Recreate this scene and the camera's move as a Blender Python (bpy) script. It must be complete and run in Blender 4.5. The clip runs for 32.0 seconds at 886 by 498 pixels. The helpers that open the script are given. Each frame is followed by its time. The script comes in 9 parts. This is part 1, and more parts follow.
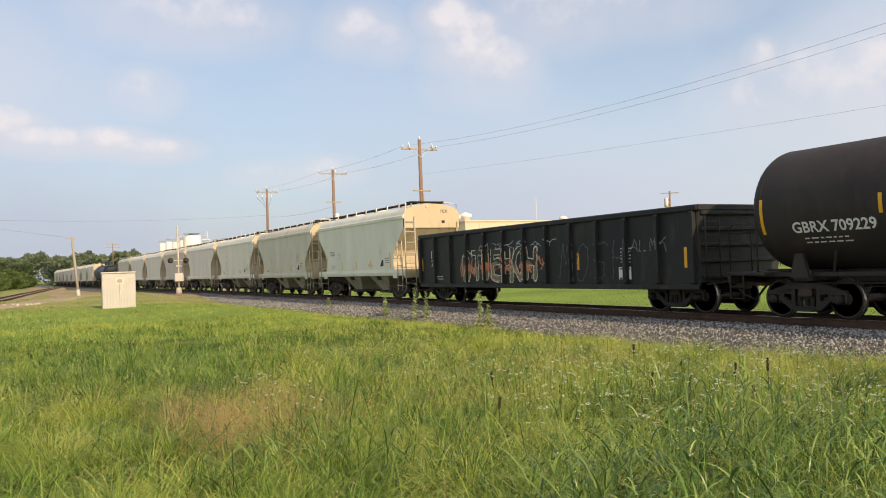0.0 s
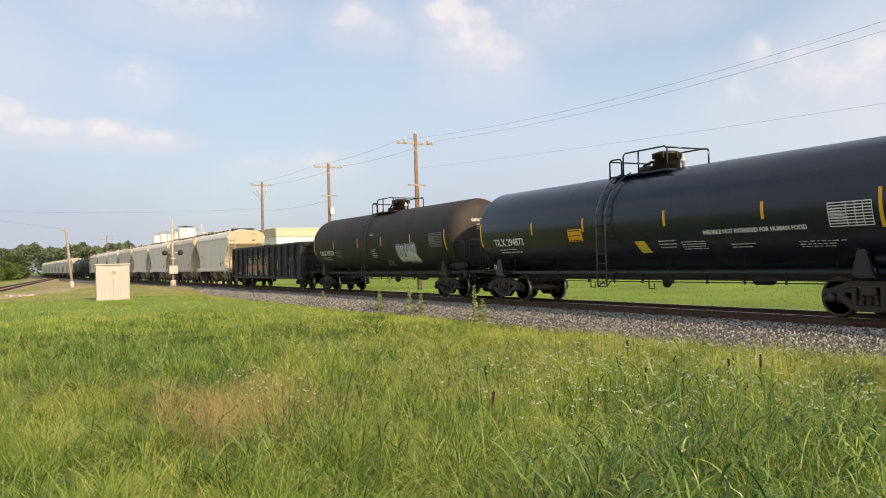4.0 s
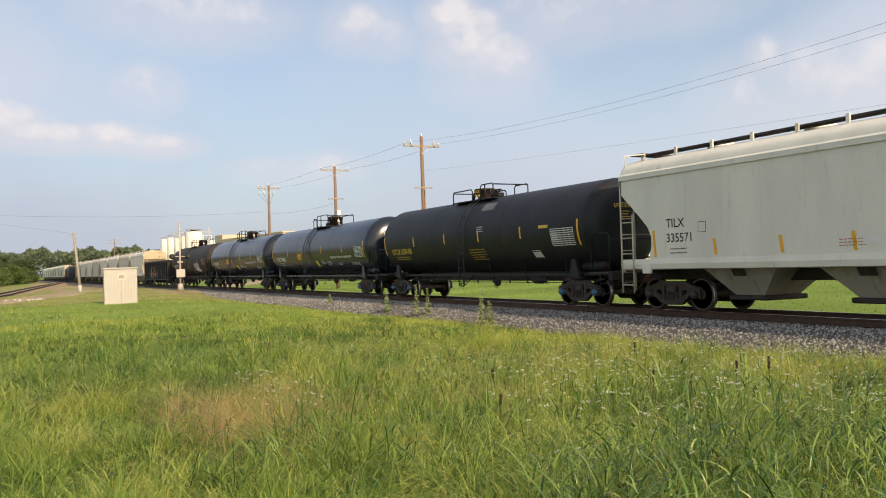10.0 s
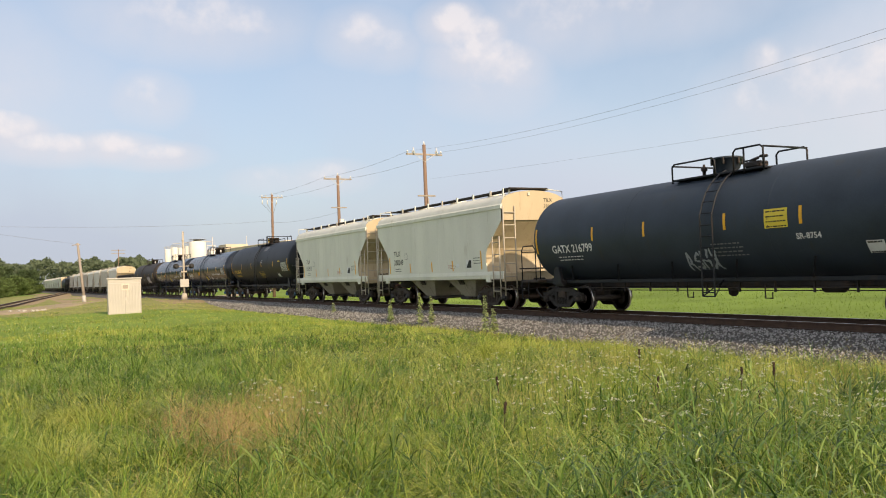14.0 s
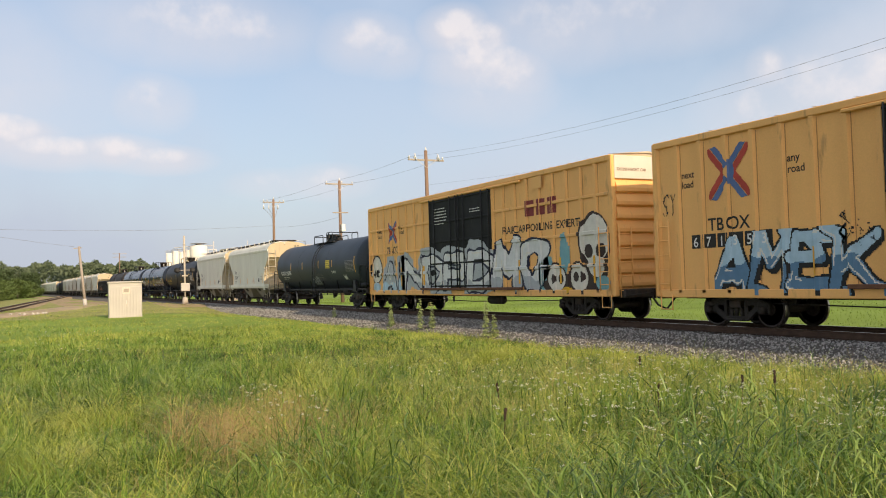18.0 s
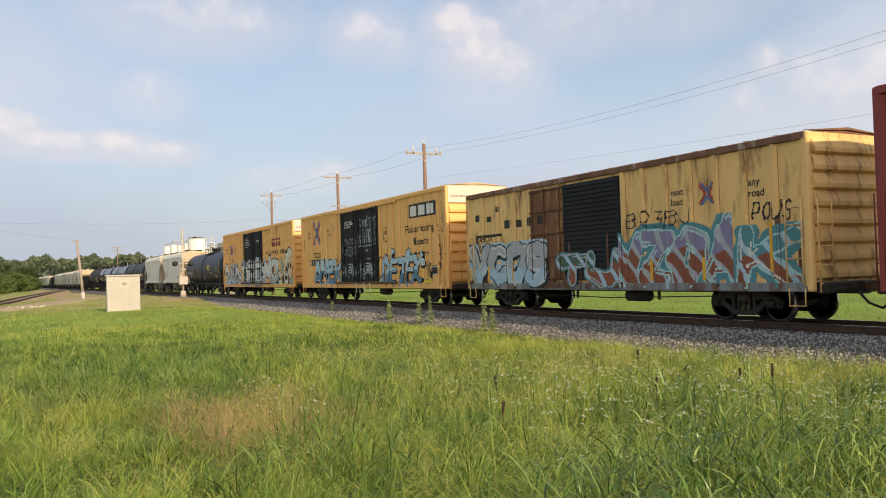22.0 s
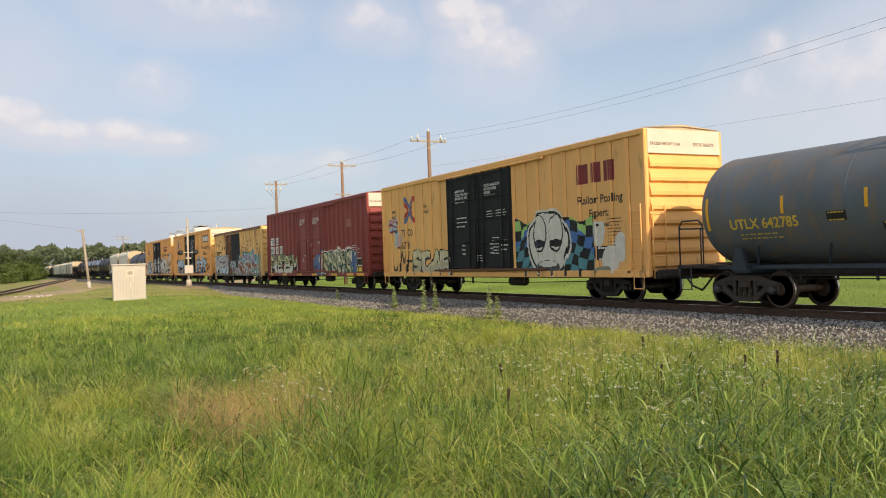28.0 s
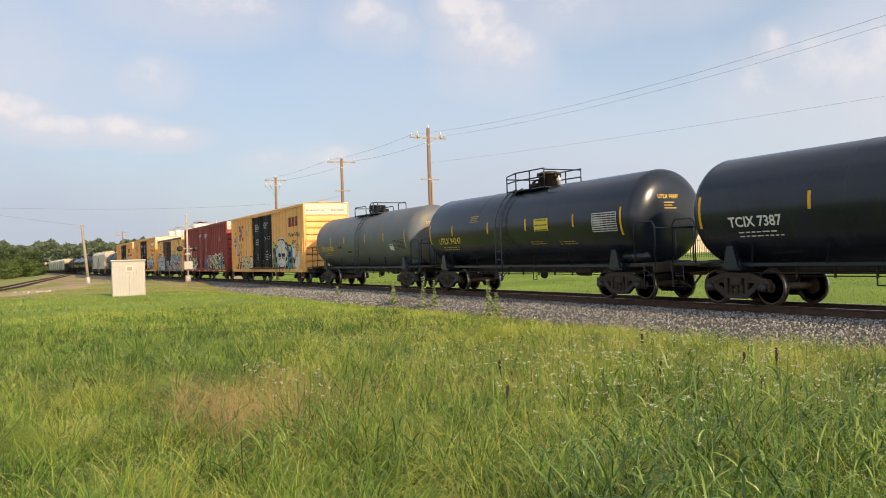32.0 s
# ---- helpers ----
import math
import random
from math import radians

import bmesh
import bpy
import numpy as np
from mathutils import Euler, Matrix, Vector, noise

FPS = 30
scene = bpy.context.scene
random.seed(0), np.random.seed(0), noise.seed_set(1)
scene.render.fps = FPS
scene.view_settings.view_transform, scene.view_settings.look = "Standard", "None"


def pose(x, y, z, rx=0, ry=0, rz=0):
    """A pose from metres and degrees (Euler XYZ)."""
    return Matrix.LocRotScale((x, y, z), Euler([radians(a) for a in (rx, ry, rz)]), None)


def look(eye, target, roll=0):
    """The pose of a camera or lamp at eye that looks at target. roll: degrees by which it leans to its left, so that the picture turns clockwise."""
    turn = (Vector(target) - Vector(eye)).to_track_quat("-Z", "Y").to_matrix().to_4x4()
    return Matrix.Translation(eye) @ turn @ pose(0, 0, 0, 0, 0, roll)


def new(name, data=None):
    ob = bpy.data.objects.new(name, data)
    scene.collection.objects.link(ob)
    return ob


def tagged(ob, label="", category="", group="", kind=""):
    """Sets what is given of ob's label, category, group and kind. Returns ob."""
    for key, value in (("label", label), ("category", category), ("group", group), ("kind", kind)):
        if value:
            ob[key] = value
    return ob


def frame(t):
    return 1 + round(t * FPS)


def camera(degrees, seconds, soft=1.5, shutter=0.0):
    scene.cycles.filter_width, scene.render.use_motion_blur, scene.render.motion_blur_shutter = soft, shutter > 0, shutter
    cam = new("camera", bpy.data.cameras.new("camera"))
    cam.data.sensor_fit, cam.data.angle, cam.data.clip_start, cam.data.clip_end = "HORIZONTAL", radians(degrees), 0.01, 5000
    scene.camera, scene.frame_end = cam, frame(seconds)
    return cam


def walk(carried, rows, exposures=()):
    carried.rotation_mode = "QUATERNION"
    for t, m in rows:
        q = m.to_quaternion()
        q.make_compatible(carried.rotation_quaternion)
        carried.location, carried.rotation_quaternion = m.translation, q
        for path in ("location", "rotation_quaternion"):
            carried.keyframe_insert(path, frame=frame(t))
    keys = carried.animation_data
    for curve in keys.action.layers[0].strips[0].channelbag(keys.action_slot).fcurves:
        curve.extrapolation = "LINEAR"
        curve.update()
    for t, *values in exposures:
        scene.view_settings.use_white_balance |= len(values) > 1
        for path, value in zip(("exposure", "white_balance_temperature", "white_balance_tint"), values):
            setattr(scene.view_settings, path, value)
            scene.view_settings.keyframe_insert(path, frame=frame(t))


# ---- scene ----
# The camera is held in the hand at one spot beside the line: time, turn about x, y and z in degrees.
VIEW = [
    (0.0, 91.28, 1.93, 62.27), (0.5, 91.23, 1.79, 62.09), (1.0, 91.10, 1.52, 62.12),
    (1.5, 90.89, 1.60, 62.18), (2.0, 90.70, 1.76, 62.03), (2.5, 90.75, 1.78, 61.74),
    (3.0, 90.88, 1.58, 61.70), (3.5, 90.82, 1.41, 61.87), (5.5, 91.29, 1.76, 62.08),
    (6.0, 91.32, 1.61, 62.00), (6.5, 90.96, 1.68, 61.89), (7.0, 90.61, 2.09, 61.72),
    (7.5, 90.55, 2.09, 61.83), (8.0, 90.69, 1.91, 62.05), (8.5, 90.81, 1.76, 62.20),
    (9.0, 90.93, 1.51, 62.23), (9.5, 91.09, 1.59, 62.31), (10.0, 91.08, 1.70, 62.37),
    (10.5, 91.11, 1.89, 62.39), (11.0, 91.17, 1.82, 62.31), (11.5, 91.30, 1.61, 62.36),
    (12.0, 91.42, 1.64, 62.45), (12.5, 91.68, 1.74, 62.62), (13.0, 91.82, 1.82, 62.61),
    (13.5, 91.75, 1.93, 62.62), (14.0, 91.64, 2.07, 62.61), (14.5, 91.38, 2.39, 62.45),
    (16.5, 90.98, 1.97, 62.39), (17.0, 91.21, 1.86, 62.46), (17.5, 91.62, 1.73, 62.57),
    (18.0, 92.03, 1.70, 62.67), (18.5, 92.18, 1.81, 62.68), (19.0, 92.33, 1.99, 62.71),
    (19.5, 92.46, 1.99, 62.63), (20.0, 92.46, 1.83, 62.53), (20.5, 92.39, 1.60, 62.60),
    (21.0, 92.08, 1.65, 62.67), (21.5, 91.80, 1.71, 62.66), (22.0, 91.58, 1.70, 62.55),
    (22.5, 91.51, 1.64, 62.58), (23.0, 91.69, 1.69, 62.72), (23.5, 91.63, 1.96, 62.77),
    (24.0, 91.33, 2.34, 62.75), (24.5, 91.12, 2.46, 62.81), (25.0, 91.02, 2.34, 62.98),
    (25.5, 90.95, 2.35, 63.07), (27.5, 90.63, 1.97, 62.71), (28.0, 90.76, 1.92, 62.88),
    (28.5, 90.82, 1.94, 63.08), (29.0, 90.81, 1.97, 63.16), (29.5, 90.80, 1.86, 63.23),
    (30.0, 90.92, 1.73, 63.22), (30.5, 90.89, 1.77, 63.16), (31.0, 90.74, 1.92, 63.06),
    (31.5, 90.70, 1.91, 62.99), (32.0, 90.53, 1.77, 62.84),
]
EYE = (0.0, 0.0, 1.469)
EXPOSURE, KELVIN, TINT = 0.50, 6900, 11
# the clip's own slow brightening and darkening
GAIN = ((0.0, 0.0), (2.5, 0.0), (3.5, 0.05), (6.0, 0.10), (8.0, 0.09), (9.5, 0.01), (12.0, -0.04), (14.0, 0.03), (17.0, 0.04), (18.5, 0.0), (21.0, -0.02), (22.5, 0.0), (24.0, 0.09), (25.5, 0.03), (28.0, -0.04), (29.5, -0.04), (31.0, 0.03), (32.0, 0.0))
cam = camera(55.82, 32.0, 1.0)
walk(cam, [(t, pose(*EYE, rx, ry, rz)) for t, rx, ry, rz in VIEW], [(t, EXPOSURE + e, KELVIN, TINT) for t, e in GAIN])

# ---- light: a low warm sun from the train's rear, a little beyond the line, hazy blue sky with a few clouds
SUN_AZ, SUN_EL = radians(6.0), radians(28.0)   # azimuth from +X towards +Y
SUN_TO = Vector((math.cos(SUN_AZ) * math.cos(SUN_EL), math.sin(SUN_AZ) * math.cos(SUN_EL), math.sin(SUN_EL)))
sun_data = bpy.data.lights.new("sun", "SUN")
sun_data.energy, sun_data.angle, sun_data.color = 3.5, radians(0.6), (1.0, 0.80, 0.56)
sun = new("sun", sun_data)
sun.matrix_world = look(SUN_TO * 100, (0, 0, 0))


def way_of(az, el):
    """A direction by degrees to the left of +Y and above the horizon."""
    a, e = radians(az), radians(el)
    return (-math.sin(a) * math.cos(e), math.cos(a) * math.cos(e), math.sin(e))


def build_world():
    w = bpy.data.worlds.new("sky")
    w.use_nodes = True
    nt = w.node_tree
    nt.nodes.clear()
    N, K = nt.nodes.new, nt.links.new
    out, bg = N("ShaderNodeOutputWorld"), N("ShaderNodeBackground")
    sky = N("ShaderNodeTexSky")
    sky.sky_type, sky.sun_disc = "NISHITA", False
    sky.sun_elevation, sky.sun_rotation = SUN_EL, math.pi / 2 - SUN_AZ
    sky.air_density, sky.dust_density, sky.ozone_density = 1.0, 1.6, 1.5
    tc = N("ShaderNodeTexCoord")
    sep = N("ShaderNodeSeparateXYZ")
    K(tc.outputs["Generated"], sep.inputs[0])

    def math_node(op, a, b=None, clamp=False):
        n = N("ShaderNodeMath")
        n.operation, n.use_clamp = op, clamp
        for i, x in enumerate((a, b)):
            if x is None:
                continue
            if isinstance(x, (int, float)):
                n.inputs[i].default_value = x
            else:
                K(x, n.inputs[i])
        return n.outputs[0]

    noise_1 = N("ShaderNodeTexNoise")
    noise_1.inputs["Scale"].default_value, noise_1.inputs["Detail"].default_value = 26.0, 9.0
    noise_1.inputs["Roughness"].default_value = 0.55
    K(tc.outputs["Generated"], noise_1.inputs["Vector"])
    noise_2 = N("ShaderNodeTexNoise")
    noise_2.inputs["Scale"].default_value, noise_2.inputs["Detail"].default_value = 3.0, 6.0
    K(tc.outputs["Generated"], noise_2.inputs["Vector"])
    # puffs: azimuth, elevation, width, height (degrees), strength; a grey body below each bright top
    def puffs(drop, grow, power):
        total = None
        for az, el, wd, ht, st in CLOUDS:
            el, wd, ht = el - drop * ht, wd * grow, ht * grow
            c = Vector(way_of(az, el))
            left = Vector((-math.cos(radians(az)), -math.sin(radians(az)), 0))
            up = c.cross(left) if c.cross(left).z > 0 else left.cross(c)
            terms = []
            for axis, size in ((left, wd), (up, ht)):
                d = N("ShaderNodeVectorMath")
                d.operation = "DOT_PRODUCT"
                K(tc.outputs["Generated"], d.inputs[0])
                d.inputs[1].default_value = axis
                off = math_node("SUBTRACT", d.outputs["Value"], axis.dot(c))
                off = math_node("DIVIDE", off, math.sin(radians(size)))
                terms.append(math_node("MULTIPLY", off, off))
            g = math_node("ADD", terms[0], terms[1])
            g = math_node("MULTIPLY", math_node("SUBTRACT", 1.0, g, True), st * power)
            total = g if total is None else math_node("MAXIMUM", total, g)
        return total

    rag = math_node("MULTIPLY", math_node("SUBTRACT", noise_1.outputs["Fac"], 0.5), 3.0)
    top = puffs(-0.05, 1.25, 1.0)
    puff = math_node("SUBTRACT", math_node("ADD", top, math_node("MULTIPLY", rag, math_node("ADD", top, 0.05))), 0.28, True)
    puff = math_node("MULTIPLY", math_node("MULTIPLY", math_node("POWER", puff, 1.3), 1.9, True), CLOUD_COVER, True)
    body = puffs(0.5, 2.1, 0.9)
    shade = math_node("ADD", body, math_node("MULTIPLY", math_node("MULTIPLY", rag, 0.35), body), True)
    shade = math_node("MULTIPLY", shade, BODY_COVER)
    # thin veil everywhere, thicker towards the horizon
    veil = math_node("MULTIPLY", math_node("SUBTRACT", noise_2.outputs["Fac"], 0.25, True), 1.3)
    low = math_node("SUBTRACT", 1.0, math_node("MULTIPLY", sep.outputs["Z"], 2.5), True)
    veil = math_node("ADD", veil, math_node("MULTIPLY", math_node("MULTIPLY", low, low), VEIL_LOW), True)
    mix_1 = N("ShaderNodeMixRGB")
    K(veil, mix_1.inputs[0])
    K(sky.outputs[0], mix_1.inputs[1])
    toward = N("ShaderNodeVectorMath")
    toward.operation = "DOT_PRODUCT"
    K(tc.outputs["Generated"], toward.inputs[0])
    toward.inputs[1].default_value = SUN_TO
    near = math_node("MULTIPLY_ADD", toward.outputs["Value"], 0.5)
    near.node.inputs[2].default_value = 0.5
    glow = math_node("MULTIPLY", math_node("POWER", near, 2.0), HAZE_GLOW)
    haze = N("ShaderNodeMixRGB")
    haze.blend_type = "ADD"
    K(glow, haze.inputs[0])
    haze.use_clamp = False
    floor_mix = N("ShaderNodeMixRGB")
    K(math_node("MULTIPLY", low, low), floor_mix.inputs[0])
    floor_mix.inputs[1].default_value, floor_mix.inputs[2].default_value = VEIL, LOW_HAZE
    K(floor_mix.outputs[0], haze.inputs[1])
    haze.inputs[2].default_value = (6.5, 5.6, 4.4, 1)
    K(haze.outputs[0], mix_1.inputs[2])
    grey = N("ShaderNodeMixRGB")
    K(shade, grey.inputs[0])
    K(mix_1.outputs[0], grey.inputs[1])
    grey.inputs[2].default_value = CLOUD_GREY
    mix_2 = N("ShaderNodeMixRGB")
    K(puff, mix_2.inputs[0])
    K(grey.outputs[0], mix_2.inputs[1])
    mix_2.inputs[2].default_value = CLOUD
    K(mix_2.outputs[0], bg.inputs["Color"])
    bg.inputs["Strength"].default_value = SKY_POWER
    K(bg.outputs[0], out.inputs["Surface"])
    scene.world = w


LOW_HAZE = (3.35, 3.75, 4.5, 1)
SKY_POWER, VEIL, VEIL_LOW, HAZE_GLOW = 0.105, (3.6, 4.4, 5.75, 1), 0.85, 1.9
CLOUD, CLOUD_GREY, CLOUD_COVER, BODY_COVER = (6.25, 6.0, 6.2, 1), (4.95, 4.95, 5.5, 1), 0.54, 0.9
CLOUDS = [(61.2, 17.0, 1.5, 1.0, 0.88), (59.9, 16.4, 1.6, 0.9, 0.85), (60.0, 15.2, 2.0, 1.3, 0.8), (58.2, 14.5, 2.0, 1.1, 0.8), (57.3, 13.8, 1.5, 0.9, 0.68), (59.0, 13.2, 2.4, 1.3, 0.50), (67.6, 16.5, 1.9, 1.1, 0.6), (65.8, 15.7, 1.6, 0.9, 0.5),
          (90.5, 9.9, 2.2, 0.9, 0.95), (87.4, 8.9, 2.4, 0.65, 0.85), (83.9, 9.0, 1.9, 0.65, 0.95), (81.4, 8.5, 2.0, 0.55, 0.8), (40.9, 12.8, 0.9, 0.9, 0.7), (41.6, 10.6, 1.6, 1.3, 0.55),
          (37.6, 11.2, 4.2, 2.2, 0.6), (33.5, 11.6, 4.5, 2.8, 0.62), (78.9, 17.3, 4.5, 1.5, 0.6), (75.4, 17.0, 2.5, 1.1, 0.55), (54.0, 17.2, 3.4, 1.6, 0.55), (81.8, 12.4, 1.5, 1.1, 0.55),
          (70.3, 7.1, 1.8, 0.7, 0.6), (73.5, 6.9, 2.0, 0.6, 0.45), (48.0, 17.5, 4.0, 1.5, 0.45), (100.0, 14.0, 9.0, 3.0, 0.7), (20.0, 14.0, 9.0, 3.5, 0.7), (0.0, 22.0, 14.0, 5.0, 0.6), (130.0, 25.0, 16.0, 5.0, 0.6), (60.0, 40.0, 16.0, 6.0, 0.5)]
build_world()


# ---- materials
def lin(r, g, b):
    """Linear colour from 0-255 screen values."""
    return tuple((c / 255 / 12.92 if c <= 10 else ((c / 255 + 0.055) / 1.055) ** 2.4) for c in (r, g, b))


MATS = {}


def mat(name, color, rough=0.6, metal=0.0, vary=0.18, scale=3.0, fine=40.0, bump=0.15, spec=0.4, stain=None, stain_amount=0.0, stretch=(1, 1, 1), coat=0.0, per_object=0.0, per_island=0.0, leafy=0.0, tones=None, contrast=1.0):
    if name in MATS:
        return MATS[name]
    m = bpy.data.materials.new(name)
    m.use_nodes = True
    nt = m.node_tree
    N, K = nt.nodes.new, nt.links.new
    b = nt.nodes["Principled BSDF"]
    b.inputs["Roughness"].default_value, b.inputs["Metallic"].default_value = rough, metal
    b.inputs["Specular IOR Level"].default_value = spec
    b.inputs["Coat Weight"].default_value = coat
    tc, mp = N("ShaderNodeTexCoord"), N("ShaderNodeMapping")
    mp.inputs["Scale"].default_value = stretch
    K(tc.outputs["Object"], mp.inputs["Vector"])
    n1, n2 = N("ShaderNodeTexNoise"), N("ShaderNodeTexNoise")
    n1.inputs["Scale"].default_value, n1.inputs["Detail"].default_value = scale, 5
    n2.inputs["Scale"].default_value, n2.inputs["Detail"].default_value = fine, 3
    K(mp.outputs[0], n1.inputs["Vector"])
    K(tc.outputs["Object"], n2.inputs["Vector"])
    add = N("ShaderNodeMath")
    add.operation = "MULTIPLY_ADD"
    K(n1.outputs["Fac"], add.inputs[0])
    add.inputs[1].default_value = 0.65
    half = N("ShaderNodeMath")
    half.operation = "MULTIPLY"
    K(n2.outputs["Fac"], half.inputs[0])
    half.inputs[1].default_value = 0.35
    K(half.outputs[0], add.inputs[2])
    last = add.outputs[0]
    if contrast != 1.0:
        wide = N("ShaderNodeMath")
        wide.operation = "MULTIPLY_ADD"
        K(last, wide.inputs[0])
        wide.inputs[1].default_value, wide.inputs[2].default_value = contrast, 0.5 - 0.5 * contrast
        last = wide.outputs[0]
    for on, source in ((per_object, "obj"), (per_island, "isl")):
        if on:
            src = N("ShaderNodeObjectInfo").outputs["Random"] if source == "obj" else N("ShaderNodeNewGeometry").outputs["Random Per Island"]
            mr = N("ShaderNodeMath")
            mr.operation = "MULTIPLY_ADD"
            K(src, mr.inputs[0])
            mr.inputs[1].default_value = on
            K(last, mr.inputs[2])
            sub = N("ShaderNodeMath")
            sub.operation = "SUBTRACT"
            K(mr.outputs[0], sub.inputs[0])
            sub.inputs[1].default_value = on / 2
            last = sub.outputs[0]
    ramp = N("ShaderNodeValToRGB")
    lo = tuple(c * (1 - vary) for c in color)
    hi = tuple(min(1, c * (1 + vary)) for c in color)
    ramp.color_ramp.elements[0].position, ramp.color_ramp.elements[0].color = 0.3, (*lo, 1)
    ramp.color_ramp.elements[1].position, ramp.color_ramp.elements[1].color = 0.7, (*hi, 1)
    if tones:
        while len(ramp.color_ramp.elements) < len(tones):
            ramp.color_ramp.elements.new(0.5)
        for e, (p, c) in zip(ramp.color_ramp.elements, tones):
            e.position, e.color = p, (*c, 1)
    K(last, ramp.inputs[0])
    col = ramp.outputs[0]
    if stain:
        n3 = N("ShaderNodeTexNoise")
        n3.inputs["Scale"].default_value, n3.inputs["Detail"].default_value = 1.3, 9
        n3.inputs["Roughness"].default_value = 0.65
        mp2 = N("ShaderNodeMapping")
        mp2.inputs["Scale"].default_value = (2.2, 2.2, 0.5)
        K(tc.outputs["Object"], mp2.inputs["Vector"])
        K(mp2.outputs[0], n3.inputs["Vector"])
        r3 = N("ShaderNodeMapRange")
        r3.inputs["From Min"].default_value, r3.inputs["From Max"].default_value = 0.62 - 0.25 * stain_amount, 0.78 - 0.2 * stain_amount
        K(n3.outputs["Fac"], r3.inputs["Value"])
        mx = N("ShaderNodeMixRGB")
        K(r3.outputs[0], mx.inputs[0])
        K(col, mx.inputs[1])
        mx.inputs[2].default_value = (*stain, 1)
        col = mx.outputs[0]
    K(col, b.inputs["Base Color"])
    if bump:
        bp = N("ShaderNodeBump")
        bp.inputs["Strength"].default_value, bp.inputs["Distance"].default_value = bump, 0.02
        K(add.outputs[0], bp.inputs["Height"])
        K(bp.outputs[0], b.inputs["Normal"])
    if leafy:
        tr, mixs = N("ShaderNodeBsdfTranslucent"), N("ShaderNodeMixShader")
        K(col, tr.inputs["Color"])
        mixs.inputs[0].default_value = leafy
        K(b.outputs[0], mixs.inputs[1])
        K(tr.outputs[0], mixs.inputs[2])
        K(mixs.outputs[0], nt.nodes["Material Output"].inputs["Surface"])
    MATS[name] = m
    return m


STEEL_DARK = mat("grimy dark steel", (0.035, 0.03, 0.028), 0.7, 0.2, 0.35, 4, 60, 0.3, stain=(0.07, 0.045, 0.03), stain_amount=0.5)
WHEEL = mat("brown wheel steel", (0.095, 0.062, 0.048), 0.65, 0.4, 0.3, 5, 50, 0.2)
TREAD = mat("polished tread steel", (0.45, 0.43, 0.4), 0.3, 0.9, 0.15, 8, 60, 0.05)
RAIL_SIDE = mat("rusty rail steel", (0.075, 0.045, 0.03), 0.8, 0.2, 0.3, 6, 60, 0.3)
BROWN_BLACK = mat("brown-black tank paint", (0.034, 0.029, 0.027), 0.62, 0.0, 0.3, 1.0, 30, 0.05, 0.25, stain=(0.05, 0.038, 0.028), stain_amount=0.35)
CAP_RUST = mat("rusty dark manway steel", (0.05, 0.036, 0.029), 0.75, 0.1, 0.4, 6, 40, 0.2)
CAP_BROWN = mat("dusty brown-black manway paint", (0.045, 0.034, 0.026), 0.42, 0.3, 0.3, 5, 40, 0.1)
BLACK = mat("black tank paint", (0.0125, 0.0175, 0.0285), 0.24, 0.0, 0.3, 1.2, 30, 0.02, 0.46, stain=(0.03, 0.026, 0.022), stain_amount=0.15)
BLACK_MATT = mat("weathered black tank paint", (0.0145, 0.0165, 0.020), 0.48, 0.0, 0.3, 1.0, 30, 0.05, 0.22, stain=(0.04, 0.028, 0.021), stain_amount=0.3)
BLACK_GREY = mat("faded grey-black tank paint", (0.030, 0.041, 0.056), 0.5, 0.0, 0.25, 1.0, 30, 0.05, 0.3, stain=(0.04, 0.042, 0.043), stain_amount=0.2)
GREY_TANK = mat("weathered blue-grey tank paint", (0.105, 0.126, 0.146), 0.5, 0.0, 0.2, 0.8, 30, 0.05, 0.4, stain=(0.17, 0.13, 0.095), stain_amount=0.55)
HOPPER_GREY = mat("pale grey hopper paint", (0.66, 0.65, 0.57), 0.55, 0.0, 0.10, 1.2, 30, 0.05, 0.3, stain=(0.46, 0.42, 0.34), stain_amount=0.08, stretch=(1, 1, 0.3))
HOPPER_END = mat("cream hopper end paint", (0.475, 0.39, 0.26), 0.6, 0.0, 0.10, 1.0, 25, 0.05, 0.3, stain=(0.33, 0.24, 0.15), stain_amount=0.25, stretch=(1, 1, 0.3))
TRUCK_STEEL = mat("dusty brown truck steel", (0.046, 0.034, 0.027), 0.75, 0.1, 0.3, 5, 60, 0.3, stain=(0.035, 0.03, 0.027), stain_amount=0.5)
# The chutes get a darker, warmer colour than the hopper sides.
CHUTE = mat("taupe hopper chute paint", (0.30, 0.27, 0.22), 0.7, 0.0, 0.2, 1.5, 30, 0.1, 0.25, stain=(0.16, 0.13, 0.10), stain_amount=0.4, stretch=(1, 1, 0.4))
# Black truck and wheel steel, darkened further by under-car shade put into the colour.
TRUCK_BLACK = mat("shade-darkened black truck steel", (0.021, 0.018, 0.016), 0.7, 0.1, 0.35, 5, 60, 0.3, stain=(0.045, 0.033, 0.025), stain_amount=0.35)
WHEEL_BLACK = mat("shade-darkened black wheel steel", (0.04, 0.031, 0.027), 0.6, 0.3, 0.3, 5, 50, 0.2)
HOPPER_LADDER = mat("dusty ladder paint", (0.40, 0.36, 0.29), 0.6, 0.0, 0.12, 3, 30, 0.05)
HOPPER_TAN = mat("tan hopper paint", (0.54, 0.51, 0.43), 0.6, 0.0, 0.12, 1.2, 30, 0.05, 0.3, stain=(0.32, 0.24, 0.16), stain_amount=0.2, stretch=(1, 1, 0.3))
YELLOW = mat("boxcar yellow paint", (0.78, 0.425, 0.145), 0.55, 0.0, 0.10, 1.0, 30, 0.05, 0.3, stain=(0.36, 0.21, 0.09), stain_amount=0.12, stretch=(1, 1, 0.25))
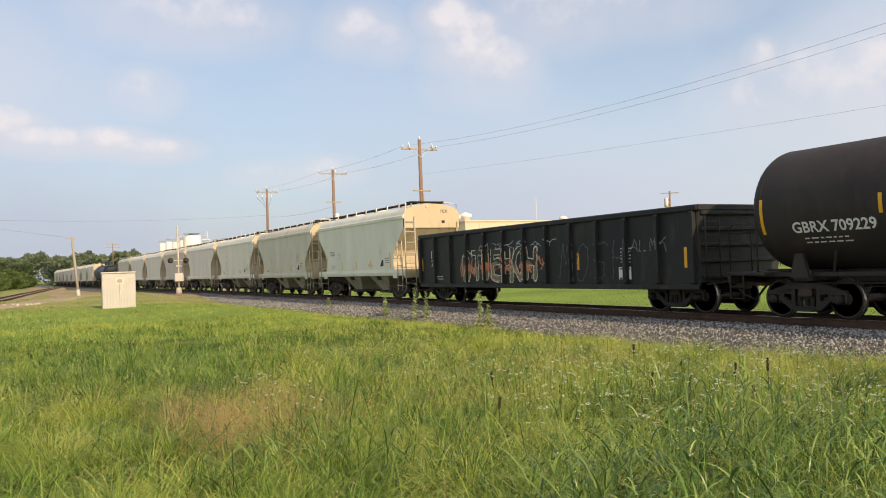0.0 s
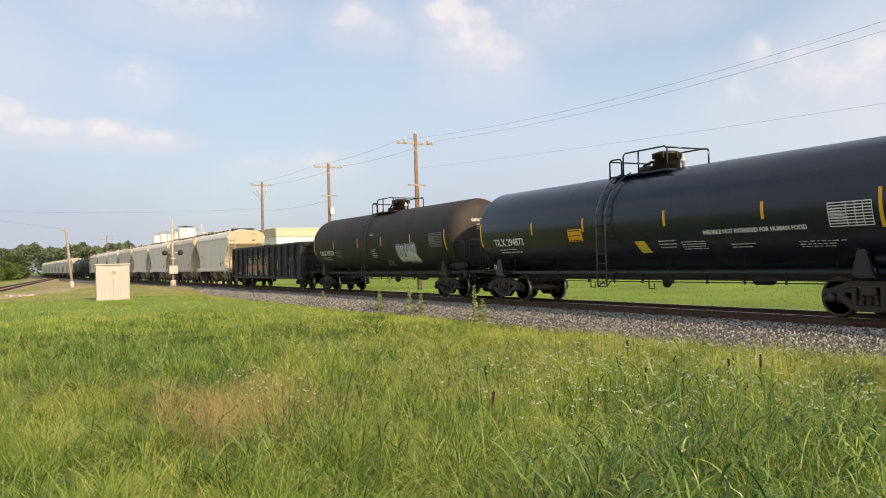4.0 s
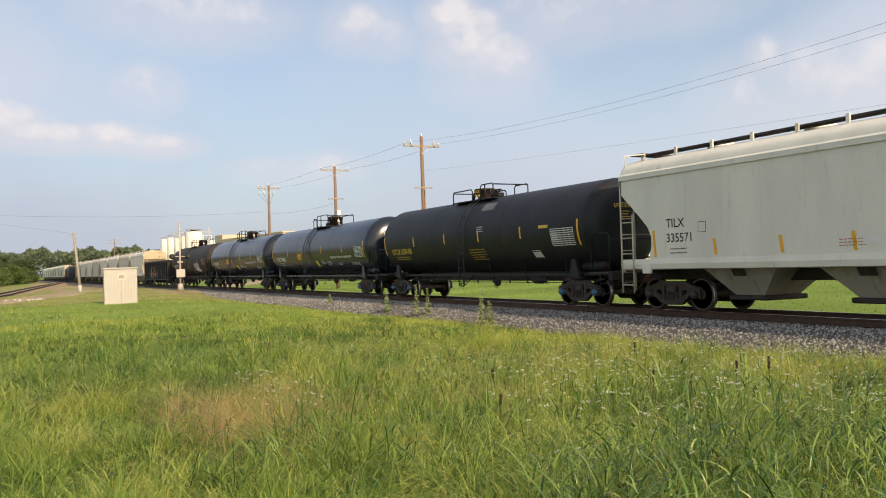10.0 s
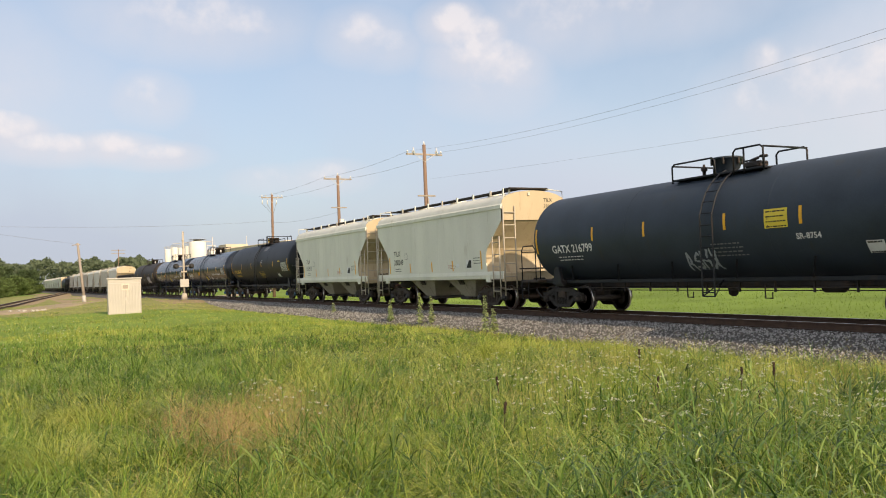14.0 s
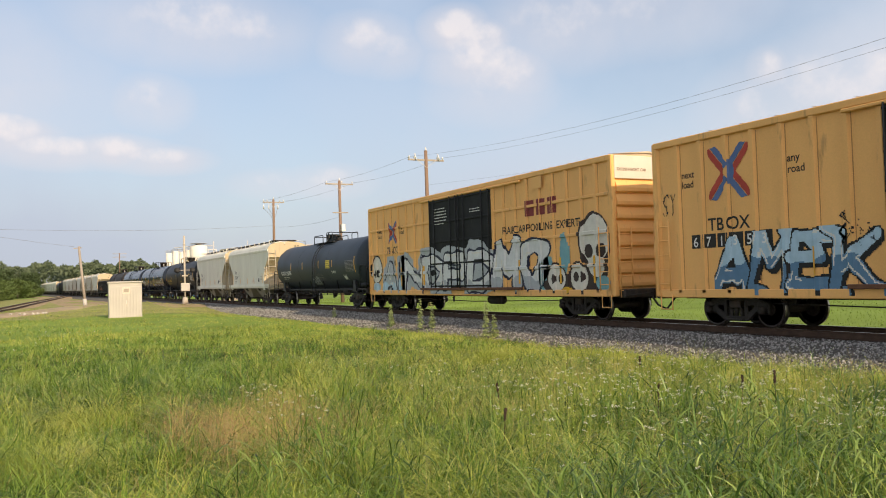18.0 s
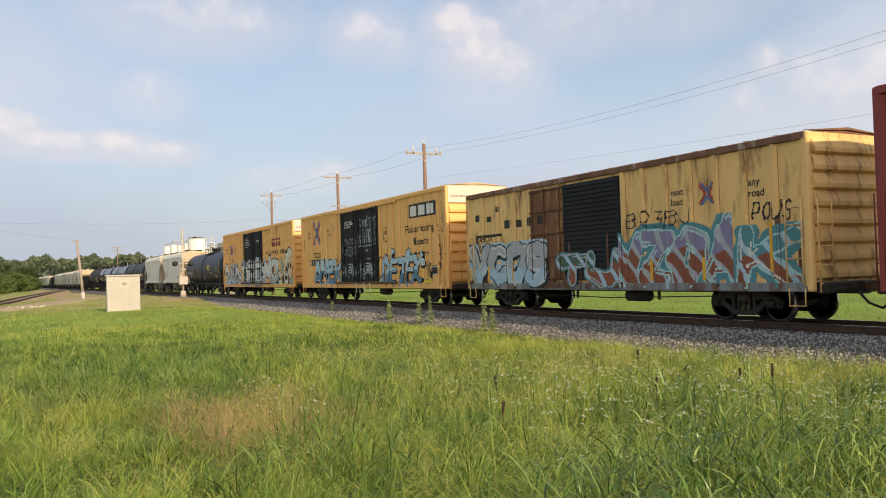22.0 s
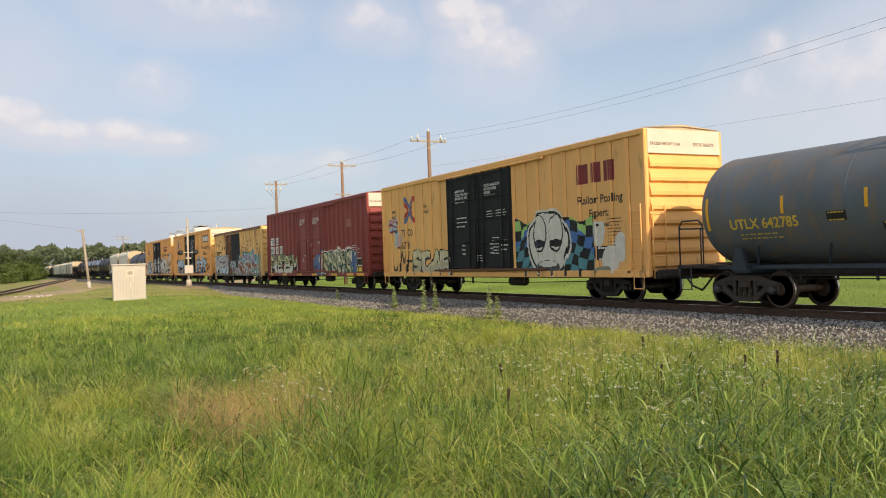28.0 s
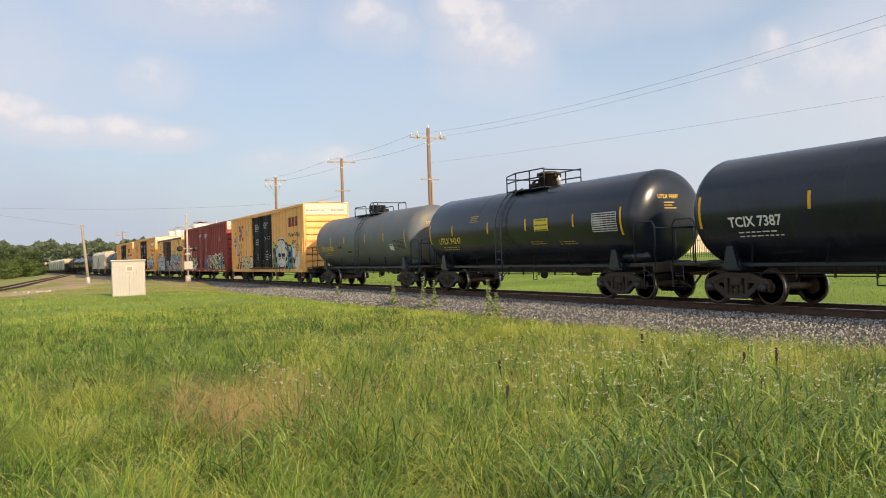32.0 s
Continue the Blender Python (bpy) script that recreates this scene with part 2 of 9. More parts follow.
YELLOW_OLD = mat("rusted boxcar yellow paint", (0.74, 0.475, 0.19), 0.65, 0.0, 0.16, 1.2, 30, 0.1, 0.3, stain=(0.19, 0.085, 0.045), stain_amount=0.42, stretch=(1, 1, 0.25))
RED = mat("boxcar red paint", (0.245, 0.050, 0.045), 0.6, 0.0, 0.12, 1.0, 30, 0.05, 0.3, stain=(0.10, 0.035, 0.03), stain_amount=0.2, stretch=(1, 1, 0.25))
WHITE_BAND = mat("white end band paint", (0.58, 0.53, 0.45), 0.6, 0.0, 0.08, 2, 40, 0.05)
ROOF = mat("galvanised roof", (0.45, 0.36, 0.25), 0.55, 0.2, 0.2, 1, 30, 0.1)
ROOF_RUST = mat("rusty roof", (0.19, 0.095, 0.06), 0.8, 0.1, 0.45, 2.5, 30, 0.3, stain=(0.48, 0.42, 0.36), stain_amount=0.25)
DOOR_BLACK = mat("black door paint", (0.019, 0.0205, 0.022), 0.75, 0.0, 0.3, 1.5, 30, 0.06, 0.2, stain=(0.03, 0.029, 0.027), stain_amount=0.2)
GONDOLA = mat("gondola black paint", (0.013, 0.0145, 0.0155), 0.6, 0.0, 0.35, 1.5, 30, 0.1, stain=(0.035, 0.031, 0.028), stain_amount=0.4, stretch=(1, 1, 0.3))
STRIP = mat("yellow reflective strip", (0.75, 0.38, 0.02), 0.4, 0.0, 0.06, 5, 60, 0.02)
LABEL_Y = mat("yellow label", (0.72, 0.55, 0.05), 0.5, 0.0, 0.06, 5, 60, 0.0)
WHITE = mat("white lettering paint", (0.66, 0.66, 0.64), 0.6, 0.0, 0.12, 6, 60, 0.0)
LETTER_Y = mat("yellow lettering paint", (0.62, 0.42, 0.06), 0.6, 0.0, 0.12, 6, 60, 0.0)
LETTER_K = mat("black lettering paint", (0.016, 0.014, 0.012), 0.6, 0.0, 0.15, 6, 60, 0.0)
# Darker body colours for the shade painted in along the boxcar posts.
POST_SHADE = mat("painted post shade", (0.40, 0.215, 0.085), 0.8, 0.0, 0.3, 3, 30, 0.1)
POST_SHADE_RED = mat("painted red post shade", (0.15, 0.032, 0.028), 0.8, 0.0, 0.3, 3, 30, 0.1)
SILL_OLD = mat("sprayed and rusted sill paint", (0.20, 0.23, 0.24), 0.7, 0.0, 0.5, 0.9, 30, 0.15, 0.3, stain=(0.14, 0.07, 0.05), stain_amount=0.75)
RUST = mat("rust", (0.12, 0.055, 0.03), 0.85, 0.0, 0.35, 4, 50, 0.3)
BALLAST = mat("grey ballast stone", (0.115, 0.108, 0.10), 0.9, 0.0, 0.45, 9, 24, 0.9, 0.2, stain=(0.24, 0.19, 0.15), stain_amount=0.3)
STONES = mat("ballast stones", (0.24, 0.235, 0.225), 0.8, 0.0, 0.55, 2, 30, 0.2, 0.2, per_island=1.2)
TIE = mat("creosoted timber", (0.06, 0.045, 0.035), 0.85, 0.0, 0.3, 3, 40, 0.3, stretch=(1, 8, 1))
SOIL = mat("grassy soil", (0.075, 0.10, 0.028), 0.95, 0.0, 0.35, 0.35, 3, 0.4, 0.1)
MEADOW = mat("mown meadow", (0.16, 0.235, 0.045), 0.95, 0.0, 0.35, 0.15, 14, 0.6, 0.1)
DRY_MEADOW = mat("half-dry trodden grass", (0.22, 0.235, 0.075), 0.95, 0.0, 0.35, 0.2, 9, 0.6, 0.1, stain=(0.34, 0.27, 0.14), stain_amount=0.5)
EARTH = mat("bare sandy earth", (0.34, 0.25, 0.165), 0.95, 0.0, 0.35, 0.25, 10, 0.4, 0.1, stain=(0.17, 0.2, 0.06), stain_amount=0.5)
MAST_PAINT = mat("dusty aluminium paint", (0.44, 0.39, 0.32), 0.6, 0.1, 0.12, 2, 30, 0.05)
GRAVEL = mat("pale road gravel", (0.34, 0.27, 0.18), 0.95, 0.0, 0.25, 0.5, 14, 0.5, 0.1)
GRASS = mat("green grass blades", (0.1, 0.19, 0.03), 0.5, 0.0, 0.45, 0.9, 3.1, 0, 0.2, per_island=0.38, leafy=0.28, contrast=2.3, tones=((0.15, (0.020, 0.054, 0.012)), (0.40, (0.10, 0.190, 0.030)), (0.62, (0.225, 0.335, 0.056)), (0.9, (0.40, 0.45, 0.13))))
GRASS_PALE = mat("yellow-green grass blades", (0.17, 0.24, 0.04), 0.55, 0.0, 0.45, 0.7, 3.0, 0, 0.18, per_island=0.34, leafy=0.30, contrast=1.9, tones=((0.15, (0.10, 0.155, 0.030)), (0.42, (0.29, 0.355, 0.057)), (0.64, (0.47, 0.50, 0.105)), (0.9, (0.54, 0.51, 0.20))))
GRASS_BROAD = mat("broad green grass leaves", (0.13, 0.215, 0.04), 0.36, 0.0, 0.4, 0.8, 3, 0, 0.5, per_island=0.6, leafy=0.35, contrast=1.4, tones=((0.2, (0.026, 0.066, 0.015)), (0.5, (0.118, 0.214, 0.038)), (0.8, (0.31, 0.41, 0.10))))
GRASS_DRY = mat("straw grass", (0.40, 0.32, 0.12), 0.65, 0.0, 0.35, 1, 3, 0, 0.2, per_island=0.6, leafy=0.3)
GRASS_RED = mat("tan seed grass", (0.44, 0.31, 0.15), 0.7, 0.0, 0.3, 1, 3, 0, 0.2, per_island=0.6, leafy=0.3)
SEED = mat("pale grass seed", (0.50, 0.52, 0.22), 0.7, 0.0, 0.3, 1, 4, 0, 0.2, per_island=0.6, leafy=0.35)
# Paler, greyer and evener than the tree leaves: distance haze put into the colour.
LEAF_FAR_HAZED = mat("haze-paled far leaves", (0.125, 0.155, 0.095), 0.8, 0.0, 0.22, 0.1, 1, 0, 0.05, per_island=0.25, leafy=0.3)
LEAF = mat("tree leaves", (0.062, 0.092, 0.036), 0.6, 0.0, 0.4, 0.4, 2, 0, 0.25, per_island=0.6, leafy=0.25)
LEAF_LIGHT = mat("light tree leaves", (0.10, 0.145, 0.042), 0.6, 0.0, 0.4, 0.4, 2, 0, 0.25, per_island=0.6, leafy=0.25)
BARK = mat("bark", (0.11, 0.085, 0.06), 0.9, 0.0, 0.3, 4, 30, 0.4)
POLE = mat("weathered pole timber", (0.20, 0.13, 0.09), 0.85, 0.0, 0.25, 2, 40, 0.3, stretch=(1, 1, 0.15))
GREY_WOOD = mat("grey timber", (0.30, 0.26, 0.22), 0.85, 0.0, 0.25, 2, 40, 0.3, stretch=(1, 1, 0.15))
WIRE = mat("wire", (0.22, 0.22, 0.23), 0.6, 0.3, 0.1, 3, 20, 0)
CABINET = mat("white cabinet paint", (0.43, 0.405, 0.37), 0.5, 0.0, 0.06, 1.5, 30, 0.05, stain=(0.6, 0.52, 0.42), stain_amount=0.1)
SILVER = mat("aluminium paint", (0.62, 0.60, 0.57), 0.45, 0.4, 0.08, 2, 30, 0.05)
CONCRETE = mat("concrete", (0.42, 0.38, 0.33), 0.9, 0.0, 0.15, 2, 30, 0.3)
TAN_WALL = mat("tan factory wall", (0.56, 0.46, 0.34), 0.8, 0.0, 0.08, 0.3, 5, 0.1)
WHITE_WALL = mat("white factory wall", (0.74, 0.70, 0.64), 0.8, 0.0, 0.06, 0.3, 5, 0.1)
FENCE = mat("black fence iron", (0.03, 0.03, 0.03), 0.6, 0.3, 0.2, 3, 30, 0.1)
INSUL = mat("grey porcelain", (0.58, 0.58, 0.58), 0.3, 0.0, 0.1, 3, 30, 0)
PETAL = mat("white petals", (0.78, 0.78, 0.68), 0.7, 0.0, 0.1, 3, 30, 0, leafy=0.3)


# ---- geometry helpers
class Geo:
    """Collects faces; m is the material slot of what is added next."""

    def __init__(self):
        self.v, self.f, self.mi, self.m, self.smooth = [], [], [], 0, []

    def add(self, verts, faces, smooth=False):
        o = len(self.v)
        self.v.extend(tuple(p) for p in verts)
        for face in faces:
            self.f.append(tuple(i + o for i in face))
            self.mi.append(self.m)
            self.smooth.append(smooth)
        return self

    def box(self, c, s, b=0.0):
        """A box of centre c and size s with its edges chamfered by b."""
        cx, cy, cz = c
        hx, hy, hz = (a / 2 for a in s)
        if b <= 0:
            vs = [(cx + i * hx, cy + j * hy, cz + k * hz) for i in (-1, 1) for j in (-1, 1) for k in (-1, 1)]
            return self.add(vs, [(0, 1, 3, 2), (4, 6, 7, 5), (0, 4, 5, 1), (2, 3, 7, 6), (0, 2, 6, 4), (1, 5, 7, 3)])
        b = min(b, hx * 0.9, hy * 0.9, hz * 0.9)
        vs, ix = [], {}
        for i in (-1, 1):
            for j in (-1, 1):
                for k in (-1, 1):
                    for a in range(3):
                        h = [hx - b, hy - b, hz - b]
                        h[a] += b
                        ix[i, j, k, a] = len(vs)
                        vs.append((cx + i * h[0], cy + j * h[1], cz + k * h[2]))
        fs = []
        for s_ in (-1, 1):
            q = [(s_, -1, -1), (s_, 1, -1), (s_, 1, 1), (s_, -1, 1)]
            fs.append([ix[(*p, 0)] for p in q][::s_])
            q = [(-1, s_, -1), (-1, s_, 1), (1, s_, 1), (1, s_, -1)]
            fs.append([ix[(*p, 1)] for p in q][::s_])
            q = [(-1, -1, s_), (1, -1, s_), (1, 1, s_), (-1, 1, s_)]
            fs.append([ix[(*p, 2)] for p in q][::s_])
        for i in (-1, 1):
            for j in (-1, 1):
                fs.append([ix[i, j, -1, 0], ix[i, j, 1, 0], ix[i, j, 1, 1], ix[i, j, -1, 1]])
                fs.append([ix[i, -1, j, 0], ix[i, 1, j, 0], ix[i, 1, j, 2], ix[i, -1, j, 2]])
                fs.append([ix[-1, i, j, 1], ix[1, i, j, 1], ix[1, i, j, 2], ix[-1, i, j, 2]])
                for k in (-1, 1):
                    fs.append([ix[i, j, k, 0], ix[i, j, k, 1], ix[i, j, k, 2]])
        return self.add(vs, fs)

    def beam(self, p0, p1, w, h):
        """A bar of width w (level) and depth h from p0 to p1."""
        p0, p1 = Vector(p0), Vector(p1)
        d = (p1 - p0).normalized()
        side = d.cross(Vector((0, 0, 1)))
        side = side.normalized() if side.length > 1e-3 else Vector((1, 0, 0))
        up = side.cross(d)
        vs = [p + side * (i * w / 2) + up * (j * h / 2) for p in (p0, p1) for i, j in ((-1, -1), (1, -1), (1, 1), (-1, 1))]
        return self.add(vs, [(0, 1, 2, 3), (7, 6, 5, 4), (0, 4, 5, 1), (1, 5, 6, 2), (2, 6, 7, 3), (3, 7, 4, 0)])

    def tube(self, pts, r, n=6, r1=None, caps=True):
        """A round bar along pts, tapered from r to r1."""
        pts = [Vector(p) for p in pts]
        r1 = r if r1 is None else r1
        vs, fs = [], []
        for i, p in enumerate(pts):
            d = (pts[min(i + 1, len(pts) - 1)] - pts[max(i - 1, 0)]).normalized()
            a = d.cross(Vector((0, 0, 1)))
            a = a.normalized() if a.length > 1e-3 else Vector((1, 0, 0))
            b = a.cross(d)
            rr = r + (r1 - r) * i / (len(pts) - 1)
            vs += [p + (a * math.cos(2 * math.pi * k / n) + b * math.sin(2 * math.pi * k / n)) * rr for k in range(n)]
        for i in range(len(pts) - 1):
            fs += [(i * n + k, i * n + (k + 1) % n, (i + 1) * n + (k + 1) % n, (i + 1) * n + k) for k in range(n)]
        if caps:
            fs += [tuple(range(n))[::-1], tuple(range((len(pts) - 1) * n, len(pts) * n))]
        return self.add(vs, fs, n > 5)

    def lathe(self, prof, axis="x", c=(0, 0, 0), n=24, smooth=True):
        """Turns prof, pairs of (place along the axis, radius), round the axis through c."""
        vs, fs = [], []
        for a, r in prof:
            for k in range(n):
                t = 2 * math.pi * k / n
                p, q = r * math.cos(t), r * math.sin(t)
                vs.append({"x": (c[0] + a, c[1] + p, c[2] + q), "y": (c[0] + p, c[1] + a, c[2] + q), "z": (c[0] + p, c[1] + q, c[2] + a)}[axis])
        for i in range(len(prof) - 1):
            fs += [(i * n + k, i * n + (k + 1) % n, (i + 1) * n + (k + 1) % n, (i + 1) * n + k) for k in range(n)]
        self.add(vs, fs, smooth)
        ends = [(0, prof[0]), ((len(prof) - 1) * n, prof[-1])]
        for o, (a, r) in ends:
            if r > 1e-6:
                self.f.append(tuple(len(self.v) - len(vs) + o + k for k in range(n)))
                self.mi.append(self.m)
                self.smooth.append(False)
        return self

    def prism(self, poly, y0, y1):
        """A plate of outline poly (x, z), from y0 to y1."""
        n = len(poly)
        vs = [(x, y0, z) for x, z in poly] + [(x, y1, z) for x, z in poly]
        return self.add(vs, [tuple(range(n)), tuple(range(2 * n - 1, n - 1, -1))] + [(i, i + n, (i + 1) % n + n, (i + 1) % n) for i in range(n)])

    def prism_x(self, poly, x0, x1):
        """A bar of section poly (y, z), from x0 to x1."""
        n = len(poly)
        vs = [(x0, y, z) for y, z in poly] + [(x1, y, z) for y, z in poly]
        return self.add(vs, [tuple(range(n)), tuple(range(2 * n - 1, n - 1, -1))] + [(i, i + n, (i + 1) % n + n, (i + 1) % n) for i in range(n)])

    def mesh(self, name, mats):
        me = bpy.data.meshes.new(name)
        me.from_pydata(self.v, [], self.f)
        for m in mats if isinstance(mats, (list, tuple)) else [mats]:
            me.materials.append(m)
        me.polygons.foreach_set("material_index", self.mi)
        me.polygons.foreach_set("use_smooth", self.smooth)
        bm = bmesh.new()
        bm.from_mesh(me)
        bmesh.ops.recalc_face_normals(bm, faces=bm.faces)
        bm.to_mesh(me)
        bm.free()
        return me


def part(name, geo, mats, parent=None, label="", at=None):
    """Links geo as one mesh object under parent."""
    ob = new(name, geo if isinstance(geo, bpy.types.Mesh) else geo.mesh(name, mats))
    if parent is not None:
        ob.parent = parent
    if at is not None:
        ob.matrix_basis = at
    return tagged(ob, label)


def root(name, label, category, group="", kind="", at=None):
    ob = new(name)
    ob.empty_display_size = 0.5
    if at is not None:
        ob.matrix_basis = at
    return tagged(ob, label, category, group, kind)


def text_mesh(words, size, material, bold=0.0, align="LEFT"):
    cu = bpy.data.curves.new("lettering", "FONT")
    cu.body, cu.size, cu.align_x, cu.offset, cu.resolution_u = words, size, align, bold, 3
    ob = bpy.data.objects.new("lettering", cu)
    me = bpy.data.meshes.new_from_object(ob)
    me.materials.clear()
    me.materials.append(material)
    bpy.data.objects.remove(ob)
    bpy.data.curves.remove(cu)
    return me

# ---- the line: straight beside the camera, with a slight bend to the left far off
TRACK_Y, SPEED, CURVE_AT, CURVE_R, CURVE_L = 17.51, 7.884, -52.0, 6000.0, 60.0


def on_line(s):
    """Place and heading of the track's middle at s metres along it: a slight bend between two straights."""
    if s > CURVE_AT:
        return s, TRACK_Y, 0.0
    l = CURVE_AT - s
    a = min(l, CURVE_L) / CURVE_R
    x = CURVE_AT - CURVE_R * math.sin(a)
    y = TRACK_Y - CURVE_R * (1 - math.cos(a))
    if l > CURVE_L:
        x, y = x - (l - CURVE_L) * math.cos(a), y - (l - CURVE_L) * math.sin(a)
    return x, y, a


def ramp(x, a, b):
    t = min(1.0, max(0.0, (x - a) / (b - a)))
    return t * t * (3 - 2 * t)


def line_y(x):
    """The track's middle over x."""
    return on_line(x)[1]


def ground_z(x, y):
    d = y - line_y(x)
    z = -0.36 - 0.30 * ramp(-abs(d), -7.5, -3.0)
    if d > 0:
        z = -0.66 + 1.15 * ramp(d, 4, 70)
    z += 0.50 * math.exp(-((x + 80) ** 2 + (y - 13.5) ** 2) / 120.0)
    z += 0.07 * noise.noise((x * 0.22, y * 0.22, 0.3)) + 0.03 * noise.noise((x * 0.9, y * 0.9, 2.0))
    return z


def steps(lo, a, b, hi, fine, grow=1.25):
    """Values from lo to hi, even between a and b and ever wider outside."""
    mid = list(np.arange(a, b + 1e-6, fine))
    left, right, w = [], [], fine
    p, q = a, b
    while p > lo or q < hi:
        w *= grow
        p, q = p - w, q + w
        if p > lo - w:
            left.append(max(p, lo))
        if q < hi + w:
            right.append(min(q, hi))
    return sorted(set(left)) + mid + sorted(set(right))


def build_ground():
    xs, ys = steps(-4500, -110, 12, 4500, 0.9), steps(-4500, -14, 30, 4500, 0.6)
    vs = [(x, y, ground_z(x, y)) for x in xs for y in ys]
    n = len(ys)
    fs, mi = [], []
    for i in range(len(xs) - 1):
        for j in range(n - 1):
            fs.append((i * n + j, (i + 1) * n + j, (i + 1) * n + j + 1, i * n + j + 1))
            x, y = (xs[i] + xs[i + 1]) / 2, (ys[j] + ys[j + 1]) / 2
            bare = -260 < x < -92 and -12 < y - line_y(x) < 3 + 0.02 * x and noise.noise((x * 0.09, y * 0.3, 4.0)) > -0.15
            bare = bare or (-104 < x < -70 and -6 < y - line_y(x) < -2 and noise.noise((x * 0.3, y * 0.3, 4.0)) > -0.2)
            worn = -200 < x < -60 + 3 * noise.noise((x * 0.2, y * 0.2, 6.0)) and -30 < y < line_y(x) - 2.5
            mi.append(2 if bare else 3 if worn else 1 if y > line_y(x) + 2.5 or x < -26 + 2 * noise.noise((x * 0.3, y * 0.3, 1.0)) else 0)
    me = bpy.data.meshes.new("ground")
    me.from_pydata(vs, [], fs)
    me.materials.append(SOIL)
    me.materials.append(MEADOW)
    me.materials.append(EARTH)
    me.materials.append(DRY_MEADOW)
    me.polygons.foreach_set("material_index", mi)
    me.polygons.foreach_set("use_smooth", [True] * len(fs))
    tagged(new("ground", me), "green meadow ground with uneven soil", "ground", kind="structure")


build_ground()


def strip_along(path, section, name, material, label, category="", shift=0.0):
    """A sheet whose section (across, height) follows path: (x, y, heading)."""
    g = Geo()
    n = len(section)
    vs = []
    for x, y, a in path:
        vs += [(x + math.sin(a) * o, y + math.cos(a) * o * 1.0, z + shift) for o, z in section]
    fs = [(i * n + k, (i + 1) * n + k, (i + 1) * n + k + 1, i * n + k + 1) for i in range(len(path) - 1) for k in range(n - 1)]
    g.add(vs, fs, True)
    return part(name, g, material, None, label)


PATH = [on_line(s) for s in list(np.arange(60, -72, -3.0)) + list(np.arange(-72, -560, -8.0))]
BED = [(-3.6, -0.95), (-3.1, -0.60), (-2.45, -0.36), (-1.9, -0.22), (-1.3, -0.20), (0, -0.20), (1.3, -0.20), (1.9, -0.22), (2.6, -0.42), (3.6, -0.95)]
tagged(strip_along([(x, y, -a) for x, y, a in PATH], BED, "ballast_bed", BALLAST, "grey crushed-stone ballast under the railway track"), category="ballast", kind="structure")

# rails with foot, web and head
RAIL_SEC = [(-0.07, -0.172), (-0.07, -0.16), (-0.012, -0.145), (-0.012, -0.045), (-0.036, -0.035), (-0.036, -0.004), (-0.03, 0.0), (0.03, 0.0), (0.036, -0.004), (0.036, -0.035),
            (0.012, -0.045), (0.012, -0.145), (0.07, -0.16), (0.07, -0.172)]


def rail(path, off, name):
    g = Geo()
    n = len(RAIL_SEC)
    vs = []
    for x, y, a in path:
        vs += [(x - math.sin(-a) * (o + off) * -1, y + math.cos(a) * (o + off), z) for o, z in RAIL_SEC]
    for i in range(len(path) - 1):
        for k in range(n - 1):
            g.m = 1 if k == 6 else 0
            o = 0
            g.f.append((i * n + k, (i + 1) * n + k, (i + 1) * n + k + 1, i * n + k + 1))
            g.mi.append(g.m)
            g.smooth.append(False)
    g.v = [tuple(p) for p in vs]
    return part(name, g, [RAIL_SIDE, TREAD], None)


line = root("railway_track", "railway track with rusty rails on timber sleepers", "railway track", kind="structure")
for off in (-0.753, 0.753):
    rail([(x, y, -a) for x, y, a in PATH], off, "rail").parent = line

tie_mesh = Geo().box((0, 0, 0), (0.23, 2.6, 0.17), 0.012).mesh("sleeper", TIE)
for i in range(230):
    s = 6 - i * 0.55
    x, y, a = on_line(s)
    part("sleeper", tie_mesh, None, line, at=pose(x, y + random.uniform(-0.03, 0.03), -0.262, 0, 0, math.degrees(a) + random.uniform(-0.6, 0.6)))

# the branch that joins far off
br = [(-40, -6.5), (-60, -3.8), (-91, -0.4), (-120, 2.0), (-185, 8.0), (-250, 13.6), (-300, 15.3)]
br_path = []
for (x0, y0), (x1, y1) in zip(br, br[1:]):
    for k in range(4):
        t = k / 4
        br_path.append((x0 + (x1 - x0) * t, y0 + (y1 - y0) * t, math.atan2(y1 - y0, x0 - x1)))
branch = root("branch_track", "rusty branch track that joins the main line", "railway track", kind="structure")
BR_BED = [(-2.6, -0.7), (-1.8, -0.24), (0, -0.2), (1.8, -0.24), (2.6, -0.7)]
tagged(strip_along(br_path, BR_BED, "branch_ballast_bed", EARTH, "sandy dirt-covered ballast under the branch track", shift=-0.1), category="ballast", kind="structure")
for off in (-0.753, 0.753):
    r = rail(br_path, off, "rail")
    r.parent = branch
    r.location.z = -0.1


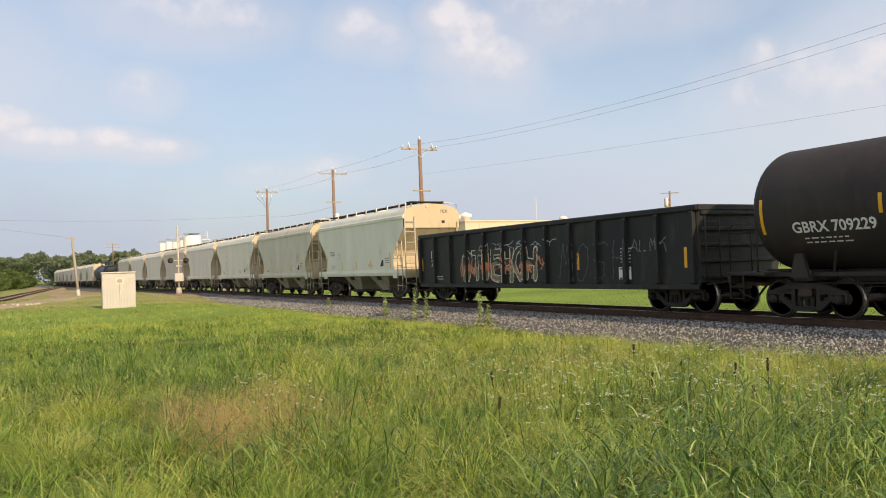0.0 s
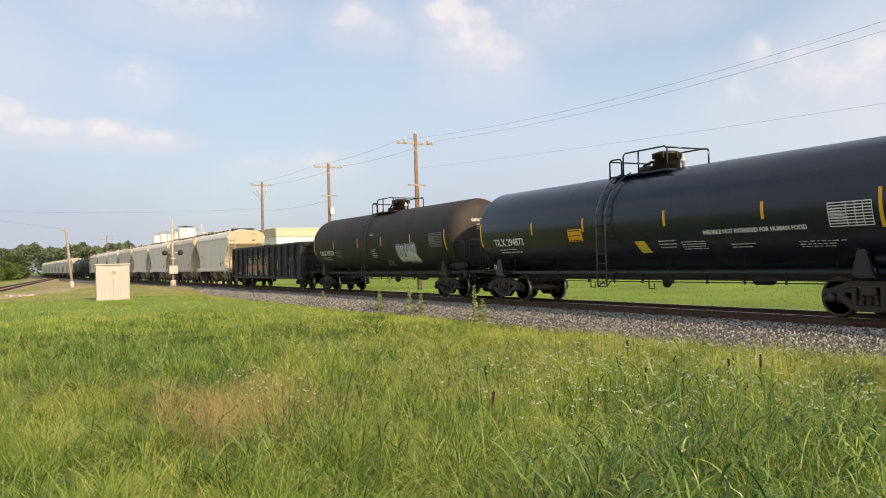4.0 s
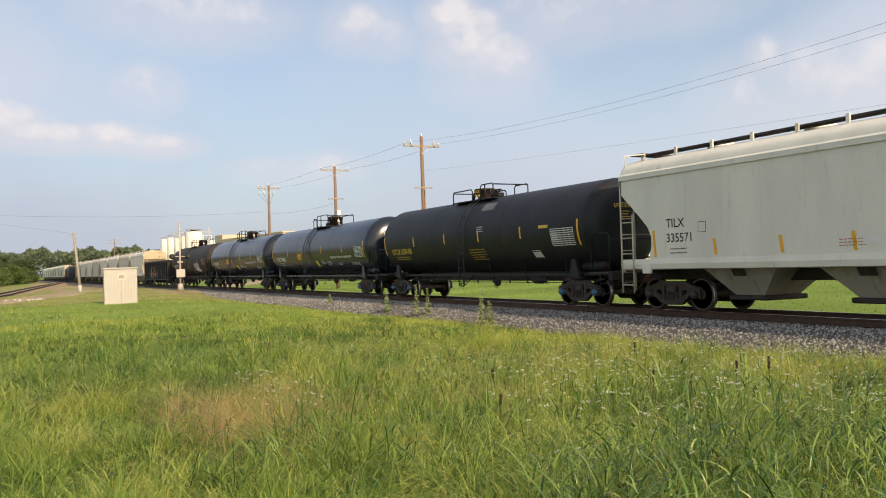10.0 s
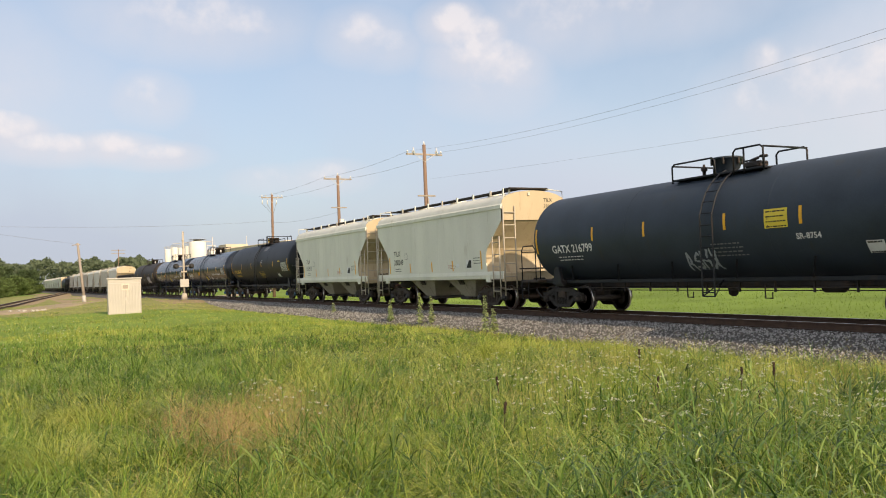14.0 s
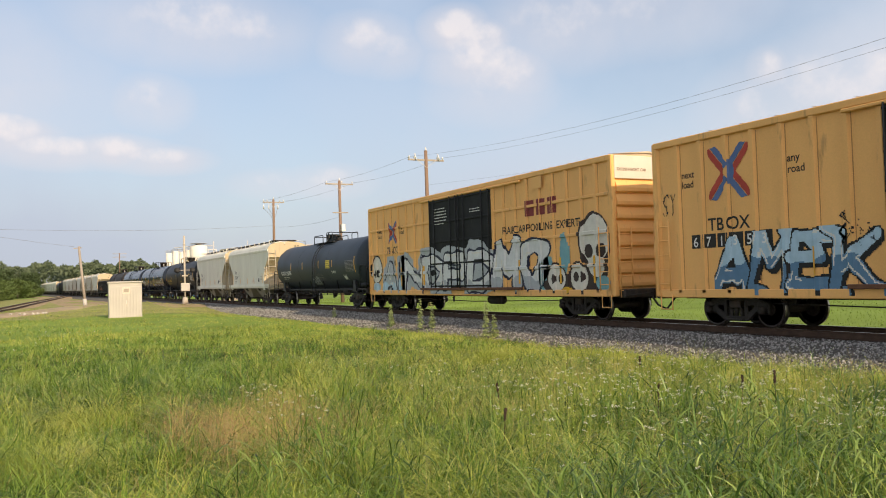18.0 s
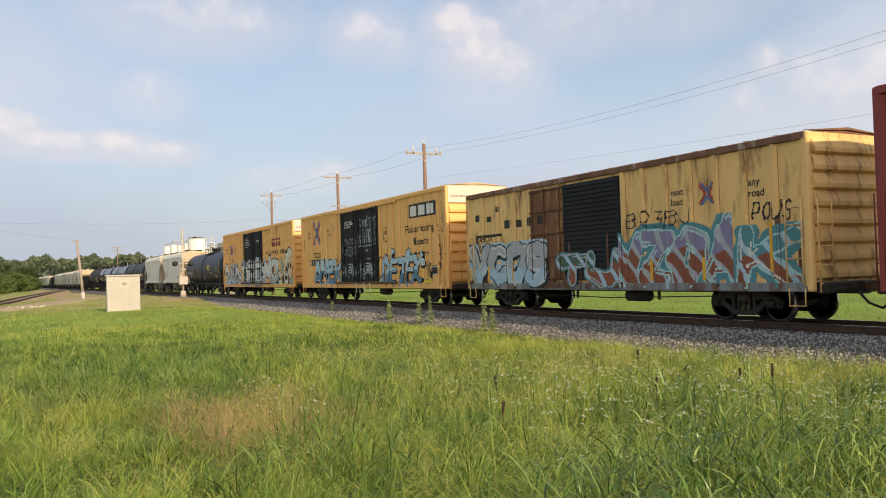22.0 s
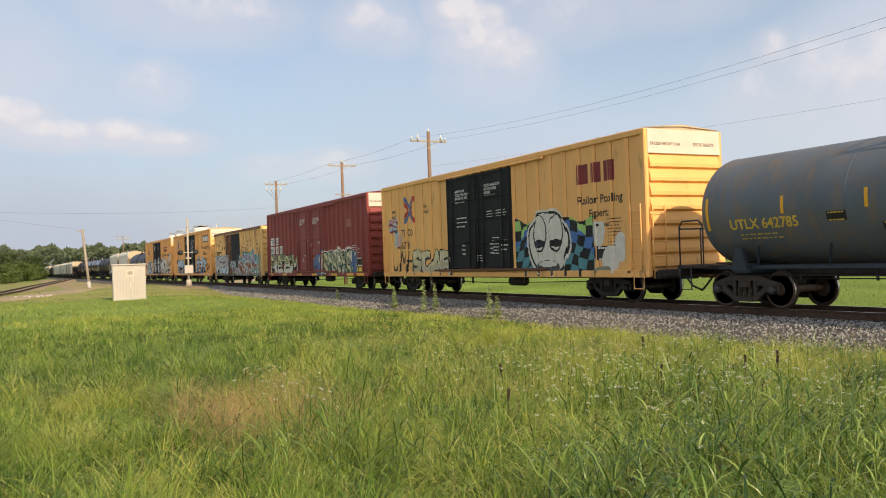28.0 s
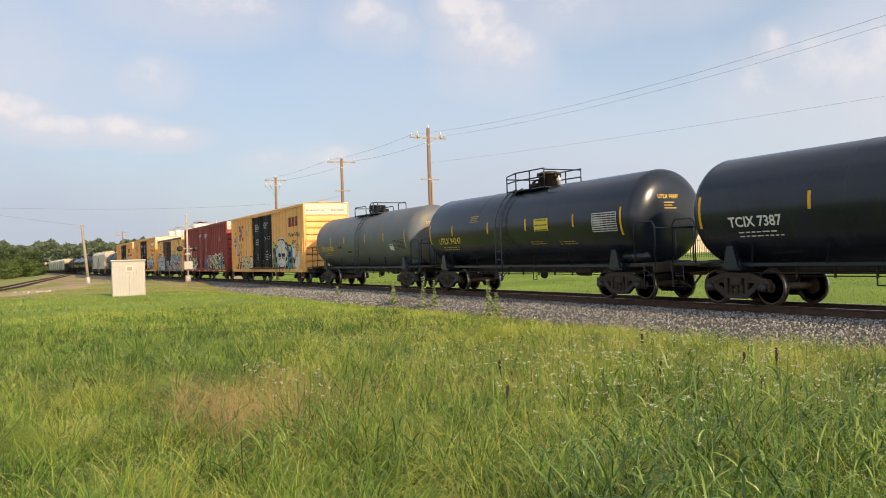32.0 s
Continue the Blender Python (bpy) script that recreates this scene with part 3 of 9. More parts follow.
# ---- gravel road to the level crossing
def build_road():
    pts = [(-44, -26), (-58, -10), (-69, -0.8), (-74.5, 2.4), (-82, 5.6), (-90.4, 9.0), (-97, 13.2), (-103.5, 19.5), (-122, 30), (-150, 42)]
    g = Geo()
    vs, fs = [], []
    for i, (x, y) in enumerate(pts):
        x0, y0 = pts[max(0, i - 1)]
        x1, y1 = pts[min(len(pts) - 1, i + 1)]
        l = math.hypot(x1 - x0, y1 - y0)
        nx, ny = -(y1 - y0) / l, (x1 - x0) / l
        for o in (-2.4, -1.8, -0.7, 0.7, 1.8, 2.4):
            px, py = x + nx * o, y + ny * o
            vs.append((px, py, ground_z(px, py) + (0.07 if abs(o) < 2 else -0.06)))
    for i in range(len(pts) - 1):
        fs += [(i * 6 + k, (i + 1) * 6 + k, (i + 1) * 6 + k + 1, i * 6 + k + 1) for k in range(5)]
    g.add(vs, fs, True)
    tagged(part("road", g, GRAVEL, None, "pale gravel road that leads to the level crossing"), category="road", kind="structure")


build_road()


# ---- white signal cabinet
def build_cabinet():
    r = root("signal_cabinet", "white metal railway signal cabinet standing in the grass", "cabinet", at=pose(-56.1, 6.4, -0.46, 0, 0, -4))
    w, d, h = 1.95, 1.4, 2.25
    part("body", Geo().box((0, 0, h / 2), (d, w, h), 0.02), CABINET, r)
    part("roof", Geo().box((0, 0, h + 0.05), (d + 0.14, w + 0.12, 0.10), 0.03), CABINET, r)
    part("base", Geo().box((0, 0, 0.02), (d + 0.05, w + 0.04, 0.16), 0.02), CONCRETE, r)
    for s in (-1, 1):
        door = part("door", Geo().box((d / 2 + 0.015, s * w / 4, h * 0.47), (0.03, w / 2 - 0.04, h * 0.86), 0.012), CABINET, r)
        for k in range(5):
            part("door_rib", Geo().box((d / 2 + 0.034, s * w / 4 + (k - 2) * 0.17, h * 0.45), (0.016, 0.05, h * 0.74), 0.006), CABINET, door)
        part("hinge", Geo().tube([(d / 2 + 0.02, s * (w / 2 - 0.03), 0.3), (d / 2 + 0.02, s * (w / 2 - 0.03), 1.9)], 0.02), CABINET, door)
    part("handle", Geo().box((d / 2 + 0.05, 0.06, 1.05), (0.05, 0.04, 0.22), 0.01), SILVER, r)
    part("notice", Geo().box((d / 2 + 0.05, 0.05, 1.78), (0.012, 0.46, 0.42), 0.004), mat("pinkish notice", (0.62, 0.50, 0.42), 0.6, vary=0.25, scale=12), r, "faded notice plate")
    part("vent", Geo().box((d / 2 + 0.052, 0.05, 1.78), (0.016, 0.30, 0.22), 0.004), GREY_WOOD, r)


build_cabinet()

stones = root("rubble_heap", "small heap of pale broken stones beside the road", "rubble", at=pose(-68.8, 1.1, ground_z(-68.8, 1.1)))
for k in range(16):
    q = random.uniform(0.06, 0.16)
    part("stone", Geo().lathe([(-q * 0.4, 0), (-q * 0.3, q * 0.8), (q * 0.2, q), (q * 0.6, q * 0.5), (q * 0.7, 0)], "z", n=6, smooth=False), CONCRETE, stones, at=pose(random.uniform(-0.7, 0.7), random.uniform(-1.3, 1.3), 0.08, random.uniform(-40, 40), random.uniform(-40, 40), random.uniform(0, 360)))


# ---- crossing signal mast
def build_mast():
    r = root("crossing_signal", "silver level-crossing signal mast with round lamp heads and junction box", "crossing signal", at=pose(-76.5, 13.75, -0.05, 0, 0, 0))
    part("base", Geo().lathe([(0, 0.28), (0.5, 0.22), (0.55, 0.14)], "z", n=10), CONCRETE, r)
    part("mast", Geo().tube([(0, 0, 0), (0, 0, 5.9)], 0.085, 10), MAST_PAINT, r)
    part("finial", Geo().lathe([(5.9, 0.09), (6.0, 0.06), (6.06, 0.0)], "z", n=8), MAST_PAINT, r)
    part("junction_box", Geo().box((0.16, 0, 1.45), (0.28, 0.75, 0.72), 0.03), CABINET, r, "pale junction box")
    for s in (-1, 1):
        arm = part("lamp_arm", Geo().tube([(0, 0, 2.95), (0, s * 0.75, 2.95)], 0.035), MAST_PAINT, r)
        for f in (-1, 1):
            head = part("lamp_head", Geo().lathe([(-0.14 * f, 0.06), (-0.08 * f, 0.14), (0.02 * f, 0.13), (0.02 * f, 0.23), (0.035 * f, 0.23), (0.035 * f, 0.13), (0.28 * f, 0.135)], "x", (f * 0.16, s * 0.66, 2.95), 14), FENCE, arm)
    part("bell", Geo().lathe([(0, 0.14), (0.1, 0.1), (0.13, 0)], "z", (0, 0, 5.2), 10), MAST_PAINT, r)
    part("bracket", Geo().box((0.05, 0, 2.45), (0.16, 0.5, 0.12), 0.02), MAST_PAINT, r)
    for k in (1.2, 4.0, 4.6):
        part("clamp", Geo().lathe([(-0.04, 0.11), (0.04, 0.11)], "z", (0, 0, k), 10), MAST_PAINT, r)


build_mast()


# ---- power poles behind the line and their wires
def power_pole(x, y, top, arm, style):
    r = root("utility_pole", "tall brown wooden utility pole with crossarms behind the railway", "utility pole", "poles along the line", at=pose(x, y, -0.9, 0, 1.2 if style == 2 else -0.6, 0))
    h = top + 0.9
    part("pole", Geo().tube([(0, 0, 0), (0, 0, h * 0.5), (0, 0, h)], 0.19, 10, 0.13), POLE, r)
    zc = h - (0.75 if style == 0 else 0.35)
    part("crossarm", Geo().beam((0.0, -arm / 2, zc), (0.0, arm / 2, zc), 0.10, 0.13), GREY_WOOD, r)
    part("crossarm_brace", Geo().tube([(0.07, -arm * 0.28, zc), (0.12, 0, zc - 0.6), (0.07, arm * 0.28, zc)], 0.02), SILVER, r)
    spots = [-arm / 2 + 0.1, -arm / 2 + 0.55, arm / 2 - 0.55, arm / 2 - 0.1] if style != 1 else [-arm / 2 + 0.1, 0.25, arm / 2 - 0.1]
    for o in spots:
        part("insulator", Geo().lathe([(0.0, 0.03), (0.06, 0.03), (0.08, 0.07), (0.14, 0.06), (0.16, 0.075), (0.24, 0.05), (0.27, 0.0)], "z", (0.0, o, zc + 0.05), 8), INSUL, r)
    part("top_insulator", Geo().lathe([(0.0, 0.05), (0.1, 0.08), (0.2, 0.05), (0.3, 0.03)], "z", (0, 0, h - 0.02), 8), INSUL, r)
    if style == 0:
        for o in (-arm / 2 + 0.55, arm / 2 - 0.55):
            part("cutout_fuse", Geo().tube([(0.08, o, zc + 0.5), (0.16, o + 0.1, zc - 0.05)], 0.05, 6), INSUL, r)
        part("secondary_arm", Geo().beam((0.12, -0.75, h - 4.0), (0.12, 0.75, h - 4.0), 0.09, 0.11), GREY_WOOD, r)
        part("riser_pipe", Geo().tube([(0.2, 0.10, 0), (0.2, 0.10, h - 4.2)], 0.06, 6), GREY_WOOD, r)
    if style == 1:
        part("secondary_arm", Geo().beam((0.12, -0.8, h - 3.2), (0.12, 0.8, h - 3.2), 0.09, 0.11), GREY_WOOD, r)
        part("cable_box", Geo().box((0.3, 0.15, h - 4.7), (0.35, 0.4, 0.7), 0.03), SILVER, r)
    if style == 2:
        for o in (-1.1, -0.5, 0.6):
            part("jumper", Geo().tube([(0.05, o, zc), (0.1, o - 0.15, zc - 0.7), (0.1, o * 0.4, zc - 1.5), (0.1, 0, zc - 2.2)], 0.022, 5), WIRE, r)
            part("hung_insulator", Geo().lathe([(-0.6, 0.07), (-0.2, 0.07), (-0.1, 0.03)], "z", (0.08, o - 0.1, zc - 0.2), 8), INSUL, r)
    return r


POLES = [(-58.1, 28.9, 11.5), (-78.0, 29.1, 11.5), (-97.6, 27.9, 11.5)]
power_pole(*POLES[0], 3.1, 0)
power_pole(*POLES[1], 2.9, 1)
power_pole(*POLES[2], 2.6, 2)


def wire(p0, p1, sag, r=0.009):
    pts = []
    for k in range(17):
        t = k / 16
        p = Vector(p0).lerp(Vector(p1), t)
        p.z -= sag * 4 * t * (1 - t)
        pts.append(p)
    ob = part("overhead_wire", Geo().tube(pts, r, 4), WIRE, None, "dark overhead power wire hung between poles")
    return tagged(ob, category="wire", group="overhead wires")


for o in (-1.45, 1.45):
    wire((-58.1, 28.9 + o, 10.95), (-78.0, 29.1 + o, 11.3), 0.25)
    wire((-78.0, 29.1 + o, 11.3), (-97.6, 27.9 + o, 11.3), 0.25)
wire((-58.1, 27.45, 10.95), (10.0, 27.45, 11.6), 1.9, 0.006)
wire((-58.1, 30.35, 10.95), (10.0, 30.35, 12.0), 1.6, 0.006)
wire((-58.1, 29, 8.8), (20.0, 29.0, 6.0), 0.5, 0.004)
wire((-97.6, 27.9, 8.2), (-78, 29.1, 7.9), 0.3, 0.009)
wire((-97.6, 27.9, 8.4), (-70, -30, 8.2), 1.3, 0.009)

# ---- leaning service pole
lp = root("service_pole", "leaning grey wooden service pole beside the gravel road", "utility pole", at=pose(-88.0, 6.45, -0.45, 0, 0, 0) @ pose(0, 0, 0, 5.0, 0, 0))
part("pole", Geo().tube([(0, 0, 0), (0, 0, 6.1)], 0.15, 8, 0.11), GREY_WOOD, lp)
part("guard", Geo().tube([(0.02, 0, 0.1), (0.02, 0, 1.0)], 0.19, 8), CABINET, lp, "white-painted lower guard")
part("bracket", Geo().beam((0, -0.5, 5.95), (0, 0.25, 5.95), 0.06, 0.08), GREY_WOOD, lp)
wire((-88.0, 5.5, 5.6), (-80, -30, 12.5), 0.6)
for z in (3.2, 4.4):
    part("step_bolt", Geo().tube([(0, -0.22, z), (0, 0.22, z)], 0.02, 5), SILVER, lp)


# ---- factory, tanks and fence beyond the field
def factory_block(name, label, x, y, rz, lx, ly, h, material, panels, windows=0):
    r = root(name, label, "factory", at=pose(x, y, -1.2, 0, 0, rz))
    part("wall", Geo().box((0, 0, h / 2), (lx, ly, h), 0.05), material, r)
    part("roof", Geo().box((0, 0, h + 0.15), (lx + 0.5, ly + 0.5, 0.4), 0.1), TAN_WALL, r)
    for k in range(panels):
        o = -ly / 2 + ly * (k + 0.5) / panels
        part("pilaster", Geo().box((lx / 2 + 0.08, o, h / 2 - 0.2), (0.2, 0.35, h - 0.4), 0.02), material, r)
    for k in range(windows):
        o = -ly / 2 + ly * (k + 0.5) / windows
        part("vent_panel", Geo().box((lx / 2 + 0.04, o, h * 0.6), (0.1, ly / windows * 0.55, 1.0), 0.03), SILVER, r)
    return r


f1 = factory_block("factory_hall", "long pale tan factory hall with flat roof beyond the field", -190, 150, 2, 36, 110, 13.2, TAN_WALL, 14, 0)
f2 = factory_block("factory_wing", "low white factory wing with tan parapet", -206, 76.6, 4, 50, 48, 10.8, WHITE_WALL, 6, 0)
part("parapet", Geo().box((25.05, 0, 10.0), (0.3, 48.4, 1.6), 0.05).box((0, -24.05, 10.0), (50.2, 0.3, 1.6), 0.05), TAN_WALL, f2, "tan parapet band")
part("window_band", Geo().box((4, -24.06, 7.4), (34, 0.2, 0.5), 0.05), FENCE, f2, "dark strip of high windows")
for k in range(5):
    part("loading_door", Geo().box((25.08, -16 + k * 8, 3.0), (0.2, 4.2, 4.2), 0.03), SILVER, f2)
for k, (o, sz) in enumerate(((-50, 2.6), (-20, 1.8), (8, 3.0), (35, 2.0))):
    v = part("roof_vent", Geo().lathe([(0, sz * 0.42), (sz * 0.5, sz * 0.42), (sz * 0.55, sz * 0.6), (sz * 0.8, sz * 0.6), (sz, 0.2), (sz * 1.02, 0)], "z", (10, o, 13.4), 12), WHITE_WALL, f1, "round white roof ventilator")
part("mast", Geo().tube([(12, -30, 13.2), (12, -30, 20)], 0.08, 5), SILVER, f1)


def silo(x, y, rad, h, label):
    r = root("storage_silo", label, "silo", "silos", at=pose(x, y, -1.0))
    part("shell", Geo().lathe([(0, rad), (h, rad), (h + 0.3, rad * 0.95), (h + rad * 0.35, rad * 0.3), (h + rad * 0.38, 0)], "z", n=22), WHITE_WALL, r)
    part("top_rail", Geo().lathe([(h + 1.0, rad), (h + 1.06, rad), (h + 1.06, rad * 0.98), (h + 1.0, rad * 0.98)], "z", n=22), SILVER, r)
    for k in range(8):
        a = k * math.pi / 4
        part("rail_post", Geo().tube([(rad * math.cos(a), rad * math.sin(a), h), (rad * math.cos(a), rad * math.sin(a), h + 1.05)], 0.05, 5), SILVER, r)
    for z in (h * 0.3, h * 0.6):
        part("band", Geo().lathe([(z, rad + 0.02), (z + 0.12, rad + 0.06), (z + 0.24, rad + 0.02)], "z", n=22), SILVER, r)
    return r


for k in range(4):
    silo(-262 + k * 0.8, 42.6 + k * 1.85, 0.92, 12.3 + 0.3 * (k % 2) + 0.15 * k, "slim white steel storage silo at the factory")
silo(-258, 50.6, 2.5, 14.2, "wide white steel storage silo at the factory")
silo(-268, 57.5, 2.0, 12.0, "wide white steel storage silo at the factory")
tower = root("process_tower", "steel frame process tower beside the silos", "tower", at=pose(-262, 55.2, -0.5))
for i in (-1.2, 1.2):
    for j in (-1.2, 1.2):
        part("column", Geo().beam((i, j, 0), (i, j, 13.2), 0.16, 0.16), SILVER, tower)
for z in (4, 7, 10, 13):
    part("deck", Geo().box((0, 0, z), (2.7, 2.7, 0.15), 0.02), SILVER, tower)
part("stack_pipe", Geo().tube([(0.6, 0.6, 0), (0.6, 0.6, 15.6)], 0.16, 8), SILVER, tower)

part("pipe_bridge", Geo().tube([(2, -11.5, 13.6), (2, -5, 14.2), (2, 0, 14.2)], 0.12, 6), SILVER, tower)
part("handrail", Geo().tube([(1.3, -1.3, 14.0), (1.3, 1.3, 14.0)], 0.05, 5), SILVER, tower)
f3 = factory_block("factory_annex", "low grey factory annex below the silos", -246, 63, 4, 24, 22, 9.2, SILVER, 4, 0)
part("penthouse", Geo().box((6, -6.5, 11.2), (7, 6.4, 3.4), 0.05), TAN_WALL, f3, "small tan rooftop box")
part("aerial", Geo().tube([(8, -3.2, 9), (8, -3.2, 15.2)], 0.1, 5), SILVER, f3)

PICKET = Geo().box((0, 0, 0), (0.045, 0.045, 2.4)).mesh("picket", FENCE)
fence = root("iron_fence", "black iron picket fence across the field", "fence")
for a0 in range(30):
    x0 = -150 + a0 * 4.2
    z0 = ground_z(x0 + 2.1, 75)
    for k in range(1, 14):
        part("picket", PICKET, None, fence, at=pose(x0 + k * 0.3, 75, z0 + 1.2))
    part("fence_post", Geo().box((x0, 75, z0 + 1.25), (0.10, 0.10, 2.6), 0.01), FENCE, fence)
    for z in (0.3, 2.1):
        part("fence_rail", Geo().beam((x0, 75, z0 + z), (x0 + 4.2, 75, z0 + z), 0.05, 0.05), FENCE, fence)
far_pole = root("utility_pole", "distant wooden utility pole with a transformer", "utility pole", at=pose(-92, 86, -1.0))
part("pole", Geo().tube([(0, 0, 0), (0, 0, 12.5)], 0.17, 8, 0.12), POLE, far_pole)
part("crossarm", Geo().beam((-0.9, -0.9, 12.2), (0.9, 0.9, 12.2), 0.1, 0.13), GREY_WOOD, far_pole)
part("transformer", Geo().lathe([(0, 0.3), (0.1, 0.36), (1.2, 0.36), (1.35, 0.2)], "z", (-0.5, -0.2, 10.2), 10), SILVER, far_pole)


# ---- trees
def tree_meshes(seed, h, spread, leaves, leaf, leaf_mat):
    rnd = random.Random(seed)
    g = Geo()
    tips = []
    g.tube([(0, 0, -0.3), (0.1, 0, h * 0.25), (rnd.uniform(-.3, .3), rnd.uniform(-.3, .3), h * 0.6), (0, 0, h * 0.85)], 0.03 * h, 8, 0.006 * h)
    for k in range(9):
        a, z = rnd.uniform(0, 6.28), h * rnd.uniform(0.15, 0.7)
        l = spread * rnd.uniform(0.5, 1.0) * (1.1 - z / h * 0.6)
        e = (l * math.cos(a), l * math.sin(a), z + l * rnd.uniform(0.3, 0.8))
        g.tube([(0, 0, z), (e[0] * 0.5, e[1] * 0.5, z + (e[2] - z) * 0.35), e], 0.012 * h, 5, 0.004 * h)
        tips.append(e)
        tips.append((e[0] * 0.6, e[1] * 0.6, e[2] * 0.9))
    tips += [(rnd.uniform(-.3, .3) * spread, rnd.uniform(-.3, .3) * spread, h * rnd.uniform(0.7, 0.95)) for _ in range(6)]
    tips += [(rnd.uniform(-.8, .8) * spread, rnd.uniform(-.8, .8) * spread, h * rnd.uniform(0.08, 0.45)) for _ in range(7)]
    rs = np.random.RandomState(seed)
    c = np.array(tips)[rs.randint(0, len(tips), leaves)]
    d = rs.normal(size=(leaves, 3))
    d /= np.linalg.norm(d, axis=1)[:, None]
    c = c + d * (spread * 0.36 * rs.rand(leaves, 1) ** 0.45) * np.array([1, 1, 0.8])
    c[:, 2] = np.maximum(c[:, 2], 0.1)
    n = rs.normal(size=(leaves, 3)) + d * 0.8
    n /= np.linalg.norm(n, axis=1)[:, None]
    a = np.cross(n, rs.normal(size=(leaves, 3)))
    a /= np.linalg.norm(a, axis=1)[:, None]
    b = np.cross(n, a)
    s = leaf * rs.uniform(0.6, 1.3, (leaves, 1))
    vs = np.stack([c - a * s, c - b * s * 0.55, c + a * s, c + b * s * 0.55], 1).reshape(-1, 3)
    me = bpy.data.meshes.new("crown")
    me.from_pydata(vs.tolist(), [], np.arange(leaves * 4).reshape(-1, 4).tolist())
    me.materials.append(leaf_mat)
    return g.mesh("trunk", BARK), me


def plant_tree(meshes, x, y, s, label, rz):
    r = root("tree", label, "tree", "trees beside the line", at=pose(x, y, ground_z(x, y) - 0.05, 0, 0, rz) @ Matrix.Scale(s, 4))
    part("trunk", meshes[0], None, r)
    part("crown", meshes[1], None, r)


TREES = [tree_meshes(5, 8.0, 3.6, 5200, 0.26, LEAF), tree_meshes(6, 7.0, 3.6, 5200, 0.25, LEAF), tree_meshes(7, 4.5, 2.9, 4200, 0.19, LEAF_LIGHT)]
rt = random.Random(21)
for k in range(24):
    q = k / 23
    x = -168 - 125 * q - rt.uniform(0, 25)
    y = -x * (-0.03 + 0.060 * q) + rt.uniform(-2.5, 0.5) - 2.4
    plant_tree(TREES[k % 2], x, y, rt.uniform(0.7, 1.05) * (0.98 - 0.06 * q), "dense dark green broadleaf tree beside the branch line", rt.uniform(0, 360))
for k in range(10):
    q = k / 9
    x = -158 - 100 * q
    y = -x * (-0.006 + 0.046 * q) - 3.6 - rt.uniform(0, 1.5)
    plant_tree(TREES[2], x, y, rt.uniform(0.7, 1.1), "light green bushy shrub near the branch track", rt.uniform(0, 360))


def far_woods():
    rs = np.random.RandomState(3)
    n = 80000
    az = rs.uniform(54, 100, n)
    dist = rs.uniform(380, 470, n)
    x, y = -dist * np.sin(np.radians(az)), dist * np.cos(np.radians(az))
    top = 13.6 + 1.4 * np.sin(az * 1.3) + 0.9 * np.sin(az * 3.7 + 1) + 0.5 * np.sin(az * 9.1)
    top = top * np.where(az < 77, 0.66, 0.9)
    # the line runs on through a clearing
    clear = np.abs(y - np.array([line_y(q) for q in x])) > 6.0
    x, y, top = x[clear], y[clear], top[clear]
    n = len(x)
    # and the woods close behind its end
    m = 16000
    az2, dist2 = rs.uniform(82, 94, m), rs.uniform(585, 640, m)
    top2 = 19.0 + 1.8 * np.sin(az2 * 2.3) + 1.0 * np.sin(az2 * 7.1)
    x = np.concatenate([x, -dist2 * np.sin(np.radians(az2))])
    y = np.concatenate([y, dist2 * np.cos(np.radians(az2))])
    top = np.concatenate([top, top2])
    n += m
    z = -1.0 + top * rs.rand(n) ** 0.5
    c = np.stack([x, y, z], 1)
    d = rs.normal(size=(n, 3))
    d /= np.linalg.norm(d, axis=1)[:, None]
    a = np.cross(d, rs.normal(size=(n, 3)))
    a /= np.linalg.norm(a, axis=1)[:, None]
    b = np.cross(d, a)
    s = rs.uniform(0.4, 1.25, (n, 1))
    vs = np.stack([c - a * s, c - b * s * 0.7, c + a * s, c + b * s * 0.7], 1).reshape(-1, 3)
    me = bpy.data.meshes.new("far_woods")
    me.from_pydata(vs.tolist(), [], np.arange(n * 4).reshape(-1, 4).tolist())
    me.materials.append(LEAF_FAR_HAZED)
    tagged(new("far_woods", me), "green line of distant woods, haze put into the leaf colour", "woods", kind="stuff")


far_woods()
fp = root("utility_pole", "distant wooden pole with double crossarms before the woods", "utility pole", at=pose(-330, 36, 0))
part("pole", Geo().tube([(0, 0, 0), (0, 0, 14.5)], 0.2, 6, 0.15), POLE, fp)
for z in (13.0, 14.2):
    part("crossarm", Geo().beam((0, -2.4, z), (0, 2.4, z), 0.2, 0.2), GREY_WOOD, fp)


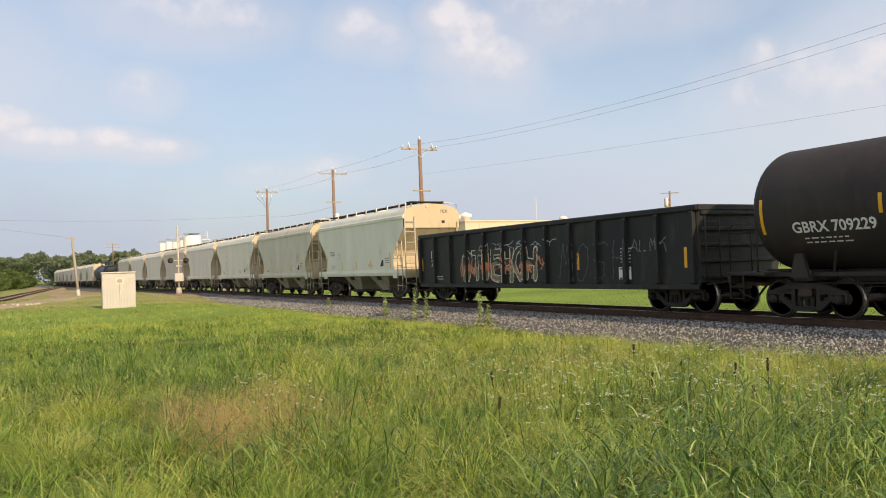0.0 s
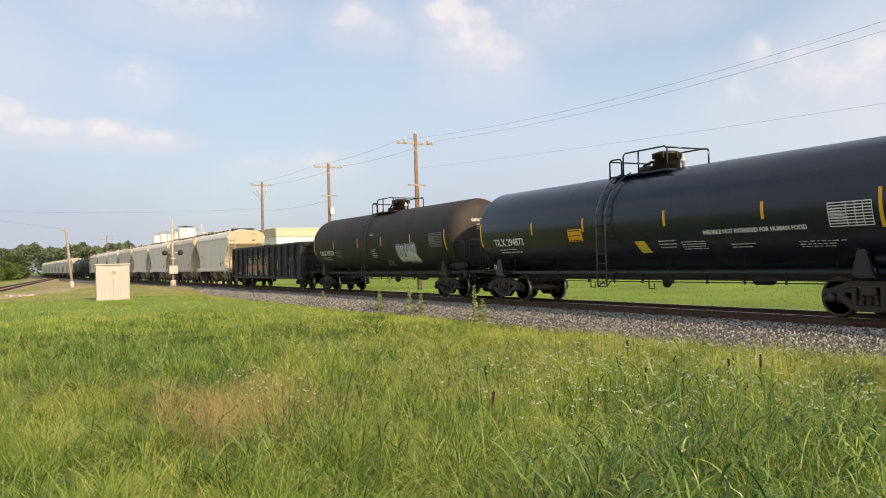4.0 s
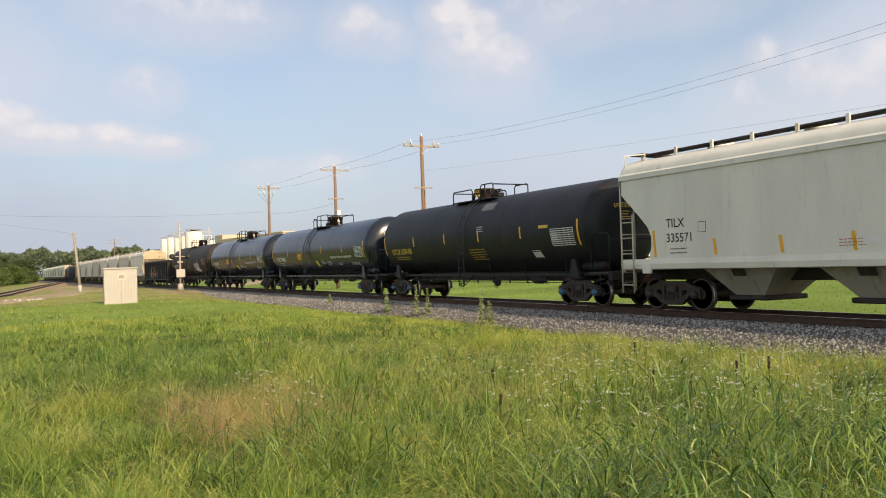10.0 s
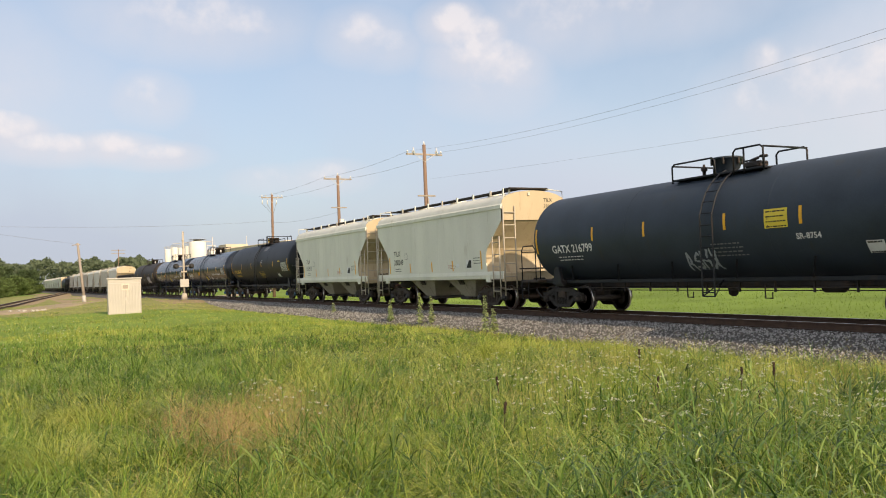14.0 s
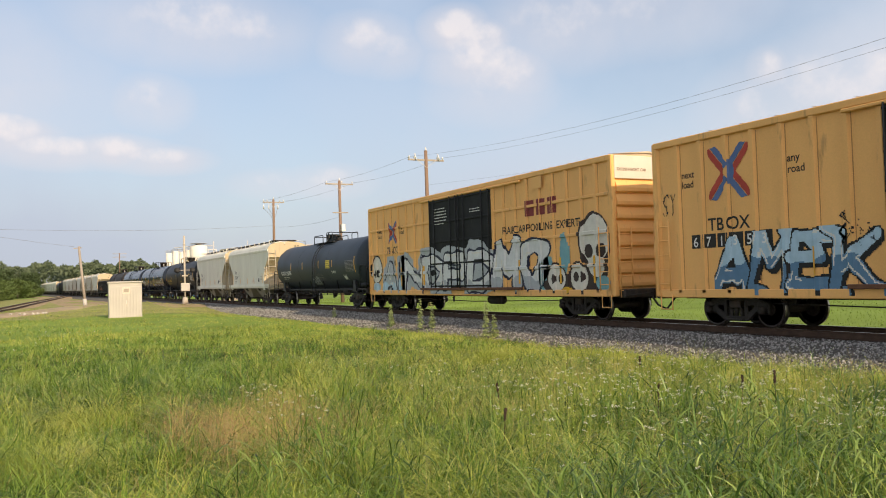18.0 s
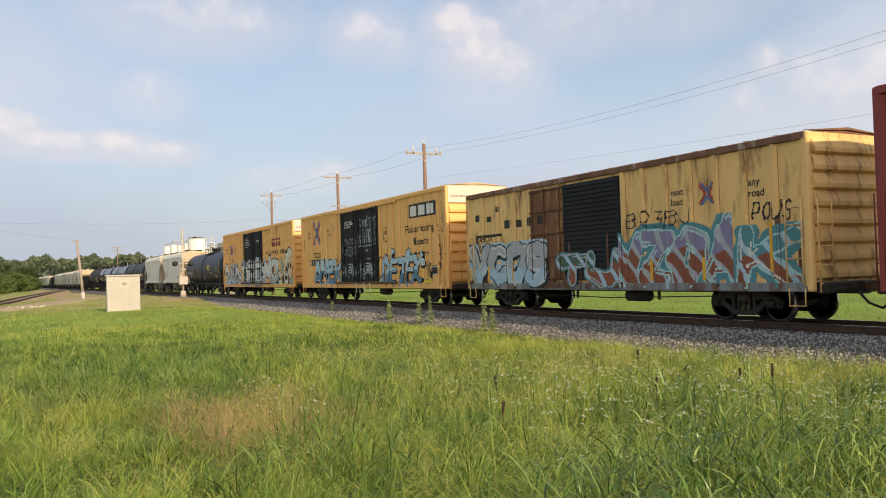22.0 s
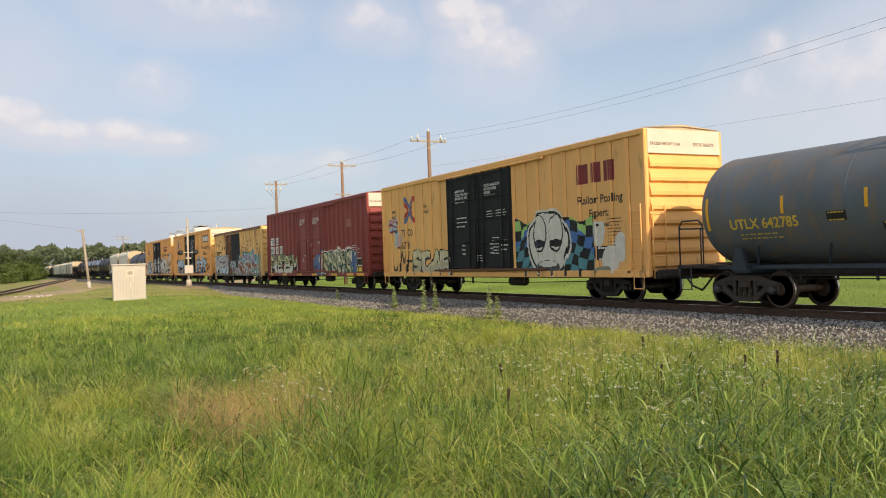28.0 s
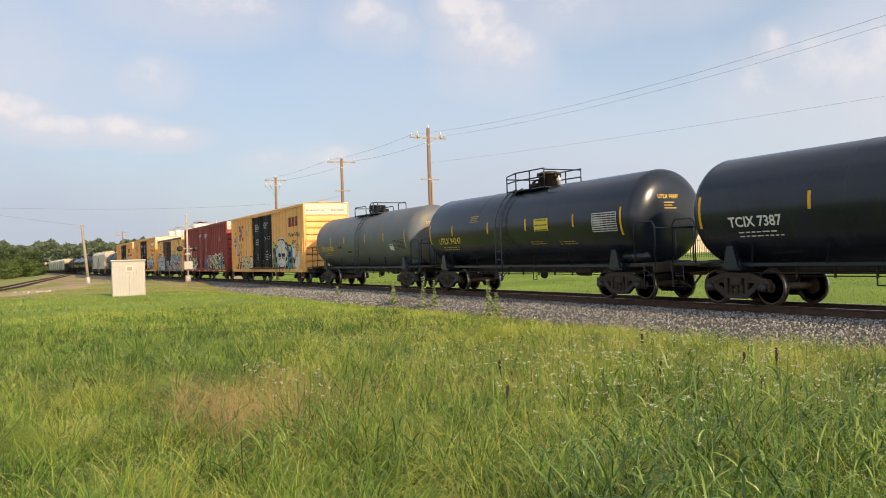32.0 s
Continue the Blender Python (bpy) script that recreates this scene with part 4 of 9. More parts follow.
# ---- rolling stock: x along the car, the camera's side at -y, z from the rail head
def wheelset_mesh():
    g = Geo()
    g.lathe([(-1.12, 0.07), (-1.0, 0.075), (-0.72, 0.095), (0.72, 0.095), (1.0, 0.075), (1.12, 0.07)], "y", n=10)
    for s in (-1, 1):
        g.lathe([(s * 0.67, 0.09), (s * 0.67, 0.14), (s * 0.70, 0.17), (s * 0.745, 0.36), (s * 0.70, 0.40), (s * 0.685, 0.43), (s * 0.685, 0.475), (s * 0.70, 0.485), (s * 0.715, 0.462)], "y", n=28)
        g.m = 1
        g.lathe([(s * 0.715, 0.462), (s * 0.80, 0.452)], "y", n=28)
        g.m = 0
        g.lathe([(s * 0.80, 0.452), (s * 0.815, 0.44), (s * 0.815, 0.40), (s * 0.775, 0.37), (s * 0.76, 0.18), (s * 0.80, 0.15), (s * 0.83, 0.13), (s * 0.83, 0.09)], "y", n=28)
        g.m = 2
        g.lathe([(s * 0.93, 0.115), (s * 1.10, 0.115), (s * 1.13, 0.095), (s * 1.15, 0.09), (s * 1.15, 0)], "y", n=12)
        for k in range(3):
            a = k * 2.094
            g.box((0.055 * math.cos(a), s * 1.155, 0.055 * math.sin(a)), (0.03, 0.02, 0.03))
        g.m = 0
    return g


def side_frame(s, y):
    g = Geo()
    t = 0.13
    top = [(-1.02, 0.57), (-0.80, 0.64), (-0.42, 0.76), (0.42, 0.76), (0.80, 0.64), (1.02, 0.57)]
    for a, b in zip(top, top[1:]):
        g.beam((a[0], y, a[1]), (b[0], y, b[1]), t, 0.13)
    low = [(-0.72, 0.52), (-0.34, 0.23), (0.34, 0.23), (0.72, 0.52)]
    for a, b in zip(low, low[1:]):
        g.beam((a[0], y, a[1]), (b[0], y, b[1]), t, 0.12)
    for x in (-0.34, 0.34):
        g.box((x, y, 0.49), (0.11, t, 0.52), 0.02)
    for e in (-1, 1):
        # cast webs that leave only a small window between the chords
        g.prism([(e * 0.34, 0.72), (e * 0.34, 0.56), (e * 0.50, 0.57), (e * 0.74, 0.60), (e * 0.80, 0.64)], y - 0.04, y + 0.04)
        g.prism([(e * 0.34, 0.24), (e * 0.34, 0.40), (e * 0.46, 0.42), (e * 0.62, 0.52), (e * 0.72, 0.52)], y - 0.04, y + 0.04)
        g.prism([(e * 0.58, 0.62), (e * 0.80, 0.62), (e * 0.74, 0.46), (e * 0.62, 0.44)], y - 0.045, y + 0.045)
    for x in (-0.889, 0.889):
        g.box((x, y, 0.60), (0.34, t + 0.06, 0.13), 0.03)
        g.box((x - 0.16, y, 0.49), (0.07, t, 0.24), 0.02)
        g.box((x + 0.16, y, 0.49), (0.07, t, 0.24), 0.02)
    g.box((0, y - s * 0.0, 0.20), (0.56, t + 0.12, 0.06), 0.015)
    return g


def coil_spring():
    prof = []
    for k in range(7):
        z = 0.24 + k * 0.042
        prof += [(z, 0.058), (z + 0.014, 0.084), (z + 0.028, 0.058)]
    return Geo().lathe(prof, "z", (0, 0, 0), 8)


TRUCK = {
    "wheelset": wheelset_mesh().mesh("wheelset", [WHEEL, TREAD, mat("bearing cap", (0.05, 0.05, 0.055), 0.5, 0.3)]),
    "wheelset_blue": wheelset_mesh().mesh("wheelset", [WHEEL, TREAD, mat("blue bearing cap", (0.05, 0.13, 0.22), 0.5, 0.1)]),
    "frame_n": side_frame(-1, -1.0).mesh("side_frame", TRUCK_STEEL), "frame_f": side_frame(1, 1.0).mesh("side_frame", TRUCK_STEEL),
    "spring": coil_spring().mesh("spring", TRUCK_STEEL),
    "wheelset_black": wheelset_mesh().mesh("wheelset", [WHEEL_BLACK, TREAD, TRUCK_BLACK]),
    "frame_n_black": side_frame(-1, -1.0).mesh("side_frame", TRUCK_BLACK), "frame_f_black": side_frame(1, 1.0).mesh("side_frame", TRUCK_BLACK),
    "spring_black": coil_spring().mesh("spring", TRUCK_BLACK),
    "bolster": Geo().box((0, 0, 0.60), (0.38, 2.2, 0.22), 0.04).box((0, 0, 0.74), (0.5, 0.5, 0.12), 0.03).mesh("truck_bolster", STEEL_DARK),
    "brake": Geo().beam((0, -0.9, 0.45), (0, 0.9, 0.45), 0.08, 0.12).mesh("brake_beam", STEEL_DARK),
}
FRONT_AXLES, REAR_AXLES = [], []


def add_truck(car, x, blue=False, black=False):
    end = "_black" if black else ""
    t = part("truck_bolster", TRUCK["bolster"], None, car, at=pose(x, 0, 0))
    for key in ("frame_n", "frame_f"):
        part("side_frame", TRUCK[key + end], None, t)
    for x_ in (-0.17, 0.0, 0.17):
        for y_ in (-1.0, 1.0):
            part("spring", TRUCK["spring" + end], None, t, at=pose(x_, y_, 0))
    for x_ in (-0.42, 0.42):
        part("brake_beam", TRUCK["brake"], None, t, at=pose(x_, 0, 0))
    for o, store in ((-0.889, FRONT_AXLES), (0.889, REAR_AXLES)):
        store.append(part("wheelset", TRUCK["wheelset_blue" if blue else "wheelset" + end], None, t, at=pose(o, 0, 0.457)))


def coupler(car, x, s):
    """Draft sill and knuckle that reach to x; s is the outward side."""
    g = Geo()
    g.box((x - s * 0.62, 0, 0.86), (0.9, 0.16, 0.17), 0.03)
    g.box((x - s * 0.14, 0.03, 0.86), (0.30, 0.26, 0.28), 0.05)
    g.box((x - s * 0.02, -0.09, 0.86), (0.14, 0.12, 0.26), 0.04)
    c = part("coupler", g, RUST, car)
    part("air_hose", Geo().tube([(x - s * 0.5, -0.35, 0.75), (x - s * 0.25, -0.36, 0.5), (x + s * 0.0, -0.25, 0.38)], 0.03, 6), FENCE, c)
    part("uncoupling_lever", Geo().tube([(x - s * 0.55, -1.35, 0.80), (x - s * 0.55, -0.4, 0.86), (x - s * 0.2, -0.1, 0.98)], 0.016, 5), STEEL_DARK, c)


def lettering(car, words, x, z, size, material, surface, bold=0.0, name="lettering", label="", align="LEFT"):
    """Words on the camera's side; surface(x, z) gives y and the true height."""
    me = text_mesh(words, size, material, bold, align)
    fold_at(me, x, z, surface)
    for v in me.vertices:
        px, pz = x + v.co.x, z + v.co.y
        y, zz = surface(px, pz)
        v.co = (px, y, zz)
    return part(name, me, None, car, label)


def fold_at(me, x, z, surface):
    """Cuts flat lettering where the side below it bends, so that it can follow the posts."""
    xs = [v.co.x for v in me.vertices]
    if not xs:
        return
    grid = np.arange(min(xs), max(xs), 0.01)
    ys = np.array([surface(x + g, z)[0] for g in grid])
    bends = grid[1:-1][np.abs(ys[2:] - 2 * ys[1:-1] + ys[:-2]) > 1e-4]
    if len(bends) == 0:
        return
    bm = bmesh.new()
    bm.from_mesh(me)
    last = -99
    for c in bends:
        if c - last > 0.006:
            bmesh.ops.bisect_plane(bm, geom=bm.verts[:] + bm.edges[:] + bm.faces[:], plane_co=(c, 0, 0), plane_no=(1, 0, 0))
            last = c
    bm.to_mesh(me)
    bm.free()


def plate(car, x, z, w, h, material, surface, name="label", label="", skew=0.0, rows=0, ink=None, lines=0):
    """A flat label of width w and height h, with bars where its writing cannot be read."""
    nx, nz = max(2, int(w / 0.045)), max(2, int(h / 0.12))
    g = Geo()
    for i in range(nx):
        for k in range(nz):
            q = []
            for a, b in ((0, 0), (1, 0), (1, 1), (0, 1)):
                u, t = (i + a) / nx, (k + b) / nz
                y, zz = surface(x + u * w - skew * t, z + t * h)
                q.append((x + u * w - skew * t, y, zz))
            g.add(q, [(0, 1, 2, 3)])
    ob = part(name, g, material, car, label)
    if ink and lines:
        g = Geo()
        for r in range(lines):
            zz0 = z + h * (0.86 - 0.78 * r / max(1, lines - 1) if lines > 1 else 0.5)
            u = 0.08
            rr = random.Random(r * 31 + int(abs(x * 100)))
            while u < 0.85:
                l = rr.uniform(0.06, 0.2)
                q = []
                for a, b in ((u, 0), (min(u + l, 0.93), 0), (min(u + l, 0.93), 1), (u, 1)):
                    xx = x + a * w
                    y, z3 = surface(xx, zz0 + (b - 0.5) * h * 0.26 / lines)
                    q.append((xx, y - 0.003, z3))
                g.add(q, [(0, 1, 2, 3)])
                u += l + 0.03
        tagged(part("small_writing", g, ink, ob), kind="stuff")
    return ob


def bars(car, x, z, w, h, lines, ink, surface):
    """Rows of writing too small to read, as plain bars."""
    g = Geo()
    rr = random.Random(int(x * 97 + z * 31 + lines))
    for r in range(lines):
        zz0 = z + h * (1 - (r + 0.5) / lines)
        u = 0.0
        end = rr.uniform(0.75, 1.0)
        while u < end - 0.05:
            l = min(rr.uniform(0.04, 0.14), end - u)
            q = []
            for a, b in ((u, -1), (u + l, -1), (u + l, 1), (u, 1)):
                y, z3 = surface(x + a * w, zz0 + b * h / lines * 0.15)
                q.append((x + a * w, y, z3))
            g.add(q, [(0, 1, 2, 3)])
            u += l + 0.035
    return tagged(part("small_writing", g, ink, car), kind="stuff")


CARS = []   # the things and their place on the train


def start_car(name, label, category, u0, couple):
    """A car whose middle is u0 along the train; couple: coupling faces along the train."""
    car = root(name, label, category, "cars of the train")
    CARS.append((car, u0))
    coupler(car, couple[0] - u0, -1)
    coupler(car, couple[1] - u0, 1)
    return car


def ladder(car, x0, x1, z0, z1, y, rungs, mat_, r=0.018, name="ladder_stile"):
    """A flat side ladder in the plane y: its stiles, the rungs under the first."""
    first = None
    for x in (x0, x1):
        st = part(name, Geo().tube([(x, y, z0), (x, y, z1)], r, 6), mat_, car)
        first = first or st
    rung = Geo().tube([(x0, y, 0), (x1, y, 0)], r * 0.8, 5).mesh("rung", mat_)
    for k in range(rungs):
        part("rung", rung, None, first, at=pose(0, 0, z0 + (z1 - z0) * (k + 0.5) / rungs))


def end_ladder(car, x, y0, y1, z0, z1, rungs, mat_, r=0.018, name="end_ladder_stile"):
    first = None
    for y in (y0, y1):
        st = part(name, Geo().tube([(x, y, z0), (x, y, z1)], r, 6), mat_, car)
        first = first or st
    rung = Geo().tube([(x, y0, 0), (x, y1, 0)], r * 0.8, 5).mesh("rung", mat_)
    for k in range(rungs):
        part("rung", rung, None, first, at=pose(0, 0, z0 + (z1 - z0) * (k + 0.5) / rungs))


# ---- tank cars
def tank_car(u_left, u_right, couple, paint, label, rad=1.46, top=4.0, strips=(), lad=-0.6, mark="", mark_ink=WHITE, mark_at=0.9, blue=False, manway=0.2, frame_paint=None, extras=None, cap_paint=None, mid_rail=False, head_mark=True, over_ladder=False, cap_mark=()):
    u_right += 0.27   # the last strip stands short of the seam
    u0, half = (u_left + u_right) / 2, (u_right - u_left) / 2
    car = start_car("tank_car", label, "tank car", u0, couple)
    zc = top - rad
    frame_paint = frame_paint or paint

    def skin(x, z, lift=0.006):
        a = (z - zc) / rad
        return -(rad + lift) * math.cos(a), zc + (rad + lift) * math.sin(a)

    depth, knuckle = rad * 0.38, 0.6   # a shallow head with a tight knuckle
    prof = []
    for k in range(15):
        a = math.pi / 2 * k / 14
        prof.append((-half - depth * math.cos(a), rad * math.sin(a) ** knuckle))
    for k in range(1, 8):
        prof.append((-half + 2 * half * k / 8, rad))
    for k in range(15):
        a = math.pi / 2 * (1 - k / 14)
        prof.append((half + depth * math.cos(a), rad * max(0.0, math.sin(a)) ** knuckle))
    part("tank_shell", Geo().lathe(prof, "x", (0, 0, zc), 56), paint, car)
    for x in (-half, half, -half * 0.36, half * 0.36):
        part("weld_seam", Geo().lathe([(x - 0.02, rad - 0.01), (x - 0.008, rad + 0.005), (x + 0.008, rad + 0.005), (x + 0.02, rad - 0.01)], "x", (0, 0, zc), 56), paint, car)
    # running sill below the shell, and its brackets
    for s in (-1, 1):
        part("side_sill", Geo().box((0, s * 0.98, 1.03), (2 * half + 1.2, 0.07, 0.11), 0.015), frame_paint, car)
    part("centre_sill", Geo().box((0, 0, 0.98), (2 * half + 2.0, 0.34, 0.34), 0.03), STEEL_DARK, car)
    for k in range(6):
        x = -half * 0.8 + half * 1.6 * k / 5
        part("sill_bracket", Geo().beam((x, -1.0, 1.05), (x + 0.22, -1.19, 1.55), 0.05, 0.03), frame_paint, car)
    for s in (-1, 1):
        xe = s * (half - 0.85)
        part("bolster_saddle", Geo().prism([(xe - 0.26, 0.95), (xe + 0.26, 0.95), (xe + 0.10, 1.52), (xe - 0.10, 1.52)], -1.22, -1.12).prism([(xe - 0.26, 0.95), (xe + 0.26, 0.95), (xe + 0.10, 1.52), (xe - 0.10, 1.52)], 1.12, 1.22)
             .box((xe, 0, 1.0), (0.5, 2.3, 0.26), 0.03), frame_paint, car)
        part("end_platform", Geo().box((s * (half + 0.62), 0, 1.06), (1.15, 2.7, 0.09), 0.02), STEEL_DARK, car)
        part("end_beam", Geo().box((s * (half + 1.15), 0, 0.98), (0.12, 2.7, 0.28), 0.02), STEEL_DARK, car)
        part("end_handrail", Geo().tube([(s * (half + 0.25), -1.32, 1.1), (s * (half + 0.25), -1.32, 2.15), (s * (half + 0.40), -1.32, 2.3), (s * (half + 1.0), -1.32, 2.3), (s * (half + 1.12), -1.32, 2.15), (s * (half + 1.12), -1.32, 1.1)], 0.024), frame_paint, car)
        part("end_handrail", Geo().tube([(s * (half + 1.12), -1.32, 2.1), (s * (half + 1.12), 1.32, 2.1), (s * (half + 1.12), 1.32, 1.1)], 0.024), frame_paint, car)
        part("end_handrail", Geo().tube([(s * (half + 1.12), -0.55, 1.1), (s * (half + 1.12), -0.55, 2.1)], 0.02), frame_paint, car)
        part("corner_step", Geo().tube([(s * (half + 0.68), -1.36, 1.05), (s * (half + 0.68), -1.36, 0.45), (s * (half + 1.10), -1.36, 0.45), (s * (half + 1.10), -1.36, 1.05)], 0.02).tube([(s * (half + 0.68), -1.36, 0.75), (s * (half + 1.10), -1.36, 0.75)], 0.016), frame_paint, car)
        add_truck(car, xe, blue, paint in (BROWN_BLACK, BLACK_GREY))
    # brake gear under the middle
    part("brake_pipe", Geo().tube([(-half, -0.86, 0.82), (half, -0.86, 0.82)], 0.022), STEEL_DARK, car)
    part("brake_pipe", Geo().tube([(-half + 1.5, -0.62, 0.74), (half - 1.5, -0.62, 0.74)], 0.016), STEEL_DARK, car)
    for k in range(9):
        x = -half * 0.62 + half * 1.24 * k / 8
        part("pipe_hanger", Geo().box((x, -0.86, 0.88), (0.04, 0.05, 0.34)), STEEL_DARK, car)
    part("brake_cylinder", Geo().lathe([(-0.35, 0.05), (-0.3, 0.17), (0.2, 0.17), (0.3, 0.08), (0.5, 0.03)], "x", (half * 0.52, -0.6, 0.86), 12), STEEL_DARK, car)
    part("air_reservoir", Geo().lathe([(-0.55, 0.0), (-0.5, 0.16), (0.5, 0.16), (0.55, 0)], "x", (half - 0.2, -0.85, 1.28), 12), frame_paint, car)
    part("bottom_outlet", Geo().lathe([(0.55, 0.06), (0.62, 0.13), (0.8, 0.15), (1.1, 0.2)], "z", (0.1, 0, 0), 12), STEEL_DARK, car)
    # side ladder that bends over the shell, and its foot
    for x in (lad - 0.21, lad + 0.21):
        pts = [(x, -rad - 0.11, 0.62), (x, -rad - 0.11, zc + 0.25)]
        for k in range(1, 7):
            a = 0.2 + k * 0.17
            pts.append((x, -(rad + 0.10) * math.cos(a), zc + (rad + 0.10) * math.sin(a)))
        part("ladder_stile", Geo().tube(pts, 0.024, 5), frame_paint, car)
    for k in range(11):
        z = 0.72 + k * 0.29
        if z < zc + 0.25:
            y, zz = -rad - 0.11, z
        else:
            a = (z - zc) / rad
            y, zz = -(rad + 0.10) * math.cos(a), zc + (rad + 0.10) * math.sin(a)
        part("rung", Geo().tube([(lad - 0.21, y, zz), (lad + 0.21, y, zz)], 0.017, 5), frame_paint, car)
    part("ladder_foot", Geo().tube([(lad - 0.21, -rad - 0.11, 0.62), (lad, -1.02, 1.02), (lad + 0.21, -rad - 0.11, 0.62)], 0.018, 5).tube([(lad - 0.21, -rad - 0.11, 0.62), (lad + 0.21, -rad - 0.11, 0.62)], 0.018, 5), frame_paint, car)
    for x in (lad + 1.1, lad - 1.6):
        part("drop_hook", Geo().tube([(x, -0.75, 0.95), (x, -0.75, 0.55), (x + 0.22, -0.75, 0.55), (x + 0.22, -0.75, 0.7)], 0.022, 5), STEEL_DARK, car)
    # top platform, railing and manway; over_ladder: the manway stands at the ladder's head between two hoops
    pz = zc + rad + 0.03
    if over_ladder:
        p0, p1, m0, m1, mx, vx = lad - 1.95, lad + 1.27, lad - 0.35, lad + 0.3, lad - 0.68, lad + 0.42
    else:
        p0, p1, m0, m1, mx, vx = lad - 0.45, lad + 2.05, lad + 0.1, lad + 0.18, lad + 1.2, lad + 0.5
    hi, lo = (0.44, 0.33) if over_ladder else (0.54, 0.40)
    for sy in (-0.62, 0.62):
        part("top_platform", Geo().box(((p0 + p1) / 2, sy, pz - 0.12), (p1 - p0, 0.34, 0.05), 0.01), frame_paint, car)
    for sy in (-0.8, 0.8):
        b = pz - 0.2
        if mid_rail:
            rails = [[(p0, sy, b), (p0, sy, pz + lo + 0.05), (m1, sy, pz + hi), (p1, sy, pz + hi), (p1, sy, b)], [(p0, sy, pz + 0.2), (m1, sy, pz + 0.25), (p1, sy, pz + 0.25)], [(m1, sy, pz + hi), (m1, sy, b)], [((m1 + p1) / 2, sy, pz + hi), ((m1 + p1) / 2, sy, b)]]
        else:
            hoop = lambda q0, q1, zz: [(q0, sy, b), (q0, sy, pz + zz - 0.08), (q0 + 0.09, sy, pz + zz), (q1 - 0.09, sy, pz + zz), (q1, sy, pz + zz - 0.08), (q1, sy, b)]
            rails = [hoop(p0, m0, lo), hoop(m1, p1, hi)]
            if sy < 0:
                rails.append([(m1 + (p1 - m1) * 0.36, sy, pz + hi), (m1 + (p1 - m1) * 0.36, sy, b)])
        for pts in rails:
            part("safety_rail", Geo().tube(pts, 0.026), frame_paint, car)
    for x, zz in ((p0, lo - 0.04), (p1, hi - 0.04)):
        part("safety_rail", Geo().tube([(x, -0.8, pz + zz), (x, 0.8, pz + zz)], 0.026), frame_paint, car)
    if over_ladder:
        # a bonnet that widens upwards, with a flat lid
        part("manway", Geo().lathe([(-0.15, 0.30), (0.06, 0.30), (0.08, 0.34), (0.34, 0.40), (0.34, 0.43), (0.39, 0.43), (0.40, 0.39), (0.40, 0)], "z", (mx, 0, pz), 22), cap_paint or paint, car)
        if cap_mark:
            for words, zz in cap_mark:
                me = text_mesh(words, 0.15, mark_ink, 0.004, "CENTER")
                for v_ in me.vertices:
                    a = v_.co.x / 0.41
                    v_.co = (mx + 0.43 * math.sin(a), -0.43 * math.cos(a), pz + zz + v_.co.y)
                part("bonnet_lettering", me, None, car, "small stencilled mark on the bonnet")
    else:
        part("manway", Geo().lathe([(-0.15, 0.37), (0.40, 0.37), (0.40, 0.40), (0.46, 0.40), (0.48, 0.36), (0.51, 0.28), (0.51, 0)], "z", (mx, 0, pz), 22), cap_paint or paint, car)
    for k in range(6):
        a = k * math.pi / 3
        part("manway_bolt", Geo().box((mx + 0.41 * math.cos(a), 0.41 * math.sin(a), pz + (0.28 if over_ladder else 0.38)), (0.06, 0.06, 0.18), 0.01), STEEL_DARK, car)
    part("valve_housing", Geo().box((vx, -0.1, pz + 0.06), (0.5, 0.4, 0.16), 0.04).tube([(vx - 0.1, -0.2, pz + 0.16), (vx + 0.25, -0.3, pz + 0.2)], 0.04), STEEL_DARK, car)
    part("valve_wheel", Geo().lathe([(0.2, 0.10), (0.23, 0.12), (0.26, 0.10)], "z", (vx + 0.38, -0.25, pz), 10).tube([(vx + 0.38, -0.25, pz - 0.1), (vx + 0.38, -0.25, pz + 0.25)], 0.03, 6), STEEL_DARK, car)
    part("relief_valve", Geo().lathe([(-0.1, 0.05), (0.1, 0.05), (0.12, 0.09), (0.2, 0.09), (0.22, 0.04), (0.3, 0.03)], "z", (mx + (-0.75 if over_ladder else 0.75), -0.1, pz), 8), SILVER if not over_ladder else STEEL_DARK, car)
    # reflective strips
    for x, z0, h in strips:
        plate(car, x - 0.045, z0, 0.09, h, STRIP, skin, "reflective_strip", "yellow reflective strip")
    if mark:
        lettering(car, mark, -half + mark_at, 1.98, 0.36, mark_ink, skin, 0.008)
        bars(car, -half + mark_at + 0.25, 1.66, 1.5, 0.22, 2, mark_ink, skin)
    if head_mark:
        # mark and data on the far head
        n_bars = 3
        for k in range(n_bars + 1):
            zz, w = zc + 0.50 - 0.085 * k - (0.05 if k else 0), (0.95 if k == 0 else 0.46 - 0.08 * (k % 3))
            if k == 0:
                me = text_mesh(mark, 0.17, mark_ink, 0.004)
                for v_ in me.vertices:
                    v_.co = (half + depth * 0.93, -0.62 + v_.co.x * 0.85, zz + v_.co.y)
                    rr = math.hypot(v_.co.y, v_.co.z - zc) / rad
                    v_.co.x = half + depth * math.cos(math.asin(min(1.0, rr ** (1 / knuckle)))) + 0.012
                part("head_lettering", me, None, car)
            else:
                xs = lambda yy: half + depth * math.cos(math.asin(min(1.0, (math.hypot(yy, zz - zc) / rad) ** (1 / knuckle)))) + 0.012
                part("head_writing_bar", Geo().add([(xs(-0.4), -0.4, zz), (xs(-0.4 + w), -0.4 + w, zz), (xs(-0.4 + w), -0.4 + w, zz + 0.025), (xs(-0.4), -0.4, zz + 0.025)], [(0, 1, 2, 3)]), mark_ink, car)
    if extras:
        extras(car, half, skin)
    return car


